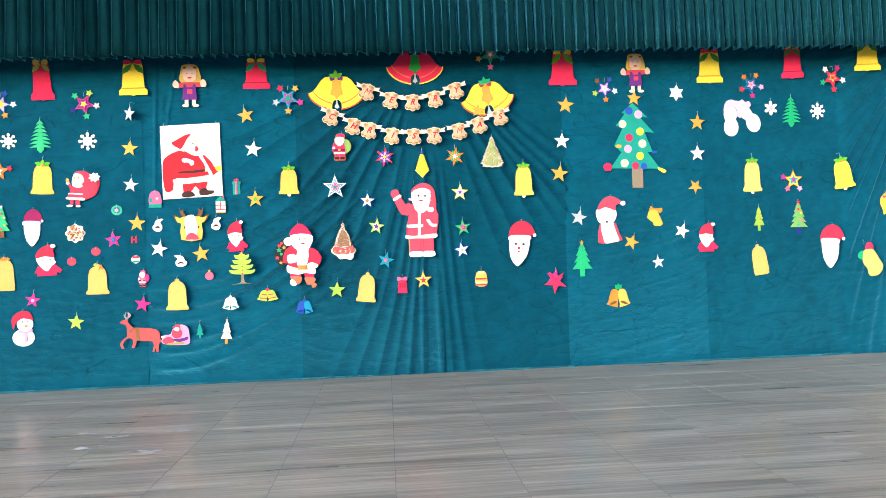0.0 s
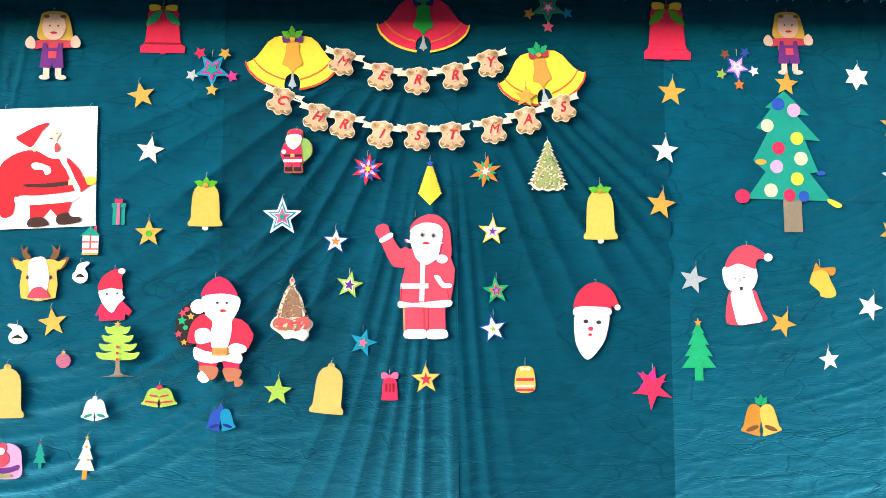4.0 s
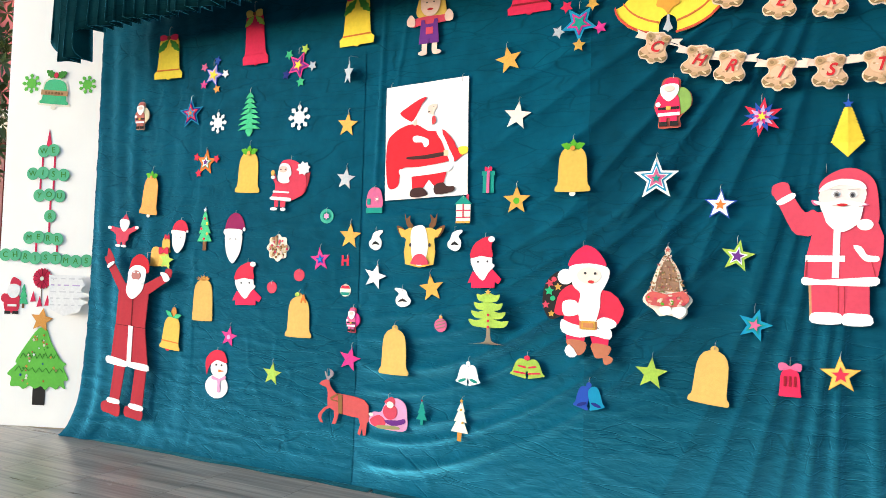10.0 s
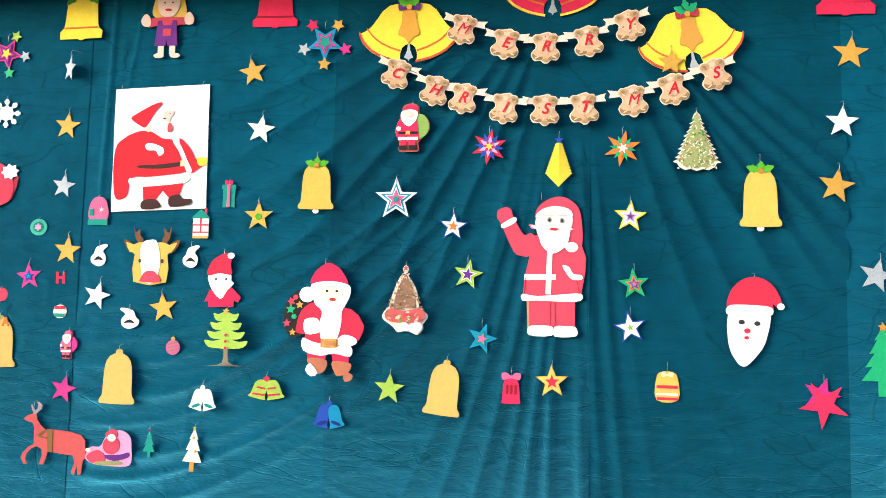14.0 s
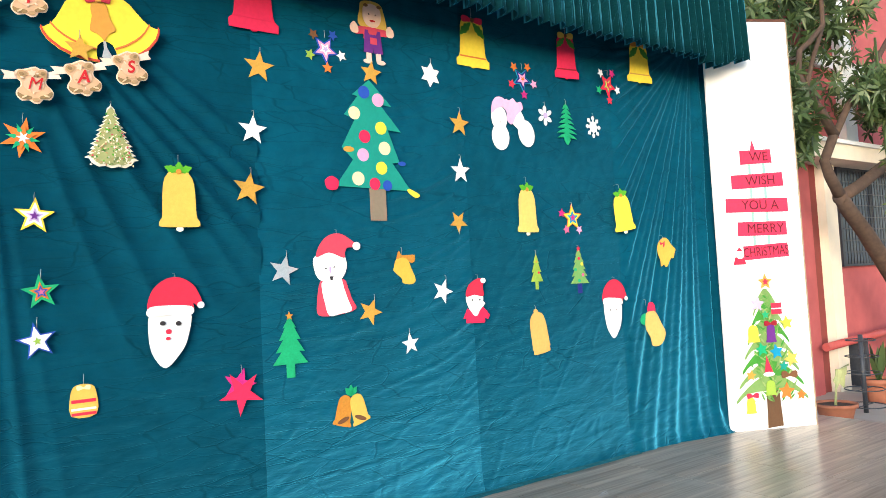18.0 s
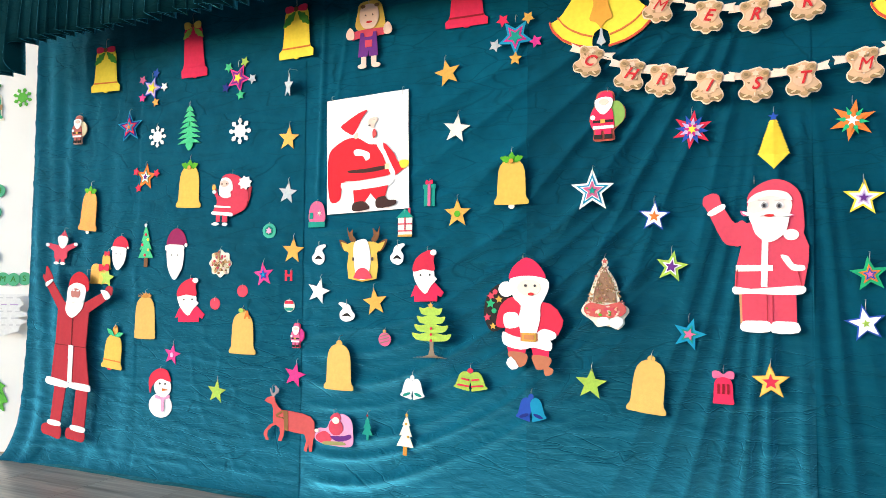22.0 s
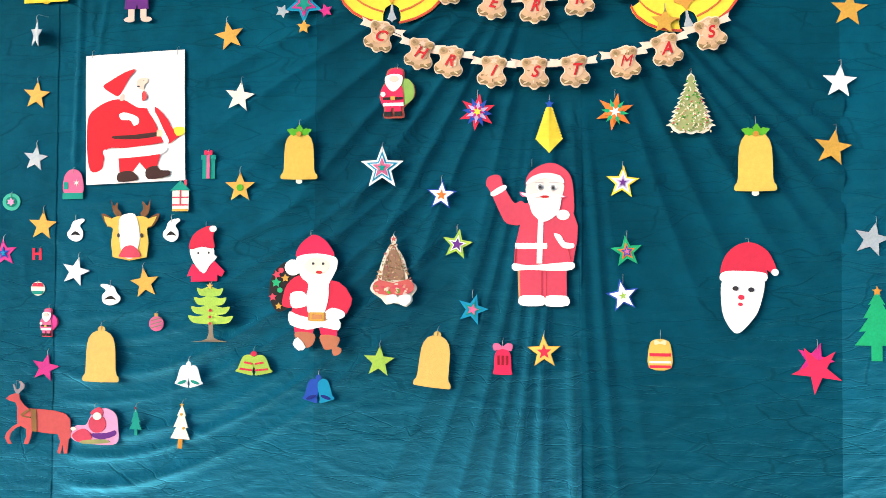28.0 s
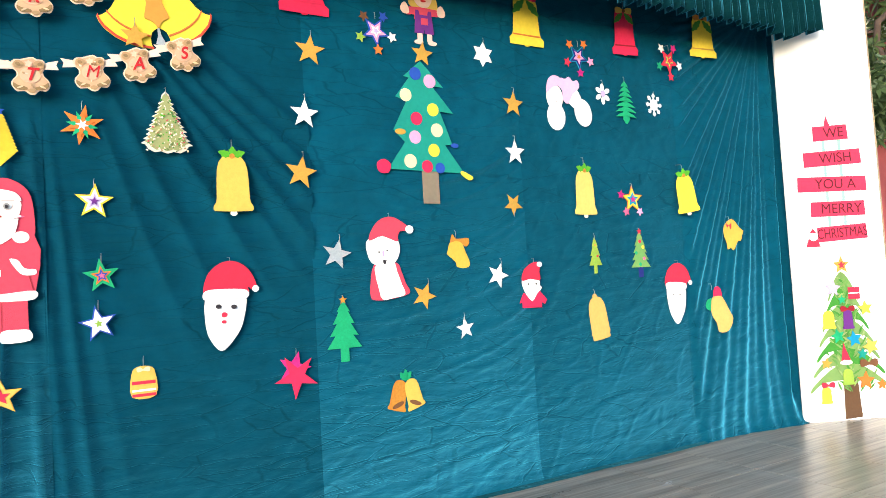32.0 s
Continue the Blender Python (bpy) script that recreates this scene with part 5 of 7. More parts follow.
def sack_figure(x, z, w, h):
    g = sheet(313, 453, w, h)
    random.seed(11)
    bits = [(m, 1, [g(star(random.uniform(12, 20), 0.5, 5, random.uniform(0, 70), px, py) if k % 3 else oval(px, py, 10, 10, 10))]) for k, (m, px, py) in enumerate(
            ((PINKRED, 46, 136), (GOLD, 62, 165), (GREEN, 28, 182), (GREEN, 42, 210), (PINKRED, 15, 236), (GOLD, 38, 270), (ORANGE, 72, 122), (PINKRED, 30, 152), (GREEN, 66, 238), (GREEN, 124, 168), (PINKRED, 134, 190), (LEAF, 140, 285)))]
    boot = felt(0.42, 0.15, 0.08)
    figure("winter_figure", "red and white felt winter figure with a dark toy sack", hang(x, z, w, h, 0, 0), (
        (BLACK, 0, [g(smooth([(5, 180), (20, 140), (45, 115), (70, 105), (110, 130), (145, 150), (152, 305), (122, 302), (90, 275), (40, 292), (15, 270), (2, 230)], 3))]), *bits,
        (CRIMSON, 1, [g(smooth([(104, 86), (115, 42), (150, 10), (176, 3), (216, 28), (244, 82), (180, 76)], 4)), g([(95, 335), (172, 350), (164, 378), (100, 372)]), g([(190, 348), (258, 354), (256, 388), (200, 382)])]),
        (RED, 2, [g(smooth([(53, 244), (70, 188), (112, 155), (142, 172), (152, 215), (140, 270), (90, 275), (55, 270)], 3)), g([(226, 170), (262, 178), (290, 200), (312, 240), (308, 262), (292, 296), (270, 308), (214, 306), (212, 230)]), g([(92, 262), (156, 225), (158, 325), (84, 306)])]),
        (boot, 2, [g(smooth([(102, 366), (172, 372), (168, 410), (140, 424), (112, 400)], 3)), g(smooth([(195, 376), (264, 382), (260, 412), (244, 424), (216, 430), (204, 416)], 3)), g(smooth([(240, 416), (273, 424), (268, 444), (244, 450)], 3))]),
        (WHITE, 3, [g(oval(92, 125, 31, 30)), g(smooth([(108, 84), (180, 72), (250, 86), (256, 122), (240, 160), (226, 188), (224, 240), (202, 305), (156, 305), (142, 240), (150, 188), (122, 160), (112, 120)], 3)),
                    g(smooth([(84, 222), (128, 214), (146, 238), (142, 268), (90, 274)], 3)), g(smooth([(213, 290), (240, 274), (280, 286), (283, 308), (240, 322), (214, 310)], 3)),
                    g(smooth([(80, 290), (120, 304), (200, 318), (264, 318), (263, 356), (200, 346), (150, 356), (84, 338)], 3)), g(smooth([(94, 410), (112, 384), (142, 422), (116, 434)], 2))]),
        (felt(0.78, 0.66, 0.56), 4, [g(oval(182, 118, 46, 32))]),
        (INK, 5, [g(oval(168, 110, 5, 5, 8)), g(oval(205, 110, 5, 5, 8))]),
        (RED_INK, 5, [g(oval(190, 142, 12, 6, 10))]),
        (felt(0.50, 0.20, 0.08), 4, [g(rect(150, 292, 216, 322))]), (GOLD, 5, [g(rect(158, 291, 210, 324))]), (felt(0.50, 0.20, 0.08), 6, [g(rect(165, 299, 203, 316))]),
    ), (0.0, h / 2))


sack_figure(-1.29, 1.23, 0.46, 0.65)


def tall_figure(x, z, w, h):
    g = sheet(285, 743, w, h)
    coat, seam = felt(0.37, 0.023, 0.037), felt(0.15, 0.008, 0.012)
    figure("winter_figure", "tall thin dark red felt winter figure with arms raised", hang(x, z, w, h, 0, 3), (
        (coat, 0, [g(smooth([(0, 45), (4, 35), (10, 42), (12, 3), (20, 5), (30, 22), (43, 50), (40, 66), (22, 78), (6, 62)], 3)), g([(20, 78), (43, 66), (97, 160), (97, 195), (70, 190), (18, 86)]),
                   g([(178, 155), (250, 110), (280, 95), (285, 118), (268, 140), (195, 198)]), g(smooth([(258, 95), (268, 84), (284, 90), (284, 112), (262, 118)], 3)),
                   g([(68, 190), (97, 155), (130, 165), (195, 150), (195, 195), (186, 346), (62, 334)]), g([(60, 338), (186, 346), (203, 502), (48, 488)]),
                   g([(65, 510), (111, 515), (92, 668), (50, 664)]), g([(153, 520), (200, 524), (190, 682), (140, 676)]),
                   g(smooth([(15, 688), (36, 676), (90, 682), (91, 738), (50, 730), (18, 720)], 3)), g(smooth([(117, 692), (140, 690), (188, 700), (186, 742), (150, 738), (116, 730)], 3))]),
        (felt(0.46, 0.014, 0.028), 1, [g(smooth([(110, 92), (122, 46), (154, 25), (186, 50), (193, 95), (181, 108), (145, 74), (118, 98)], 4))]),
        (WHITE, 2, [g(smooth([(112, 92), (145, 72), (180, 92), (176, 150), (164, 190), (128, 222), (102, 192), (106, 142)], 4)), g([(119, 338), (138, 340), (135, 498), (118, 496)]),
                    g(smooth([(30, 482), (50, 478), (118, 496), (122, 512), (108, 520), (36, 508)], 3)), g(smooth([(128, 496), (202, 502), (211, 516), (204, 530), (128, 518)], 3)),
                    g(smooth([(46, 660), (92, 666), (92, 684), (46, 680)], 3)), g(smooth([(140, 674), (192, 682), (188, 702), (140, 694)], 3)), g(smooth([(18, 72), (42, 58), (44, 68), (20, 90)], 3)), g(smooth([(242, 102), (266, 106), (280, 130), (262, 142), (250, 122)], 3))]),
        (felt(0.42, 0.16, 0.14), 3, [g(oval(142, 118, 19, 22))]), (WHITE, 4, [g(smooth([(112, 146), (142, 134), (174, 146), (160, 160), (142, 150), (124, 160)], 3)), g(oval(135, 104, 5, 3, 8)), g(oval(152, 106, 5, 3, 8))]),
        (seam, 1, [g([(128, 222), (133, 222), (130, 338), (126, 338)]), g([(62, 334), (186, 345), (186, 348), (62, 337)])]),
    ), (0.1, h / 2 - 0.05))


tall_figure(-4.80, 0.85, 0.69, 1.30)


def poster(x, z, w, h):
    p = thing("painted_poster", "white paper poster with a painted red winter figure", "poster", hang(x, z, w, h, -1.2, 0))
    g = sheet(285, 413, w, h)
    bm = bmesh.new()
    n = 14
    rows = [[bm.verts.new(((i / n - 0.5) * w, -0.004 - 0.002 * math.sin(i * 0.9 + j * 0.35) - 0.002 * math.sin(j * 0.8), (j / n - 0.5) * h + 0.012 * (i / n - 0.5))) for i in range(n + 1)] for j in range(n + 1)]
    for r0, r1 in zip(rows, rows[1:]):
        for i in range(n):
            bm.faces.new((r0[i], r0[i + 1], r1[i + 1], r1[i]))
    part("paper", bm, WHITE, p, smooth=True)
    paint = felt(0.62, 0.018, 0.03)
    for nm, m, lv, outs in (
        ("painted_coat", paint, 0, [smooth([(52, 105), (72, 88), (115, 62), (146, 54), (128, 80), (100, 134), (80, 130)], 3), smooth([(8, 205), (35, 170), (75, 150), (112, 150), (150, 175), (184, 184), (204, 235), (216, 268), (226, 288), (120, 302), (66, 302), (54, 330), (46, 368), (14, 372), (4, 300)], 4), smooth([(200, 175), (236, 215), (250, 245), (276, 264), (262, 277), (236, 292), (216, 250)], 3), [(95, 332), (216, 326), (205, 366), (176, 376), (156, 350), (136, 378), (98, 380)]]),
        ("painted_fur", WHITE, 1, [smooth([(98, 196), (115, 190), (150, 205), (154, 225), (140, 233), (130, 216), (105, 213)], 4), smooth([(180, 184), (200, 190), (226, 250), (241, 286), (226, 290), (206, 232)], 3), smooth([(54, 306), (80, 308), (216, 298), (222, 324), (80, 336), (54, 326)], 3)]),
        ("painted_cheek", PEACH, 1, [smooth([(150, 92), (160, 84), (178, 82), (182, 94), (173, 104), (168, 120), (152, 112)], 3), smooth([(100, 140), (112, 130), (112, 150), (102, 152)], 3)]),
        ("painted_mark", RED_INK, 2, [smooth([(164, 132), (172, 124), (179, 144), (166, 156)], 3)]), ("painted_mark", INK, 2, [oval(154, 109, 5, 2.5, 8), oval(170, 92, 2, 1.5, 8)]),
        ("painted_boot", felt(0.05, 0.022, 0.02), 2, [smooth([(80, 264), (140, 262), (206, 256), (208, 268), (150, 276), (86, 273)], 3), smooth([(95, 382), (130, 376), (150, 394), (146, 406), (95, 409)], 3), smooth([(175, 372), (204, 362), (216, 376), (242, 379), (236, 396), (180, 403)], 3)]),
        ("painted_buckle", CREAM, 3, [rect(206, 250, 222, 270)]),
        ("painted_mitten", YELLOW, 2, [smooth([(255, 244), (284, 244), (283, 265), (262, 269)], 3)]),
    ):
        for k, o in enumerate(outs):
            part(nm, slab(bmesh.new(), g(o), 2.62 + 0.22 * lv, 0, 0.0006, extra=0.0001 * k), m, p)
    hook(p, h / 2 - 0.01, -w / 2 + 0.04)
    hook(p, h / 2 - 0.01, w / 2 - 0.04)


poster(-2.30, 2.21, 0.58, 0.73)


def hat_head(x, z, w, h, cap, rot=0.0, turn=None, features=True, size="bearded face", slim=1.0, lean=0.0):
    """A face whose beard may be slimmer than the cap and lean to one side."""
    g = sheet(95, 155, w, h)

    def s(px, py):
        return 39 + (px - 39) * slim + lean * (py - 55) / 100, py

    def spot(px, py, rx, ry, sides):
        return oval(*s(px, py), rx, ry, sides)

    figure("bearded_head_cutout", "white felt %s with a red winter cap" % size, hang(x, z, w, h, rot, turn), (
        (WHITE, 0, [g(smooth([s(*p) for p in ((3, 62), (40, 58), (77, 62), (75, 108), (62, 134), (38, 155), (15, 134), (4, 104))]))]),
        (cap, 1, [g(smooth([(3, 56), (8, 24), (30, 3), (56, 0), (80, 16), (93, 46), (86, 52), (77, 46), (76, 58), (40, 54)]))]),
        (WHITE, 2, [g(smooth([s(*p) for p in ((0, 50), (40, 48), (78, 52), (78, 66), (40, 64), (0, 66))])), g(oval(90, 50, 6, 6))]),
        *(((INK, 2, [g(spot(26, 78, 5, 4, 10)), g(spot(55, 80, 5, 4, 10))]), (RED, 2, [g(spot(38, 93, 5, 4.5, 10)), g(spot(38, 105, 4, 3, 10))])) if features else ((INK, 2, [g(spot(26, 80, 2, 2, 8)), g(spot(53, 80, 2, 2, 8))]),)),
    ), (0.0, h / 2))


hat_head(1.00, 1.285, 0.29, 0.46, RED, slim=0.90, lean=-10)
hat_head(4.355, 1.15, 0.26, 0.46, RED, 2, -6, False, slim=0.84, lean=3)
hat_head(-3.82, 1.59, 0.18, 0.36, felt(0.26, 0.015, 0.09), 0, 4, False)
hat_head(-4.36, 1.60, 0.15, 0.25, RED, 4, 6, False, "small bearded face")


def half_figure(x, z, w, h, rot=0.0, turn=None):
    g = sheet(72, 106, w, h)
    figure("capped_figure", "half-length felt figure with red cap, coat and white beard", hang(x, z, w, h, rot, turn), (
        (CRIMSON, 0, [g([(10, 72), (30, 82), (52, 66), (72, 86), (66, 96), (58, 92), (58, 104), (8, 106), (8, 94), (0, 96)])]),
        (WHITE, 1, [g(smooth([(6, 42), (28, 38), (50, 42), (52, 54), (57, 60), (44, 74), (32, 90), (12, 68)], 3))]),
        (RED, 2, [g(smooth([(5, 44), (12, 18), (36, 2), (52, 4), (50, 22), (52, 42), (28, 40)], 4))]),
        (WHITE, 3, [g(oval(50, 6, 7, 6, 12))]), (INK, 2, [g(oval(22, 52, 1.8, 2.2, 8)), g(oval(42, 51, 1.8, 2.2, 8))]),
    ), (0.0, h / 2))


half_figure(-1.88, 1.45, 0.21, 0.31)
half_figure(-3.69, 1.27, 0.26, 0.31)
half_figure(2.98, 1.29, 0.23, 0.31, 4)

g = sheet(212, 362, 0.32, 0.50)
figure("capped_figure", "white paper figure with coral cap and long white beard", hang(1.94, 1.50, 0.33, 0.5, 0, 2), (
    (PINKRED, 0, [g(smooth([(26, 215), (50, 200), (130, 200), (150, 240), (166, 290), (182, 334), (100, 354), (34, 356), (10, 338), (14, 270)], 3))]),
    (WHITE, 1, [g(smooth([(0, 125), (14, 96), (70, 84), (130, 95), (146, 125), (142, 165), (116, 202), (60, 212), (16, 190)], 4)), g(smooth([(40, 206), (112, 192), (130, 240), (146, 290), (160, 338), (110, 350), (60, 354), (44, 300), (34, 246)], 3))]),
    (PINKRED, 2, [g(smooth([(14, 102), (30, 50), (70, 10), (120, 2), (168, 28), (190, 50), (180, 62), (152, 64), (140, 84), (135, 108), (70, 84)], 4))]),
    (WHITE, 3, [g(oval(193, 57, 18, 18))]), (INK, 2, [g(oval(53, 152, 4, 3, 8)), g(oval(90, 147, 4, 3, 8)), g([(68, 187), (84, 187), (80, 204), (72, 204)])]), (LILAC, 2, [g(oval(72, 158, 4, 14, 10))]),
), (0.0, 0.25))


def mini_figure(x, z, w, h, coat, sack, rot=0.0, turn=None, label="small printed winter figure with a sack", back=IVORY):
    g = sheet(60, 80, w, h)
    figure("small_figure", label, hang(x, z, w, h, rot, turn), (
        (back, 0, [g(smooth([(16, 2), (30, -1), (40, 4), (41, 16), (46, 20), (56, 28), (57, 46), (44, 60), (40, 66), (41, 79), (25, 80), (9, 79), (9, 64), (2, 46), (7, 28), (11, 22), (12, 12)], 3))]),
        (sack, 1, [g(smooth([(30, 24), (46, 18), (56, 32), (54, 50), (38, 58)]))]),
        (coat, 2, [g(smooth([(10, 28), (34, 26), (40, 46), (38, 62), (10, 62), (4, 44)])), g(smooth([(14, 14), (22, 2), (36, 4), (38, 14), (26, 12)])), g([(12, 60), (22, 60), (20, 70), (12, 70)]), g([(26, 60), (36, 60), (36, 70), (26, 70)])]),
        (WHITE, 3, [g(smooth([(12, 14), (26, 10), (38, 14), (36, 28), (24, 38), (13, 28)])), g(rect(8, 56, 40, 61)), g(oval(8, 42, 4, 4, 8))]),
        (PEACH, 4, [g(oval(25, 18, 8, 5, 10))]), (BLACK, 3, [g(rect(8, 47, 39, 51)), g(rect(10, 70, 22, 77)), g(rect(26, 70, 38, 77))]), (GOLD, 4, [g(rect(20, 46, 27, 52))]),
    ), (0.0, h / 2))


mini_figure(-0.82, 2.32, 0.21, 0.27, CRIMSON, felt(0.22, 0.36, 0.08), back=felt(0.34, 0.08, 0.06))
mini_figure(-4.82, 2.55, 0.15, 0.22, felt(0.42, 0.12, 0.10), CREAM, 0, 8, back=felt(0.40, 0.24, 0.18))
mini_figure(-2.79, 1.06, 0.12, 0.16, ROSE, MAGENTA, back=PINKRED)
g = sheet(44, 60, 0.28, 0.27)
figure("small_figure", "small pink felt winter figure with open arms", hang(-4.98, 1.65, 0.28, 0.27, 4, 8), (
    (PINKRED, 0, [g(smooth([(14, 26), (30, 26), (42, 20), (44, 26), (32, 36), (30, 48), (14, 50), (12, 38), (2, 30), (2, 24)], 3)), g([(18, 12), (30, 12), (25, 0)]), g(rect(15, 48, 20, 56)), g(rect(23, 48, 28, 56))]),
    (WHITE, 1, [g(smooth([(17, 12), (24, 10), (31, 13), (30, 24), (24, 32), (18, 24)], 3)), g(oval(2, 27, 3, 3, 8)), g(oval(43, 23, 3, 3, 8)), g(oval(17, 57, 4, 2.5, 8)), g(oval(26, 57, 4, 2.5, 8))]),
), (0.02, 0.13))
g = sheet(210, 265, 0.33, 0.36)
figure("winter_figure", "red felt winter figure carrying a sack over its shoulder", hang(-3.34, 1.96, 0.35, 0.36, 0, 3), (
    (felt(0.36, 0.03, 0.05), 0, [g([(184, 80), (204, 70), (196, 120), (180, 172), (172, 176)])]),
    (felt(0.58, 0.045, 0.085), 1, [g(smooth([(48, 25), (62, 8), (92, 3), (125, 12), (150, 30), (172, 60), (186, 110), (182, 150), (172, 180), (150, 195), (106, 215), (60, 212), (8, 208), (10, 180), (25, 150), (20, 120), (5, 92), (8, 72), (22, 76), (30, 108), (40, 112), (42, 60)], 2)), g(rect(22, 210, 42, 244)), g(rect(54, 212, 80, 246))]),
    (WHITE, 2, [g(smooth([(45, 35), (60, 22), (85, 25), (102, 45), (108, 80), (95, 95), (98, 118), (70, 125), (45, 115), (36, 90)], 3)), g([(14, 160), (98, 168), (98, 176), (13, 170)]), g(smooth([(4, 190), (60, 196), (106, 200), (106, 218), (60, 212), (3, 206)], 2)), g(star(36, 0.72, 8, 10, 170, 52)), g(oval(20, 254, 19, 8)), g(oval(70, 257, 14, 9)), g(oval(12, 92, 10, 9))]),
    (PEACH, 3, [g(oval(64, 52, 22, 17))]), (GOLD, 3, [g(oval(11, 70, 10, 15))]), (INK, 4, [g(oval(54, 54, 3.5, 3.5, 8)), g(oval(78, 54, 3.5, 3.5, 8))]),
), (0.0, 0.18))

# snow figures
g = sheet(41, 86, 0.22, 0.35)
figure("snowman_cutout", "white felt snowman with red cap and pink scarf", hang(-3.94, 0.61, 0.22, 0.35, 0, 3), (
    (WHITE, 0, [g(oval(21, 64, 19, 21)), g(oval(24, 32, 14, 17))]),
    (RED, 1, [g(smooth([(4, 44), (2, 18), (14, 2), (30, 2), (37, 16), (36, 22), (20, 18), (8, 30)]))]),
    (PINK, 2, [g(smooth([(14, 46), (26, 50), (36, 44), (36, 50), (28, 54), (28, 72), (23, 72), (23, 54), (14, 52)], 3))]),
    (ORANGE, 2, [g([(24, 34), (34, 36), (24, 39)])]), (INK, 2, [g(oval(20, 26, 1.4, 1.8, 8)), g(oval(29, 26, 1.4, 1.8, 8))]),
), (0.0, 0.17))
for gx, ovals, cap in (
        (3.275, [oval(0, -0.105, 0.080, 0.098), oval(-0.005, 0.03, 0.072, 0.090)], [(-0.075, 0.06), (-0.07, 0.115), (-0.045, 0.165), (0.0, 0.185), (0.05, 0.17), (0.03, 0.115), (-0.02, 0.10)]),
        (3.455, [oval(0.062, -0.065, 0.078, 0.100, 18, 0.22), oval(-0.022, 0.045, 0.062, 0.098, 18, 0.62)], [(-0.16, 0.12), (-0.13, 0.17), (-0.09, 0.165), (-0.055, 0.185), (-0.02, 0.155), (0.02, 0.165), (0.035, 0.115), (-0.03, 0.06), (-0.075, -0.01), (-0.12, 0.02), (-0.12, 0.08)])):
    figure("snowman_cutout", "white paper snowman leaning apart from its twin, lilac cap", hang(gx, 2.55, 0.2, 0.37, 0, 0) @ pose(0, -0.007 if gx > 3.4 else 0, 0), (
        (WHITE, 0, ovals), (felt(0.66, 0.42, 0.62), 1, [smooth(cap, 3)]), (INK, 1, [oval(ovals[1][0][0] * 0.2 - 0.01, 0.0, 0.003, 0.003, 6)])), (0.0, 0.14))

# reindeer and sleigh
g = sheet(86, 90, 0.34, 0.32)
figure("deer_head_cutout", "yellow felt deer face with white blaze and pink nose", hang(-2.32, 1.59, 0.34, 0.32, 0, 0), (
    (BROWN, 0, [g(smooth([(14, 0), (18, 10), (24, 4), (24, 14), (30, 22), (26, 28), (18, 20)], 3)), g(smooth([(72, 0), (68, 10), (60, 2), (62, 14), (58, 22), (62, 28), (70, 20)], 3)), g(smooth([(0, 22), (14, 28), (20, 44), (8, 40)], 3)), g(smooth([(86, 22), (72, 28), (66, 44), (78, 40)], 3))]),
    (GOLDBELL, 1, [g(smooth([(4, 26), (16, 30), (24, 26), (62, 26), (70, 30), (82, 26), (74, 42), (68, 46), (68, 90), (18, 90), (18, 46), (10, 42)], 2))]),
    (WHITE, 2, [g(smooth([(28, 30), (40, 22), (52, 26), (58, 60), (50, 90), (34, 88), (28, 60)]))]),
    (PINKRED, 3, [g(smooth([(30, 84), (36, 74), (48, 72), (58, 82), (58, 90), (30, 90)], 3))]), (INK, 3, [g(oval(27, 56, 1.8, 3.5, 8)), g(oval(61, 56, 1.8, 3.5, 8))]),
), (0.0, -0.15))
g = sheet(268, 345, 0.39, 0.41)
DEER = felt(0.52, 0.085, 0.085)
figure("deer_cutout", "brick red paper deer in a harness pulling a sleigh", hang(-2.845, 0.53, 0.40, 0.41, 0, 3), (
    (DEER, 0, [g([(3, 88), (18, 72), (40, 62), (55, 65), (60, 90), (75, 115), (92, 132), (140, 135), (200, 142), (240, 155), (260, 180), (262, 225), (268, 255), (255, 275), (250, 340), (237, 342), (232, 300), (222, 345), (210, 335), (222, 285), (212, 252), (170, 248), (110, 238), (105, 270), (95, 300), (77, 300), (88, 260), (85, 228), (65, 215), (45, 225), (25, 250), (20, 275), (30, 300), (15, 300), (2, 270), (8, 250), (30, 220), (52, 205), (50, 175), (50, 130), (42, 105), (20, 98)])]),
    (felt(0.30, 0.24, 0.26), 0, [g([(44, 64), (36, 45), (30, 20), (36, 18), (44, 40), (50, 46), (58, 38), (60, 20), (54, 6), (62, 4), (78, 22), (76, 38), (62, 52), (54, 64)])]),
    (KRAFT_DARK, 1, [g([(104, 134), (127, 137), (130, 242), (110, 238)]), g([(64, 160), (98, 132), (104, 140), (70, 170)]), g([(72, 166), (104, 172), (104, 178), (70, 172)])]),
), (-0.13, 0.18))
g = sheet(65, 59, 0.27, 0.21)
figure("sleigh_cutout", "pink paper sleigh with a small red seated figure", hang(-2.51, 0.49, 0.27, 0.21, 0, 3), (
    (PINK, 0, [g(smooth([(0, 46), (6, 30), (20, 28), (28, 12), (44, 2), (60, 10), (64, 30), (62, 56), (30, 58), (8, 54)]))]),
    (PINKRED, 1, [g(smooth([(2, 44), (16, 34), (28, 42), (26, 52), (10, 54)])), g(oval(36, 26, 12, 14)), g(smooth([(26, 10), (38, 0), (44, 8), (40, 16)], 3))]),
    (PURPLE, 1, [g(smooth([(26, 42), (48, 40), (60, 36), (60, 44), (40, 50)], 3))]), (felt(0.3, 0.3, 0.12), 2, [g(smooth([(16, 52), (46, 50), (52, 55), (18, 57)], 3))]), (IVORY, 2, [g(oval(36, 14, 6, 6, 10)), g(oval(4, 34, 4, 3, 8))]),
), (0.0, 0.10))


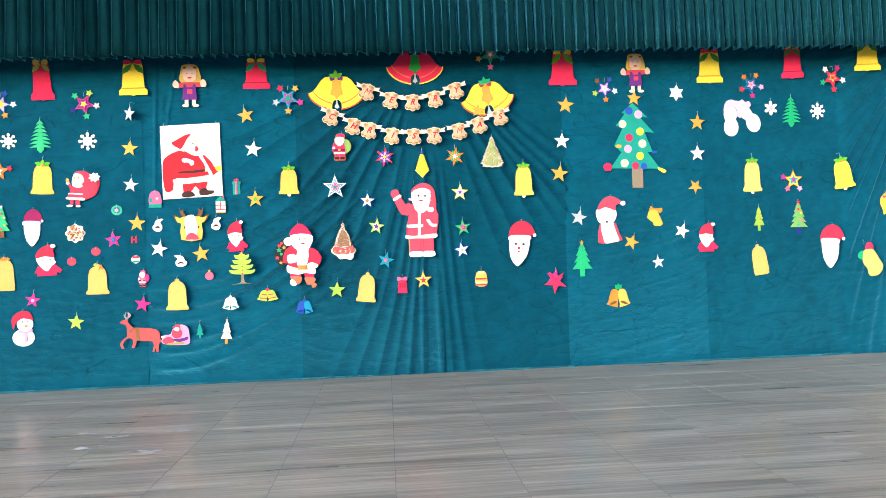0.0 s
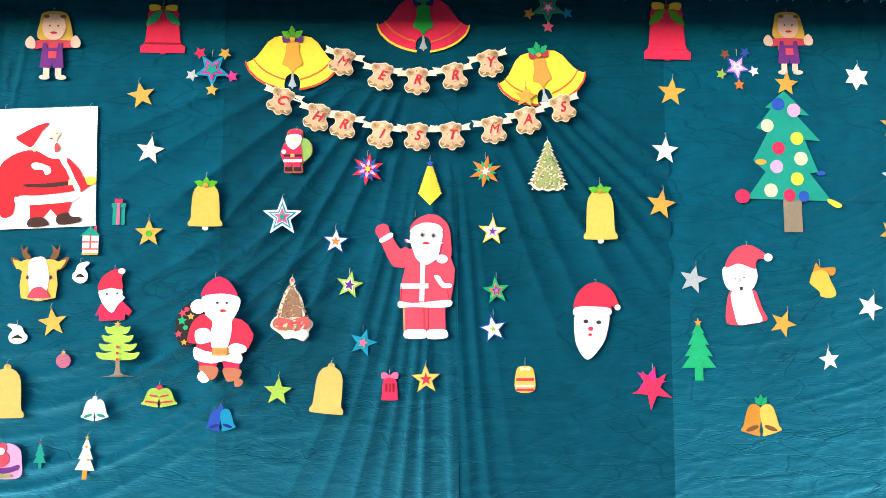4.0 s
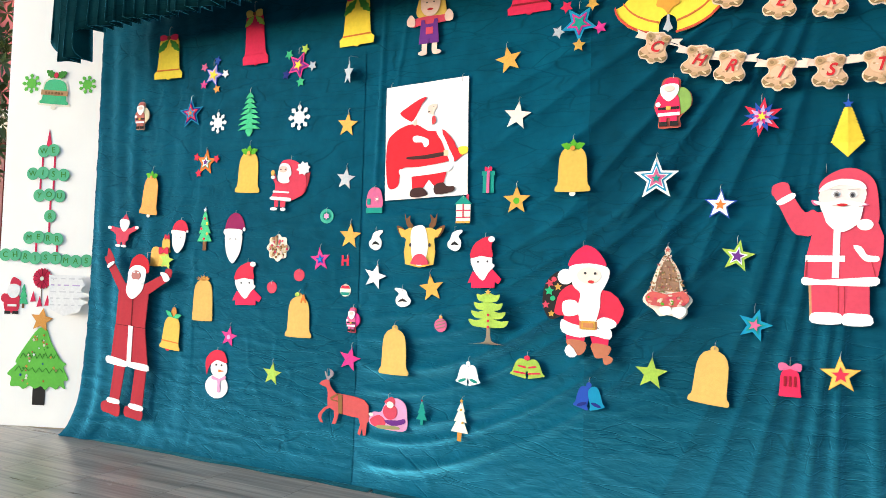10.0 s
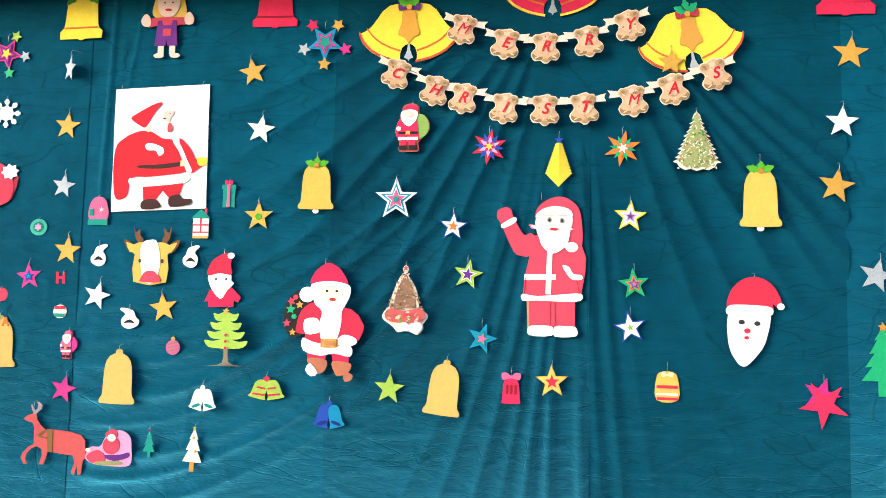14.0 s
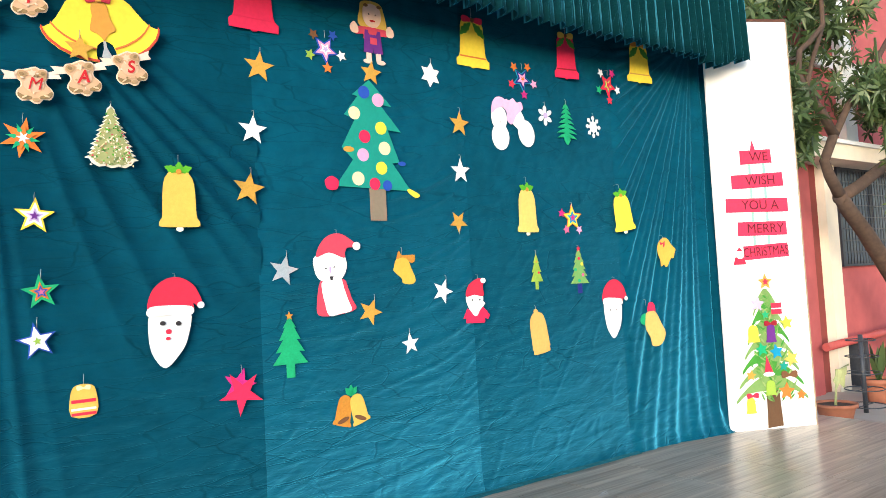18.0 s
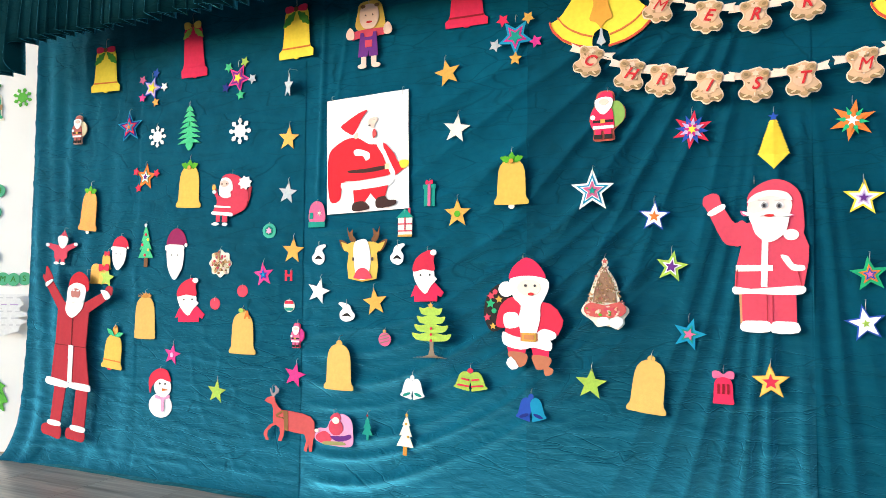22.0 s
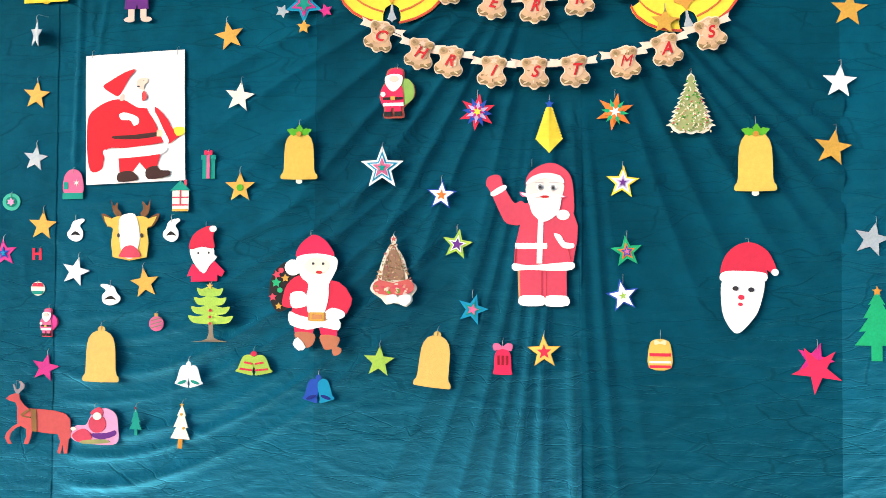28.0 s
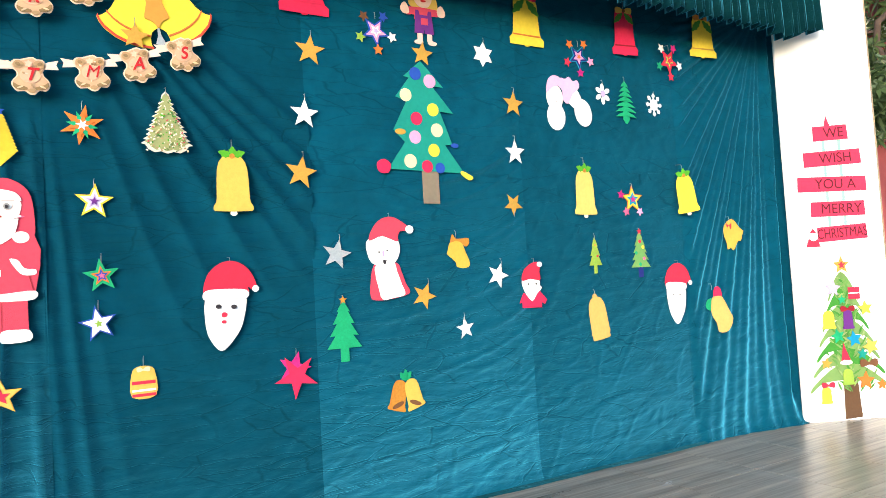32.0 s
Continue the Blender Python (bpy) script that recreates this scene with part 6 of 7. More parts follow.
def swirl(x, z, w, h, flip=False):
    g = sheet(23, 33, -w if flip else w, h)
    figure("capped_head_cutout", "tiny white felt capped face with a dark moustache", hang(x, z, w, h), (
        (WHITE, 0, [g(smooth([(4, 14), (8, 4), (20, 0), (23, 3), (17, 10), (21, 18), (20, 28), (12, 33), (2, 28), (0, 20)]))]),
        (BLACK, 1, [g(smooth([(5, 24), (11, 18), (18, 24), (11, 23)], 3))]),
    ), (0.0, h / 2))


swirl(-2.64, 1.58, 0.10, 0.13)
swirl(-2.08, 1.58, 0.10, 0.13)
swirl(-2.43, 1.22, 0.12, 0.12, True)


def doll(x, z, w, h):
    g = sheet(90, 118, w, h)
    figure("doll_cutout", "felt doll cut-out with yellow hair and purple dungarees", hang(x, z, w, h, 0, 0), (
        (GOLDBELL, 0, [g(smooth([(22, 20), (26, 4), (46, 0), (66, 4), (74, 22), (78, 52), (64, 54), (44, 56), (24, 50), (18, 40)]))]),
        (PINKRED, 1, [g(smooth([(10, 54), (30, 50), (60, 50), (82, 52), (80, 62), (62, 64), (60, 74), (30, 74), (28, 64), (12, 66)], 3))]),
        (PEACH, 2, [g(smooth([(30, 12), (46, 6), (62, 12), (66, 32), (56, 48), (38, 48), (28, 34)])), g(smooth([(0, 54), (8, 44), (16, 52), (16, 64), (4, 64)], 3)), g(smooth([(92, 52), (84, 42), (76, 50), (78, 62), (90, 62)], 3)), g(rect(32, 94, 42, 112)), g(rect(52, 94, 62, 112)), g(oval(34, 114, 9, 4)), g(oval(62, 114, 9, 4))]),
        (PURPLE, 3, [g([(30, 56), (36, 56), (38, 64), (54, 64), (56, 56), (62, 56), (66, 98), (48, 98), (47, 88), (45, 98), (26, 98)])]),
        (PINKRED, 4, [g(rect(40, 70, 54, 82))]), (INK, 3, [g(oval(40, 26, 1.4, 1.4, 8)), g(oval(54, 26, 1.4, 1.4, 8))]), (RED_INK, 3, [g(oval(47, 38, 6, 2, 10))]), (KRAFT_DARK, 3, [g(oval(34, 10, 5, 3, 8)), g(oval(62, 10, 5, 3, 8))]),
    ), (0.0, h / 2))


doll(-2.30, 2.96, 0.32, 0.43)
doll(2.25, 3.03, 0.31, 0.41)

# ---- letter banners ----
CARD_EDGE = smooth([(-0.05, 0.47), (0.12, 0.50), (0.22, 0.44), (0.36, 0.43), (0.44, 0.33), (0.42, 0.20), (0.34, 0.10), (0.36, -0.02), (0.44, -0.10), (0.50, -0.22), (0.46, -0.34), (0.36, -0.42), (0.20, -0.40), (0.08, -0.50), (-0.06, -0.50), (-0.18, -0.41), (-0.36, -0.42), (-0.46, -0.33), (-0.50, -0.20),
                    (-0.44, -0.10), (-0.35, -0.02), (-0.34, 0.10), (-0.43, 0.20), (-0.46, 0.33), (-0.36, 0.43), (-0.22, 0.43)], 2)


def banner(word, spots, label):
    spots = [(x * 0.988, 1.4 + (z - 1.4) * 0.988) for x, z in spots]
    first = spots[0]
    bx, bz = first
    front = CURTAIN_Y - 0.075
    b = thing("letter_banner", label, "banner", pose(bx, front, bz), "letter banners")
    for k, (ch, (x, z)) in enumerate(zip(word, spots)):
        nxt = spots[min(k + 1, len(spots) - 1)]
        prv = spots[max(k - 1, 0)]
        tilt = math.degrees(math.atan2(-(nxt[1] - prv[1]), nxt[0] - prv[0])) * 0.8 + random.uniform(-3, 3)
        w, h = 0.158, 0.176
        card = layer(b, "card", [(px * w, pz * h) for px, pz in CARD_EDGE], felt(0.70, 0.55, 0.42))
        card.matrix_basis = pose(x - bx, -0.004 * (k % 2), z - bz, 0, tilt, random.uniform(-4, 4))
        tan, sepia, dun = felt(0.56, 0.36, 0.22), felt(0.26, 0.17, 0.08), felt(0.42, 0.27, 0.14)
        layer(card, "printed_bell", [(px * w * 0.90, pz * h * 0.91) for px, pz in CARD_EDGE], tan, 1)
        for sx in (-1, 1):
            layer(card, "printed_ribbon", [smooth([(sx * 0.018, 0.052), (sx * 0.036, 0.070), (sx * 0.058, 0.064), (sx * 0.060, 0.040), (sx * 0.042, 0.032)], 3)], dun, 2)
            layer(card, "printed_ribbon", oval(sx * 0.044, 0.052, 0.011, 0.008, 8, sx * 0.5), sepia, 3)
            layer(card, "printed_rim", smooth([(sx * 0.070, -0.034), (sx * 0.052, -0.046), (sx * 0.018, -0.056), (sx * 0.020, -0.068), (sx * 0.056, -0.066), (sx * 0.072, -0.050)], 3), sepia, 2)
            layer(card, "printed_shine", oval(sx * 0.046, -0.056, 0.014, 0.004, 8, -sx * 0.4), felt(0.62, 0.48, 0.30), 3)
            layer(card, "tail", [(sx * 0.052, 0.058), (sx * 0.124, 0.074), (sx * 0.112, 0.052), (sx * 0.121, 0.030), (sx * 0.056, 0.030)], felt(0.74, 0.60, 0.50), 0)
        layer(card, "printed_flower", star(0.019, 0.6, 6, 0, 0, 0.054), felt(0.70, 0.50, 0.36), 2)
        layer(card, "printed_face", oval(0, 0.0, 0.043, 0.036, 16), felt(0.66, 0.42, 0.28), 2)
        for q in range(9):
            aa, rr = random.uniform(0, math.tau), random.uniform(0.3, 1.0)
            layer(card, "printed_leaf", oval(0.056 * rr * math.cos(aa), 0.060 * rr * math.sin(aa), random.uniform(0.004, 0.009), random.uniform(0.003, 0.005), 6, aa), random.choice((sepia, dun, felt(0.66, 0.42, 0.28), felt(0.70, 0.55, 0.42))), 3)
        layer(card, "printed_knob", oval(0, -0.072, 0.016, 0.010, 10), dun, 2)
        text(card, ch, 0.084, RED_INK, 0, 0.002, -4 * STEP - 0.001, "letter", 4, 0.92, 0.002, 0.32)
    bm = bmesh.new()
    pts = [(x - bx, 0.002, z - bz + 0.055) for x, z in spots]
    pts = [(pts[0][0] - 0.12, 0.085, pts[0][2] + 0.05), *pts, (pts[-1][0] + 0.12, 0.085, pts[-1][2] + 0.06)]
    tube(bm, pts, 0.0018, 5)
    part("string", bm, INK, b, "thin dark string")


random.seed(21)
banner("MERRY", ((-0.55, 2.88), (-0.31, 2.79), (-0.09, 2.765), (0.14, 2.795), (0.36, 2.88)), "printed kraft paper letter cards strung under the bells")
banner("CHRISTMAS", ((-0.92, 2.63), (-0.70, 2.53), (-0.54, 2.485), (-0.31, 2.425), (-0.09, 2.415), (0.12, 2.42), (0.38, 2.46), (0.59, 2.52), (0.81, 2.60)), "lower string of printed kraft paper letter cards")
es = thing("star_cutout", "gold foam star over the yellow twin bell", "star", pose(0.575, CURTAIN_Y - 0.075, 2.655), "plain stars")
layer(es, "star", star(0.07, 0.45, 5, 4), GOLD)
hook(es, 0.06)


# ---- left display board: discs with letters, tree, bell ----
def on_left(u, z, rot=0.0):
    return LEFT_BOARD @ pose(u, -0.0015, z, 0, rot, 0)


def on_right(u, z, rot=0.0):
    return RIGHT_BOARD @ pose(u, -0.0015, z, 0, rot, 0)


MINT, GRASS = felt(0.11, 0.45, 0.24), felt(0.13, 0.47, 0.06)
snowflake(0, 0, 0.085, GRASS, "green", on_left(0.21, 2.915))
snowflake(0, 0, 0.080, GRASS, "green", on_left(0.72, 2.905, 15))
gb = thing("bell_cutout", "green felt bell with leaves and gold band on the board", "bell", on_left(0.43, 2.845, 4))
layer(gb, "bell", [(px * 1.35, pz) for px, pz in bell_outline(0.22, 0.25)], IVORY)
layer(gb, "clapper", oval(0, -0.14, 0.025, 0.018, 10), IVORY)
layer(gb, "arch", [(px * 1.38, pz - 0.002) for px, pz in bell_outline(0.19, 0.215)], GREEN, 1)
layer(gb, "band", rect(-0.122, -0.035, 0.122, 0.008), KRAFT, 2, "gold band with unreadable marks")
for k in range(6):
    layer(gb, "writing_bar", rect(-0.085 + 0.029 * k, -0.025, -0.068 + 0.029 * k, -0.006), KRAFT_DARK, 3)
for ang in (150, 30):
    layer(gb, "leaf", leaf_outline(0, 0.12, 0.11, 0.035, ang), GREEN_DARK, 2)
layer(gb, "berry", oval(0, 0.14, 0.02, 0.025, 10), RED, 3)

wish = thing("word_garland", "green paper discs spelling a festive wish on red ribbons", "garland", on_left(0, 0))
layer(wish, "ribbon_tip", [(0.375, 2.36), (0.43, 2.36), (0.40, 2.52)], CRIMSON)
for u0, z0, z1 in ((0.35, 2.10, 2.33), (0.46, 2.10, 2.33), (0.34, 1.94, 2.12), (0.46, 1.94, 2.12), (0.44, 1.60, 1.94), (0.33, 1.41, 1.59), (0.52, 1.41, 1.59)):
    layer(wish, "ribbon", rect(u0 - 0.008, z0, u0 + 0.008, z1), CRIMSON)
for word, uc, zc, step in (("WE", 0.405, 2.33, 0.090), ("WISH", 0.41, 2.135, 0.094), ("YOU", 0.43, 1.95, 0.092), ("&", 0.445, 1.775, 0.1), ("MERR", 0.395, 1.588, 0.086), ("CHRISTMAS", 0.425, 1.418, 0.092)):
    for k, ch in enumerate(word):
        u = uc + (k - (len(word) - 1) / 2) * step
        d = layer(wish, "paper_disc", oval(0, 0, 0.054, 0.054, 20), MINT)
        d.matrix_basis = pose(u, -0.004 - 0.0035 * (k % 2), zc + 0.008 * math.sin(k * 1.7) - (0.02 * (k - 4) / 4 if len(word) == 9 else 0), 0, random.uniform(-8, 8), 0)
        text(d, ch, 0.068, GREEN_DARK, 0, 0, -STEP - 0.001, "letter", 0, 1.0, 0.0005)

rosette = thing("paper_rosette", "red folded paper rosette with a white button", "rosette", on_left(0.41, 1.245))
fan = [((0.088 if k % 2 else 0.075) * math.cos(math.tau * k / 40), (0.088 if k % 2 else 0.075) * math.sin(math.tau * k / 40)) for k in range(40)]
layer(rosette, "fan", fan, CRIMSON, 0, th=0.012)
for k in range(20):
    a = math.tau * k / 20
    layer(rosette, "fold", [(0.02 * math.cos(a), 0.02 * math.sin(a)), (0.08 * math.cos(a - 0.05), 0.08 * math.sin(a - 0.05)), (0.08 * math.cos(a + 0.05), 0.08 * math.sin(a + 0.05))], DEEP_RED if k % 2 else RED, 4)
layer(rosette, "button", oval(0, 0, 0.018, 0.018, 12), IVORY, 5)
layer(rosette, "stem", rect(-0.012, -0.20, -0.006, -0.06), TAUPE)
for k, (u, z) in enumerate(((-0.08, -0.16), (-0.02, -0.20), (0.05, -0.19))):
    layer(rosette, "paper_cone", [(u - 0.025, z - 0.04), (u + 0.025, z - 0.035), (u, z + 0.05)], CRIMSON, 1)
random.seed(9)
note = thing("cut_out_message", "white paper message with ragged ends and faint handwriting", "paper note", LEFT_BOARD @ pose(0.645, -0.06, 1.16, 0, 0, 0))
edge = [(-0.14, 0.12)]
for k in range(6):
    edge += [(0.20 + random.uniform(-0.05, 0.09), 0.12 - 0.055 * k), (0.16 + random.uniform(-0.04, 0.04), 0.095 - 0.055 * k)]
edge += [(0.0, -0.22), (-0.13, -0.16)]
layer(note, "paper", edge, WHITE)
for u, z in ((-0.1, 0.08), (-0.1, -0.1), (0.0, 0.0)):
    part("pin", tube(bmesh.new(), [(u, -0.006, z), (u, 0.065, z)], 0.003, 6), WIRE, note)
for k in range(5):
    u = -0.12
    while u < 0.14:
        w = random.uniform(0.02, 0.07)
        layer(note, "writing_bar", rect(u, 0.085 - 0.055 * k, min(u + w, 0.17), 0.096 - 0.055 * k), LILAC if k == 1 else felt(0.62, 0.62, 0.64), 1, th=0.0006)
        u += w + 0.03
g = sheet(30, 50, 0.20, 0.32)
figure("small_figure", "small red felt winter figure pinned on the board", on_left(0.135, 1.09), (
    (RED, 0, [g(smooth([(8, 22), (22, 20), (26, 34), (22, 46), (8, 46), (4, 34)])), g(smooth([(12, 10), (16, 0), (26, 6), (24, 14)], 3)), g(oval(5, 28, 5, 6, 12))]),
    (WHITE, 1, [g(smooth([(10, 12), (18, 9), (26, 13), (24, 24), (16, 28), (9, 22)])), g(rect(10, 36, 22, 39))]), (BLACK, 1, [g(rect(6, 45, 14, 49)), g(rect(17, 45, 25, 49))]),
))
mf = thing("fir_cutout", "tiny green felt fir pinned on the board", "tree cut-out", on_left(0.24, 1.11))
layer(mf, "tree", fir_outline(0.09, 0.17, 3), GREEN)
layer(mf, "trunk", rect(-0.01, -0.12, 0.01, -0.08), BROWN)
bt = thing("board_fir", "bright green paper fir with star stickers and a black trunk", "tree cut-out", on_left(0.42, 0.55) @ Matrix.Diagonal((0.80, 1, 0.80, 1)))
layer(bt, "trunk", rect(-0.065, -0.46, 0.075, -0.24), BLACK, 0, "trunk of black crumpled paper")
layer(bt, "tree", smooth([(-0.03, 0.34), (0.06, 0.34), (0.12, 0.20), (0.24, 0.02), (0.30, -0.02), (0.27, -0.06), (0.33, -0.18), (0.28, -0.20), (0.30, -0.28), (0.24, -0.25), (0.20, -0.29), (0.13, -0.26), (0.08, -0.30), (0.03, -0.26), (-0.04, -0.29), (-0.10, -0.26), (-0.17, -0.30), (-0.22, -0.27), (-0.32, -0.27), (-0.31, -0.18), (-0.36, -0.14), (-0.26, -0.04), (-0.27, 0.0), (-0.14, 0.20)], 3), GRASS, 1)
layer(bt, "star", star(0.13, 0.48, 5, 8, 0.0, 0.43), AMBER, 2)
for k in range(34):
    zz = random.uniform(-0.24, 0.28)
    half = 0.05 + 0.22 * (0.3 - zz) / 0.55
    layer(bt, "sticker", star(random.uniform(0.010, 0.02), 0.5, 5, random.uniform(0, 72), random.uniform(-half, half), zz), random.choice((RED, GOLD, BLUE, IVORY, KRAFT, ORANGE, GREEN_DARK, WHITE)), 2)
for zz, half in ((0.05, 0.22), (-0.10, 0.27)):
    pts = [(-half + 2 * half * k / 14, zz + (0.035 if k % 2 else -0.02) + random.uniform(-0.01, 0.01)) for k in range(15)]
    layer(bt, "drawn_line", pts + [(px, pz + 0.007) for px, pz in pts[::-1]], GREEN_DARK, 2)

# ---- right display board ----
CARD_RED = felt(0.66, 0.035, 0.085)
sign = thing("word_sign", "red paper strips lettered with a festive wish on green tape", "sign", on_right(0, 0))
layer(sign, "tip", [(0.38, 2.47), (0.43, 2.47), (0.40, 2.56)], CARD_RED)
for k in range(4):
    for u in (0.36, 0.50):
        layer(sign, "tape", rect(u - 0.012, 1.58 + 0.21 * k, u + 0.012, 1.76 + 0.21 * k), felt(0.25, 0.55, 0.40))
for word, u0, u1, zc in (("WE", 0.27, 0.58, 2.41), ("WISH", 0.17, 0.68, 2.195), ("YOU A", 0.10, 0.71, 1.975), ("MERRY", 0.20, 0.68, 1.765), ("CHRISTMAS", 0.24, 0.68, 1.56)):
    s = layer(sign, "strip", [(u0 - (u0 + u1) / 2, -0.064), (u1 - (u0 + u1) / 2, -0.06), (u1 - (u0 + u1) / 2 - 0.004, 0.064), (u0 - (u0 + u1) / 2 + 0.004, 0.06)], CARD_RED, 1)
    s.matrix_basis = pose((u0 + u1) / 2, 0, zc, 0, random.uniform(-2, 2), 0)
    text(s, word, 0.118, felt(0.10, 0.012, 0.02), 0.03 if len(word) < 9 else 0.0, -0.002, -2 * STEP - 0.001, "lettering", 0, 0.72 if len(word) == 9 else 1.0, 0.0)
g = sheet(30, 40, 0.13, 0.17)
figure("small_figure", "tiny red capped felt figure on the board", on_right(0.20, 1.52), (
    (RED, 0, [g([(6, 20), (24, 20), (30, 38), (0, 38)])]), (WHITE, 1, [g(oval(16, 14, 9, 10)), g(rect(0, 36, 30, 40))]), (RED, 2, [g([(8, 8), (22, 8), (15, 0)])])))
rt = thing("board_fir", "fringed green paper fir hung with felt stars and bells", "tree cut-out", on_right(0.415, 0.72))
layer(rt, "trunk", [(-0.06, -0.71), (0.09, -0.70), (0.07, -0.36), (-0.05, -0.36)], felt(0.11, 0.058, 0.03), 0, "brown paper trunk")
FRINGE = felt(0.17, 0.29, 0.09)
for k in range(7):
    zz, half = 0.42 - 0.125 * k, 0.12 + 0.034 * k
    for sx in (-1, 1):
        layer(rt, "branch", smooth([(0, zz + 0.09), (sx * half * 0.5, zz + 0.03), (sx * half, zz - 0.10), (sx * half * 1.05, zz - 0.15), (sx * half * 0.7, zz - 0.07), (0, zz - 0.04)], 3), FRINGE if (k + sx) % 3 else GREEN_DARK, 1 + (6 - k) % 3)
random.seed(31)
for k in range(130):
    zz = random.uniform(-0.44, 0.48)
    half = 0.06 + 0.23 * (0.5 - zz) / 0.95
    u = random.uniform(-half, half)
    ln = random.uniform(0.05, 0.10)
    a = -0.9 * (1 if u > 0 else -1) + random.uniform(-0.5, 0.5)
    layer(rt, "fringe", leaf_outline(u, zz, ln, 0.009, -90 - math.degrees(a) * -0.8), random.choice((FRINGE, GREEN_DARK, felt(0.08, 0.24, 0.04), felt(0.13, 0.30, 0.07), felt(0.26, 0.36, 0.13))), 4 + k % 2)
layer(rt, "star", star(0.075, 0.45, 5, 0, 0.0, 0.57), GOLD, 6)
layer(rt, "inner_star", star(0.035, 0.45, 5, 0, 0.0, 0.57), RED, 7)
for u, z, r, m in ((-0.09, 0.38, 0.07, LILAC), (0.18, 0.20, 0.065, YELLOW), (-0.08, -0.02, 0.065, GREEN), (0.06, -0.05, 0.07, SKYBLUE), (0.20, -0.12, 0.075, GOLDBELL), (0.13, -0.40, 0.08, ORANGE), (0.27, -0.44, 0.05, ORANGE), (-0.20, -0.24, 0.05, GOLD), (-0.02, 0.28, 0.04, GREEN), (0.12, -0.18, 0.05, TEAL)):
    layer(rt, "felt_star", star(r, 0.48, 5, random.uniform(-20, 20), u, z), m, 6)
layer(rt, "felt_bell", [(px - 0.15, pz + 0.12) for px, pz in bell_outline(0.12, 0.15)], YELLOW, 6)
layer(rt, "felt_bell", [(px + 0.02, pz + 0.12) for px, pz in bell_outline(0.10, 0.17)], PURPLE, 6)
layer(rt, "bow", bow_outline(0.02, 0.20, 0.12, 0.06), DEEP_RED, 7)
layer(rt, "felt_bell", [(px - 0.02, pz - 0.36) for px, pz in bell_outline(0.11, 0.13)], LIME, 6)
layer(rt, "felt_gift", rect(0.04, 0.28, 0.14, 0.38), RED, 6)
layer(rt, "ribbon", rect(0.04, 0.325, 0.14, 0.335), WHITE, 7)
layer(rt, "felt_cap", [(-0.07, -0.24), (0.02, -0.25), (-0.04, -0.08)], RED, 6)
layer(rt, "cap_trim", oval(-0.03, -0.24, 0.055, 0.02, 12), WHITE, 7)
layer(rt, "felt_bell", [(px - 0.22, pz - 0.50) for px, pz in bell_outline(0.10, 0.14)], YELLOW, 6)
layer(rt, "bow", bow_outline(-0.20, -0.42, 0.11, 0.06), RED, 7)
layer(rt, "felt_bow", bow_outline(0.17, -0.26, 0.15, 0.08), BROWN, 6)


# ---- buildings and trees beside the stage ----
TERRACOTTA = mat("terracotta", (0.36, 0.13, 0.07), 0.8, vary=0.25, scale=8, bump=0.2)
BARK = mat("bark", (0.075, 0.048, 0.034), 0.9, vary=0.35, scale=14, bump=0.6, bump_scale=40)
PIPE_RED = mat("red_pipe_paint", (0.42, 0.08, 0.07), 0.5, vary=0.15)
PIPE_BLUE = mat("blue_joint", (0.05, 0.08, 0.25), 0.5)
PALE_LEAF = mat("wilted_leaf", (0.34, 0.36, 0.16), 0.7, vary=0.2)


def leaf_mat(name, colour):
    m = mat(name, colour, 0.45, vary=0.25, scale=10, spec=0.4)
    n, l = m.node_tree.nodes, m.node_tree.links
    b = n["Principled BSDF"]
    tr, mx = n.new("ShaderNodeBsdfTranslucent"), n.new("ShaderNodeMixShader")
    tr.inputs[0].default_value = (colour[0] * 2.2, colour[1] * 2.0, colour[2], 1)
    mx.inputs[0].default_value = 0.25
    l.new(b.outputs[0], mx.inputs[1])
    l.new(tr.outputs[0], mx.inputs[2])
    l.new(mx.outputs[0], n["Material Output"].inputs[0])
    return m


LEAVES = [leaf_mat("leaf_dark", (0.035, 0.060, 0.020)), leaf_mat("leaf_mid", (0.065, 0.105, 0.036)), leaf_mat("leaf_pale", (0.13, 0.175, 0.075))]


def window_with_grille(name, parent_m, w, h, nv, nh, label):
    win = thing(name, label, "window", parent_m)
    win["kind"] = "structure"
    part("pane", block(-w / 2, w / 2, 0.02, 0.04, -h / 2, h / 2), GLASS_DARK, win)
    for sx in (-1, 1):
        part("window_frame", block(sx * w / 2 - 0.04, sx * w / 2 + 0.04, -0.03, 0.05, -h / 2 - 0.04, h / 2 + 0.04), IRON, win)
        part("window_frame", block(-w / 2 + 0.041, w / 2 - 0.041, -0.03, 0.05, sx * h / 2 - 0.04, sx * h / 2 + 0.04), IRON, win)
    part("window_frame", block(-0.03, 0.03, -0.028, 0.019, -h / 2 + 0.041, h / 2 - 0.041), IRON, win)
    for k in range(1, nv):
        u = -w / 2 + w * k / nv
        part("grille_bar", block(u - 0.007, u + 0.007, -0.045, -0.031, -h / 2, h / 2), IRON, win)
    for k in range(1, nh):
        z = -h / 2 + h * k / nh
        part("grille_bar", block(-w / 2, w / 2, -0.060, -0.046, z - 0.007, z + 0.007), IRON, win)
    return win


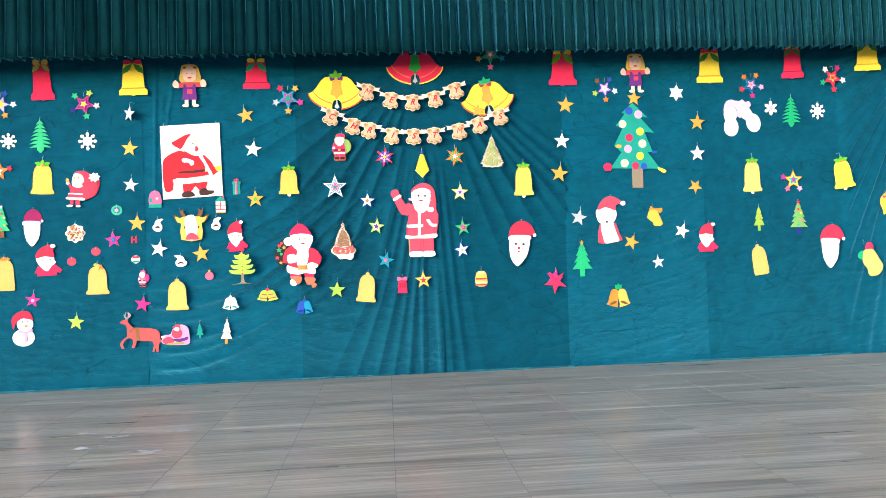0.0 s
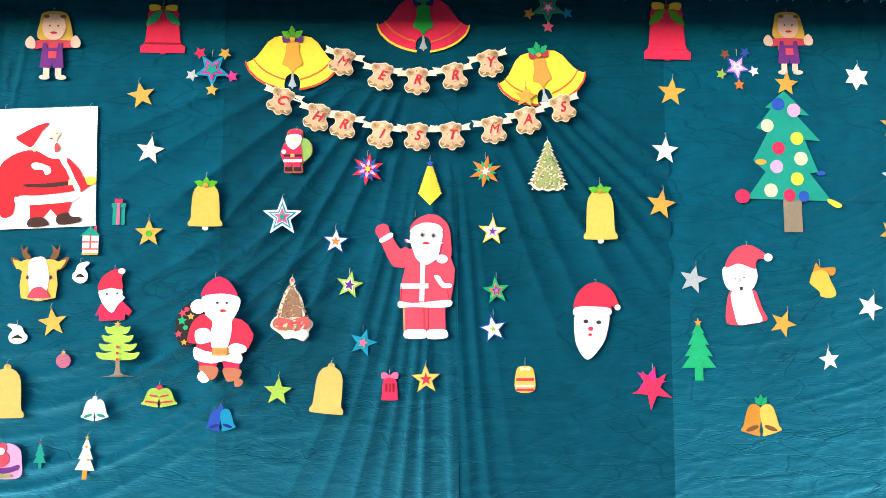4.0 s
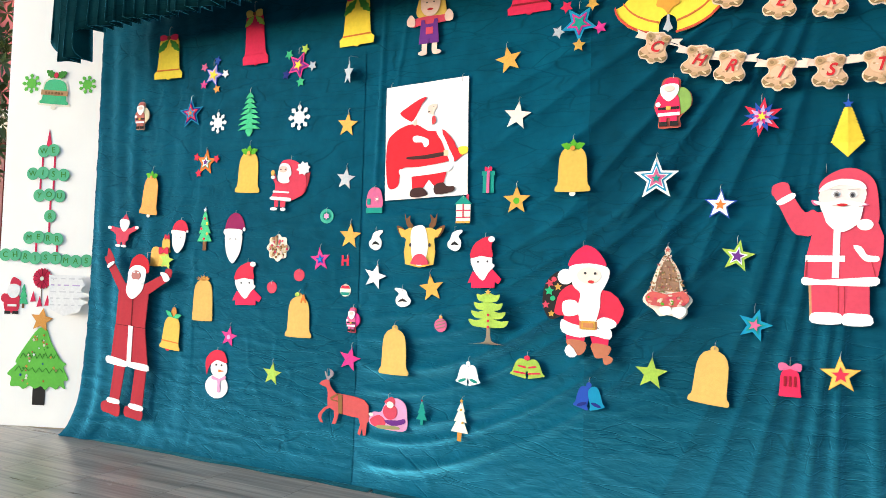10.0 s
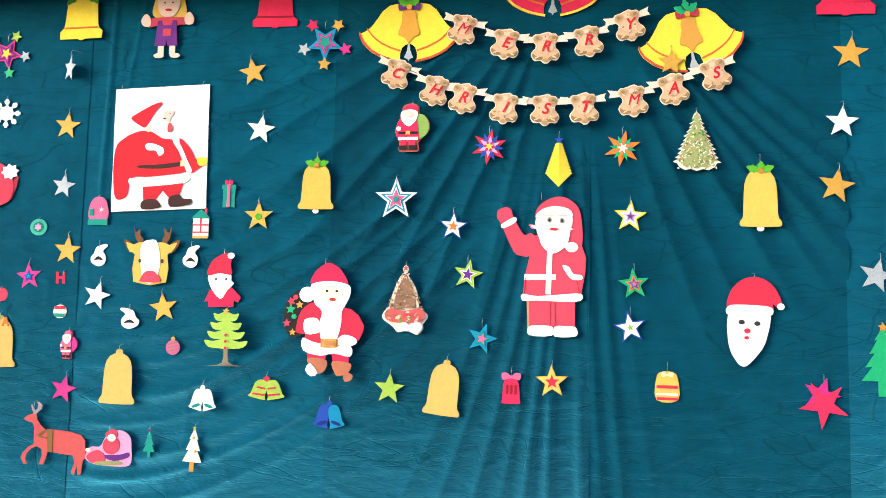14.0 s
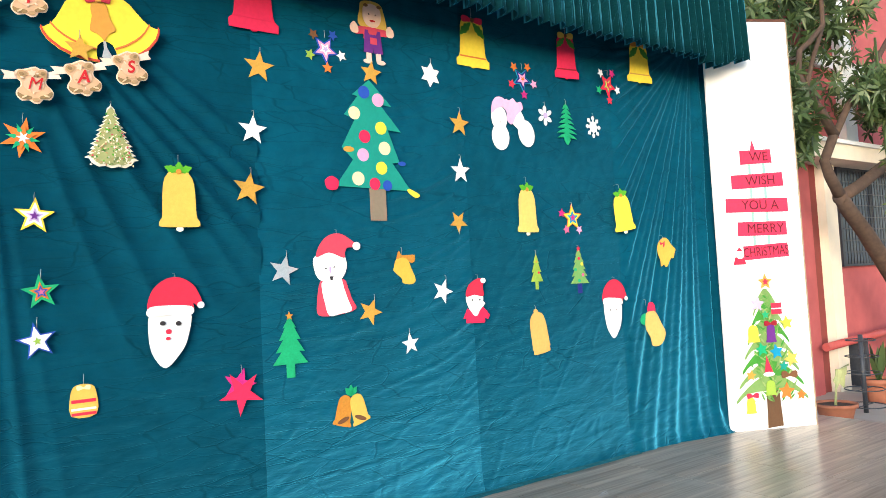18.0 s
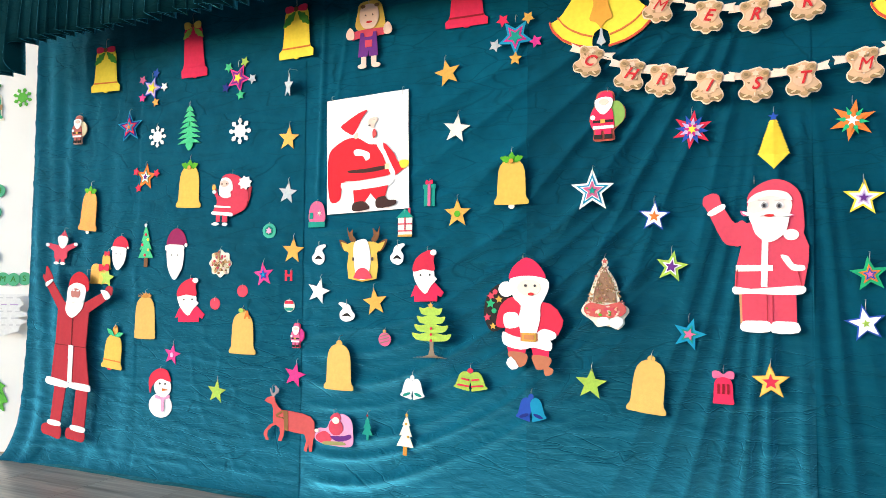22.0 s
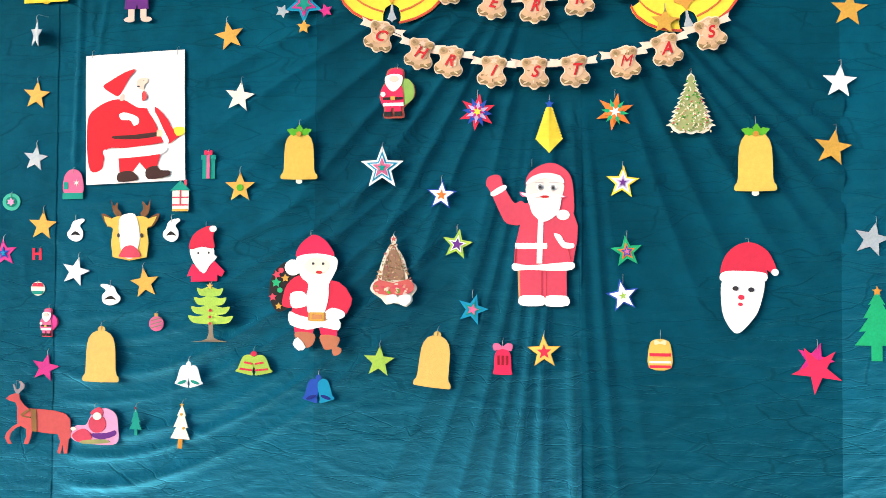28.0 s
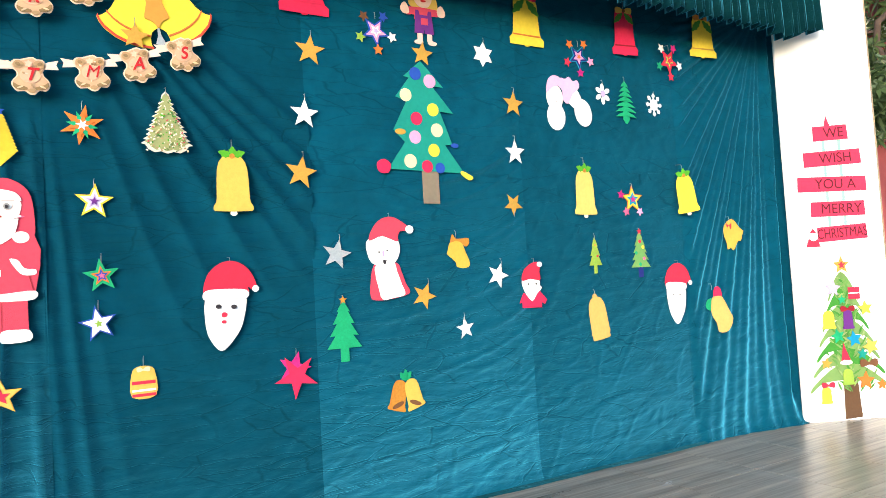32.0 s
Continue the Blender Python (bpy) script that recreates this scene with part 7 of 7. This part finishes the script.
# right-hand classroom block
rb_ = tagged(new("school_building"), "pinkish red school building with cream pilaster and eave", "building", "school buildings")
part("wall", block(10.2, 24.0, 8.5, 8.8, -0.6, 7.5), RED_WALL, rb_)
part("wall", block(10.75, 11.25, 8.38, 8.497, -0.6, 3.05), RED_WALL, rb_, "red pier beside a doorway")
part("doorway", block(11.25, 11.56, 8.44, 8.497, -0.6, 3.05), DARK_RED, rb_, "maroon recessed strip")
part("pilaster", block(11.56, 11.92, 8.30, 8.497, -0.6, 3.05), CREAM_WALL, rb_, "cream pilaster")
part("eave", block(10.2, 24.0, 7.95, 8.497, 3.06, 3.30), CREAM_WALL, rb_, "cream concrete eave")
part("eave_cap", block(10.2, 24.0, 7.90, 8.497, 3.301, 3.36), PLASTER, rb_)
part("pilaster", block(12.6, 13.0, 8.36, 8.497, 3.37, 7.5), PLASTER, rb_, "white upper pilaster")
part("band", block(10.2, 24.0, 8.40, 8.497, 4.75, 4.95), PLASTER, rb_)
window_with_grille("window_1", pose(13.45, 8.45, 2.22), 2.3, 1.6, 22, 8, "dark barred window in the red wall")
lb_ = tagged(new("school_building"), "pinkish red school building with cream pilaster and doorway", "building", "school buildings")
part("wall", block(-26.0, -9.4, 9.5, 9.8, -0.6, 9.0), RED_WALL, lb_)
part("pilaster", block(-12.20, -11.66, 9.28, 9.497, -0.6, 3.28), CREAM_WALL, lb_, "cream pilaster")
part("doorway", block(-11.66, -11.34, 9.42, 9.497, -0.6, 3.28), DARK_RED, lb_, "maroon recessed strip")
part("eave", block(-26.0, -9.4, 8.95, 9.497, 3.30, 3.52), CREAM_WALL, lb_, "cream concrete eave")
part("eave_cap", block(-26.0, -9.4, 8.90, 9.497, 3.521, 3.62), PLASTER, lb_)
part("pilaster", block(-12.35, -11.85, 9.36, 9.497, 3.63, 9.0), PLASTER, lb_, "white upper pilaster")
part("sill_band", block(-26.0, -9.4, 9.42, 9.497, 5.6, 5.75), PLASTER, lb_)
window_with_grille("window_2", pose(-13.35, 9.45, 1.6), 2.0, 2.2, 16, 14, "dark barred window beside the cream pilaster")

pipe = tagged(new("drain_pipe"), "red painted drain pipe with a blue joint along the wall", "pipe")
part("pipe", tube(bmesh.new(), [(11.0, 8.2, 0.16), (12.6, 8.15, 0.24), (16.0, 8.15, 0.30)], 0.062, 14), PIPE_RED, pipe)
part("joint", tube(bmesh.new(), [(13.35, 8.15, 0.255), (13.6, 8.15, 0.262)], 0.10, 14), PIPE_BLUE, pipe, "blue joint collar")
part("bracket", block(12.02, 12.10, 8.08, 8.49, -0.55, 0.20), IRON, pipe, "dark iron bracket")


def pot(x, y, r, h, label, plant):
    p = thing("flower_pot", label, "flower pot", pose(x, y, -0.6))
    bm = bmesh.new()
    prof = [(0.62, 0.0), (0.70, 0.1), (0.86, 0.72), (0.90, 0.80), (1.0, 0.82), (1.0, 1.0), (0.90, 1.0), (0.84, 0.9)]
    rings = [[bm.verts.new((r * q * math.cos(a), r * q * math.sin(a), h * f)) for a in (math.tau * k / 24 for k in range(24))] for q, f in prof]
    for r0, r1 in zip(rings, rings[1:]):
        for k in range(24):
            bm.faces.new((r0[k], r0[(k + 1) % 24], r1[(k + 1) % 24], r1[k]))
    bm.faces.new(rings[0][::-1])
    part("pot", bm, TERRACOTTA, p, smooth=True)
    bm = bmesh.new()
    bm.faces.new([bm.verts.new((r * 0.86 * math.cos(a), r * 0.86 * math.sin(a), h * 0.88)) for a in (math.tau * k / 24 for k in range(24))])
    part("soil", bm, BARK, p)
    bm = bmesh.new()
    if plant == "wilted":
        tube(bm, [(0.0, 0, h * 0.85), (0.05, 0, h + 0.22), (0.10, 0, h + 0.42)], [0.018, 0.014, 0.02], 8)
        part("stem", bm, PALE_LEAF, p)
        for k, (dx, dz) in enumerate(((0.30, 0.02), (-0.05, -0.24), (0.12, -0.26), (0.2, -0.1))):
            bm = bmesh.new()
            vs = [bm.verts.new(c) for c in ((0.10, -0.02, h + 0.42), (0.10 + dx * 0.5 + 0.05, -0.06, h + 0.47 + dz * 0.3), (0.10 + dx, -0.02, h + 0.42 + dz), (0.10 + dx * 0.5 - 0.04, 0.03, h + 0.40 + dz * 0.5))]
            bm.faces.new(vs)
            part("leaf", bm, PALE_LEAF, p)
    else:
        rnd = random.Random(4)
        for k in range(16):
            a, ln = rnd.uniform(0, math.tau), rnd.uniform(0.35, 0.7)
            bm = bmesh.new()
            c, s = math.cos(a), math.sin(a)
            lean = rnd.uniform(0.1, 0.45)
            pts = [(0.03, 0), (0.05, 0.4), (0.035, 0.75), (0.0, 1.0)]
            left = [bm.verts.new((c * lean * t * ln - s * w_, s * lean * t * ln + c * w_, h * 0.9 + t * ln)) for w_, t in pts]
            right = [bm.verts.new((c * lean * t * ln + s * w_, s * lean * t * ln - c * w_, h * 0.9 + t * ln)) for w_, t in pts[:-1]]
            bm.faces.new(left + right[::-1])
            part("leaf", bm, LEAVES[k % 3], p)
    return p


pot(9.35, 7.3, 0.26, 0.24, "wide terracotta pot with a wilted pale plant", "wilted")
pot(11.05, 7.5, 0.23, 0.34, "terracotta pot with spiky agave leaves", "agave")
stand = thing("plant_stand", "black iron plant stand with wire rings", "plant stand", pose(10.15, 7.3, -0.6))
part("post", tube(bmesh.new(), [(0, 0, 0), (0, 0, 1.05)], 0.03, 10), IRON, stand)
for k in range(5):
    z, r = 0.1 + 0.22 * k, 0.26 - 0.02 * k
    ring = [(r * math.cos(math.tau * i / 20), r * math.sin(math.tau * i / 20), z) for i in range(21)]
    part("ring", tube(bmesh.new(), ring, 0.008, 5, cap=False), IRON, stand)
    part("strut", tube(bmesh.new(), [(-r, 0, z), (r, 0, z)], 0.007, 5), IRON, stand)


def leaf_whorl(bm, at, size, rnd, slots):
    """Seven long leaves spreading from one twig end."""
    axis = Vector((rnd.uniform(-1, 1), rnd.uniform(-1, 1), rnd.uniform(-0.2, 1))).normalized()
    a = axis.orthogonal().normalized()
    b = axis.cross(a)
    for k in range(7):
        q = math.tau * k / 7 + rnd.uniform(-0.3, 0.3)
        d = (a * math.cos(q) + b * math.sin(q) + axis * rnd.uniform(-0.1, 0.5)).normalized()
        s = d.cross(axis).normalized()
        ln = size * rnd.uniform(0.7, 1.15)
        wd = ln * 0.14
        sag = Vector((0, 0, -ln * rnd.uniform(0.05, 0.3)))
        vs = [bm.verts.new(at), bm.verts.new(at + d * ln * 0.45 + s * wd), bm.verts.new(at + d * ln + sag), bm.verts.new(at + d * ln * 0.45 - s * wd)]
        f = bm.faces.new(vs)
        f.material_index = slots


def tree(label, limbs, crown, count, seed):
    t = tagged(new("tree"), label, "tree", "trees beside the stage")
    first = True
    for pts, radii in limbs:
        part("trunk" if first else "limb", tube(bmesh.new(), pts, radii, 10), BARK, t, smooth=True)
        first = False
    rnd = random.Random(seed)
    bm = bmesh.new()
    for k in range(count):
        cx, cy, cz, rx, ry, rz = rnd.choice(crown)
        while True:
            p = Vector((rnd.uniform(-1, 1), rnd.uniform(-1, 1), rnd.uniform(-1, 1)))
            if 0.25 < p.length < 1:
                break
        leaf_whorl(bm, Vector((cx + p.x * rx, cy + p.y * ry, cz + p.z * rz)), rnd.uniform(0.16, 0.26), rnd, rnd.choice((0, 0, 1, 1, 2)))
    me = bpy.data.meshes.new("crown")
    bm.to_mesh(me)
    bm.free()
    for m in LEAVES:
        me.materials.append(m)
    c = new("crown", me)
    c.parent = t


tree("leafy tree with a forked crooked trunk before the red wall",
     [([(13.0, 7.6, -0.6), (12.75, 7.6, 0.3), (12.36, 7.6, 0.91), (11.82, 7.6, 1.37), (11.21, 7.6, 1.89), (10.75, 7.6, 2.22), (10.53, 7.6, 2.42)], [0.158, 0.144, 0.137, 0.126, 0.115, 0.108, 0.094]),
      ([(10.60, 7.6, 2.36), (10.3, 7.6, 2.69), (10.19, 7.6, 2.89), (10.41, 7.6, 3.15), (10.54, 7.6, 3.32)], [0.086, 0.076, 0.068, 0.065, 0.068]),
      ([(10.52, 7.6, 3.28), (10.24, 7.6, 3.58), (9.89, 7.6, 3.83), (9.66, 7.6, 4.08), (9.75, 7.6, 4.41), (10.04, 7.6, 4.58), (10.47, 7.6, 4.9), (10.48, 7.6, 5.28), (10.51, 7.6, 5.8)], [0.072, 0.065, 0.054, 0.043, 0.040, 0.040, 0.036, 0.032, 0.025]),
      ([(10.12, 7.6, 3.70), (9.92, 7.6, 4.03), (10.13, 7.6, 4.39), (10.46, 7.6, 4.88)], [0.040, 0.036, 0.032, 0.029]),
      ([(10.54, 7.6, 3.27), (11.01, 7.6, 3.75), (11.43, 7.6, 4.14), (12.07, 7.6, 4.58), (12.5, 7.6, 4.97), (13.3, 7.6, 5.64)], [0.054, 0.050, 0.047, 0.043, 0.040, 0.029]),
      ([(10.52, 7.6, 2.36), (11.16, 7.6, 2.57), (12.12, 7.6, 2.96), (13.78, 7.5, 3.65)], [0.094, 0.090, 0.086, 0.065])],
     ((9.6, 8.2, 4.6, 0.8, 0.5, 0.9), (10.6, 8.3, 5.0, 1.1, 0.6, 0.9), (12.0, 8.3, 4.8, 1.2, 0.6, 1.0), (9.45, 7.7, 3.6, 0.45, 0.4, 0.55), (12.8, 7.6, 3.9, 0.9, 0.6, 0.6), (9.9, 8.0, 5.8, 1.5, 0.8, 0.8), (11.4, 7.3, 3.9, 0.5, 0.4, 0.4), (9.5, 7.7, 3.2, 0.35, 0.3, 0.35), (11.2, 7.9, 5.6, 1.2, 0.6, 0.6)), 900, 17)
tree("dense leafy tree standing before the red building",
     [([(-11.6, 7.9, -0.6), (-11.4, 7.9, 1.4), (-11.0, 7.9, 2.6), (-10.4, 7.9, 3.6)], [0.2, 0.18, 0.15, 0.1]),
      ([(-11.0, 7.9, 2.6), (-10.2, 7.85, 3.0), (-9.3, 7.8, 3.3)], [0.08, 0.06, 0.03]), ([(-10.4, 7.9, 3.6), (-9.6, 7.8, 4.4), (-9.2, 7.8, 5.2)], [0.09, 0.06, 0.03])],
     ((-9.4, 7.8, 4.4, 0.8, 0.6, 0.8), (-9.6, 7.8, 3.4, 0.8, 0.6, 0.7), (-9.7, 7.8, 2.75, 0.45, 0.5, 0.40), (-10.6, 7.9, 4.0, 1.0, 0.7, 1.2), (-9.9, 8.0, 5.5, 1.2, 0.8, 0.8)), 330, 23)
vine = tagged(new("creeper"), "thin green creeper stem hanging beside the tree", "plant")
part("stem", tube(bmesh.new(), [(11.55, 7.35, -0.6), (11.6, 7.35, 2.0), (11.5, 7.35, 4.8)], 0.018, 6), LEAVES[1], vine)
bm = bmesh.new()
rnd = random.Random(2)
for k in range(9):
    leaf_whorl(bm, Vector((11.58 + rnd.uniform(-0.1, 0.1), 7.33, 2.0 + 0.3 * k)), 0.2, rnd, 0)
part("leaves", bm, LEAVES[1], vine)

# hem strip, and scuffs and specks on the floor
bm = bmesh.new()
for x0, x1 in ((-5.3, -2.6), (-2.58, -0.35), (0.25, 1.5), (2.0, 4.5)):
    n = 40
    top = [bm.verts.new((x0 + (x1 - x0) * k / n, 6.452, 0.014)) for k in range(n + 1)]
    low = [bm.verts.new((x0 + (x1 - x0) * k / n, 6.405 + 0.018 * noise.noise(Vector((k * 0.2, x0, 0))), 0.003)) for k in range(n + 1)]
    for k in range(n):
        bm.faces.new((low[k], low[k + 1], top[k + 1], top[k]))
part("floor_hem", bm, VELVET_VALANCE, curtain, "turned-in hem lying on the floor")
rnd = random.Random(8)
SCUFF_PALE = mat("floor_scuff", (0.52, 0.51, 0.49), 0.9, vary=0.25, scale=20)
# whitish floor scuffs, added as thin pale slips lying on the tiles
for x, y, w in ((-2.55, 4.52, 0.12), (-2.32, 4.39, 0.14), (-2.41, 4.13, 0.20), (-2.0, 3.91, 0.20), (-1.92, 4.46, 0.14), (1.77, 5.26, 0.16), (2.97, 5.08, 0.10), (-4.55, 5.55, 0.05), (-4.05, 5.7, 0.04), (3.5, 5.9, 0.09)):
    ob = tagged(new("floor_scuff"), "pale scuff marks and small scraps on the grey floor", "paper", "floor scraps")
    for k in range(5):
        bm = bmesh.new()
        ang, ln = rnd.uniform(-0.6, 0.6), w * rnd.uniform(0.25, 0.6)
        cx, cy = x + rnd.uniform(-0.5, 0.5) * w, y + rnd.uniform(-0.3, 0.3) * w
        pts = [(q, (0.10 + 0.10 * rnd.random()) * (1 if q < 2 else -1)) for q in (-0.5, 0.0, 0.5)] + [(q, -0.10 - 0.12 * rnd.random()) for q in (0.5, 0.0, -0.5)]
        bm.faces.new([bm.verts.new((cx + ln * (p * math.cos(ang) - q * math.sin(ang)), cy + ln * (p * math.sin(ang) + q * math.cos(ang)), 0.0016 + 0.0004 * k)) for p, q in pts])
        part("scuff_slip", bm, SCUFF_PALE, ob)

# ---- floor tiles ----
def tile_material():
    m = bpy.data.materials.new("streaked_floor_tile")
    m.use_nodes = True
    n, l = m.node_tree.nodes, m.node_tree.links
    b = n["Principled BSDF"]
    geo, info = n.new("ShaderNodeNewGeometry"), n.new("ShaderNodeObjectInfo")
    shift = n.new("ShaderNodeVectorMath")
    shift.operation = "ADD"
    comb = n.new("ShaderNodeCombineXYZ")
    mul = n.new("ShaderNodeMath")
    mul.operation, mul.inputs[1].default_value = "MULTIPLY", 40.0
    l.new(info.outputs["Random"], mul.inputs[0])
    l.new(mul.outputs[0], comb.inputs[2])
    l.new(geo.outputs["Position"], shift.inputs[0])
    l.new(comb.outputs[0], shift.inputs[1])
    cols = []
    for source, sc, stretch in ((shift.outputs[0], 1.0, (1.0, 38.0, 1)), (geo.outputs["Position"], 1.0, (0.6, 7.0, 1)), (geo.outputs["Position"], 2.2, (1, 1, 1))):
        mp, tex = n.new("ShaderNodeMapping"), n.new("ShaderNodeTexNoise")
        mp.inputs["Scale"].default_value = stretch
        l.new(source, mp.inputs[0])
        l.new(mp.outputs[0], tex.inputs["Vector"])
        tex.inputs["Scale"].default_value, tex.inputs["Detail"].default_value, tex.inputs["Roughness"].default_value = sc, 6, 0.62
        cols.append(tex)
    ramp = n.new("ShaderNodeValToRGB")
    ramp.color_ramp.elements[0].position, ramp.color_ramp.elements[0].color = 0.38, (0.172, 0.148, 0.118, 1)
    ramp.color_ramp.elements[1].position, ramp.color_ramp.elements[1].color = 0.62, (0.455, 0.395, 0.320, 1)
    mid = ramp.color_ramp.elements.new(0.5)
    mid.color = (0.305, 0.262, 0.212, 1)
    addn = n.new("ShaderNodeMix")
    addn.data_type = "FLOAT"
    addn.inputs[0].default_value = 0.45
    l.new(cols[0].outputs[0], addn.inputs[2])
    l.new(cols[1].outputs[0], addn.inputs[3])
    l.new(addn.outputs[0], ramp.inputs[0])
    tint = n.new("ShaderNodeMix")
    tint.data_type, tint.blend_type = "RGBA", "MULTIPLY"
    tr = n.new("ShaderNodeValToRGB")
    tr.color_ramp.elements[0].position, tr.color_ramp.elements[0].color = 0.35, (0.97, 1.0, 1.02, 1)
    tr.color_ramp.elements[1].position, tr.color_ramp.elements[1].color = 0.65, (1.05, 0.99, 0.95, 1)
    l.new(cols[2].outputs[0], tr.inputs[0])
    tint.inputs["Factor"].default_value = 1
    l.new(ramp.outputs[0], tint.inputs[6])
    l.new(tr.outputs[0], tint.inputs[7])
    # large irregular patches where the tiles turn paler
    pale_noise, dr, dm = n.new("ShaderNodeTexNoise"), n.new("ShaderNodeMapRange"), n.new("ShaderNodeMix")
    pale_noise.inputs["Scale"].default_value, pale_noise.inputs["Detail"].default_value, pale_noise.inputs["Roughness"].default_value = 0.8, 8, 0.7
    l.new(geo.outputs["Position"], pale_noise.inputs["Vector"])
    dr.inputs["From Min"].default_value, dr.inputs["From Max"].default_value, dr.inputs["To Max"].default_value = 0.58, 0.74, 0.6
    l.new(pale_noise.outputs[0], dr.inputs[0])
    dm.data_type = "RGBA"
    dm.inputs[7].default_value = (0.47, 0.44, 0.38, 1)
    l.new(dr.outputs[0], dm.inputs["Factor"])
    l.new(tint.outputs[2], dm.inputs[6])
    l.new(dm.outputs[2], b.inputs["Base Color"])
    rr = n.new("ShaderNodeMapRange")
    rr.inputs["To Min"].default_value, rr.inputs["To Max"].default_value = 0.22, 0.38
    l.new(cols[1].outputs[0], rr.inputs[0])
    l.new(rr.outputs[0], b.inputs["Roughness"])
    bp = n.new("ShaderNodeBump")
    bp.inputs["Strength"].default_value, bp.inputs["Distance"].default_value = 0.12, 0.002
    l.new(cols[0].outputs[0], bp.inputs["Height"])
    l.new(bp.outputs[0], b.inputs["Normal"])
    return m


TILE_MAT = tile_material()
floor_ob = bpy.data.objects["floor"]
bm = bmesh.new()
box(bm, -TILE / 2 + 0.0015, TILE / 2 - 0.0015, -TILE / 2 + 0.0015, TILE / 2 - 0.0015, -0.0035, 0.0, bevel=0.0008)
tile_mesh = mesh_of("tile", bm, TILE_MAT)
far = []
for i in range(-10, 11):
    for j in range(17):
        x, y = -0.065 + TILE * i, 6.41 - TILE * (j + 0.5)
        if not STAGE_X0 < x < STAGE_X1:
            continue
        if j < 14:
            t = new("tile", tile_mesh)
            t.parent = floor_ob
            t.location = (x, y, 0)
        else:
            far.append((x, y))
verts, faces = [], []
for x, y in far:
    k, a = len(verts), TILE / 2 - 0.002
    verts += [(x - a, y - a, 0), (x + a, y - a, 0), (x + a, y + a, 0), (x - a, y + a, 0)]
    faces.append((k, k + 1, k + 2, k + 3))
me = bpy.data.meshes.new("far_tiles")
me.from_pydata(verts, [], faces)
me.materials.append(TILE_MAT)
rest = tagged(new("far_tiles", me), kind="stuff")
rest.parent = floor_ob
# narrow cut tiles under the curtain
bm = block(-6.7, 6.6, 6.411, 6.45, -0.0035, 0.0)
ct = part("cut_tile", bm, TILE_MAT, floor_ob)
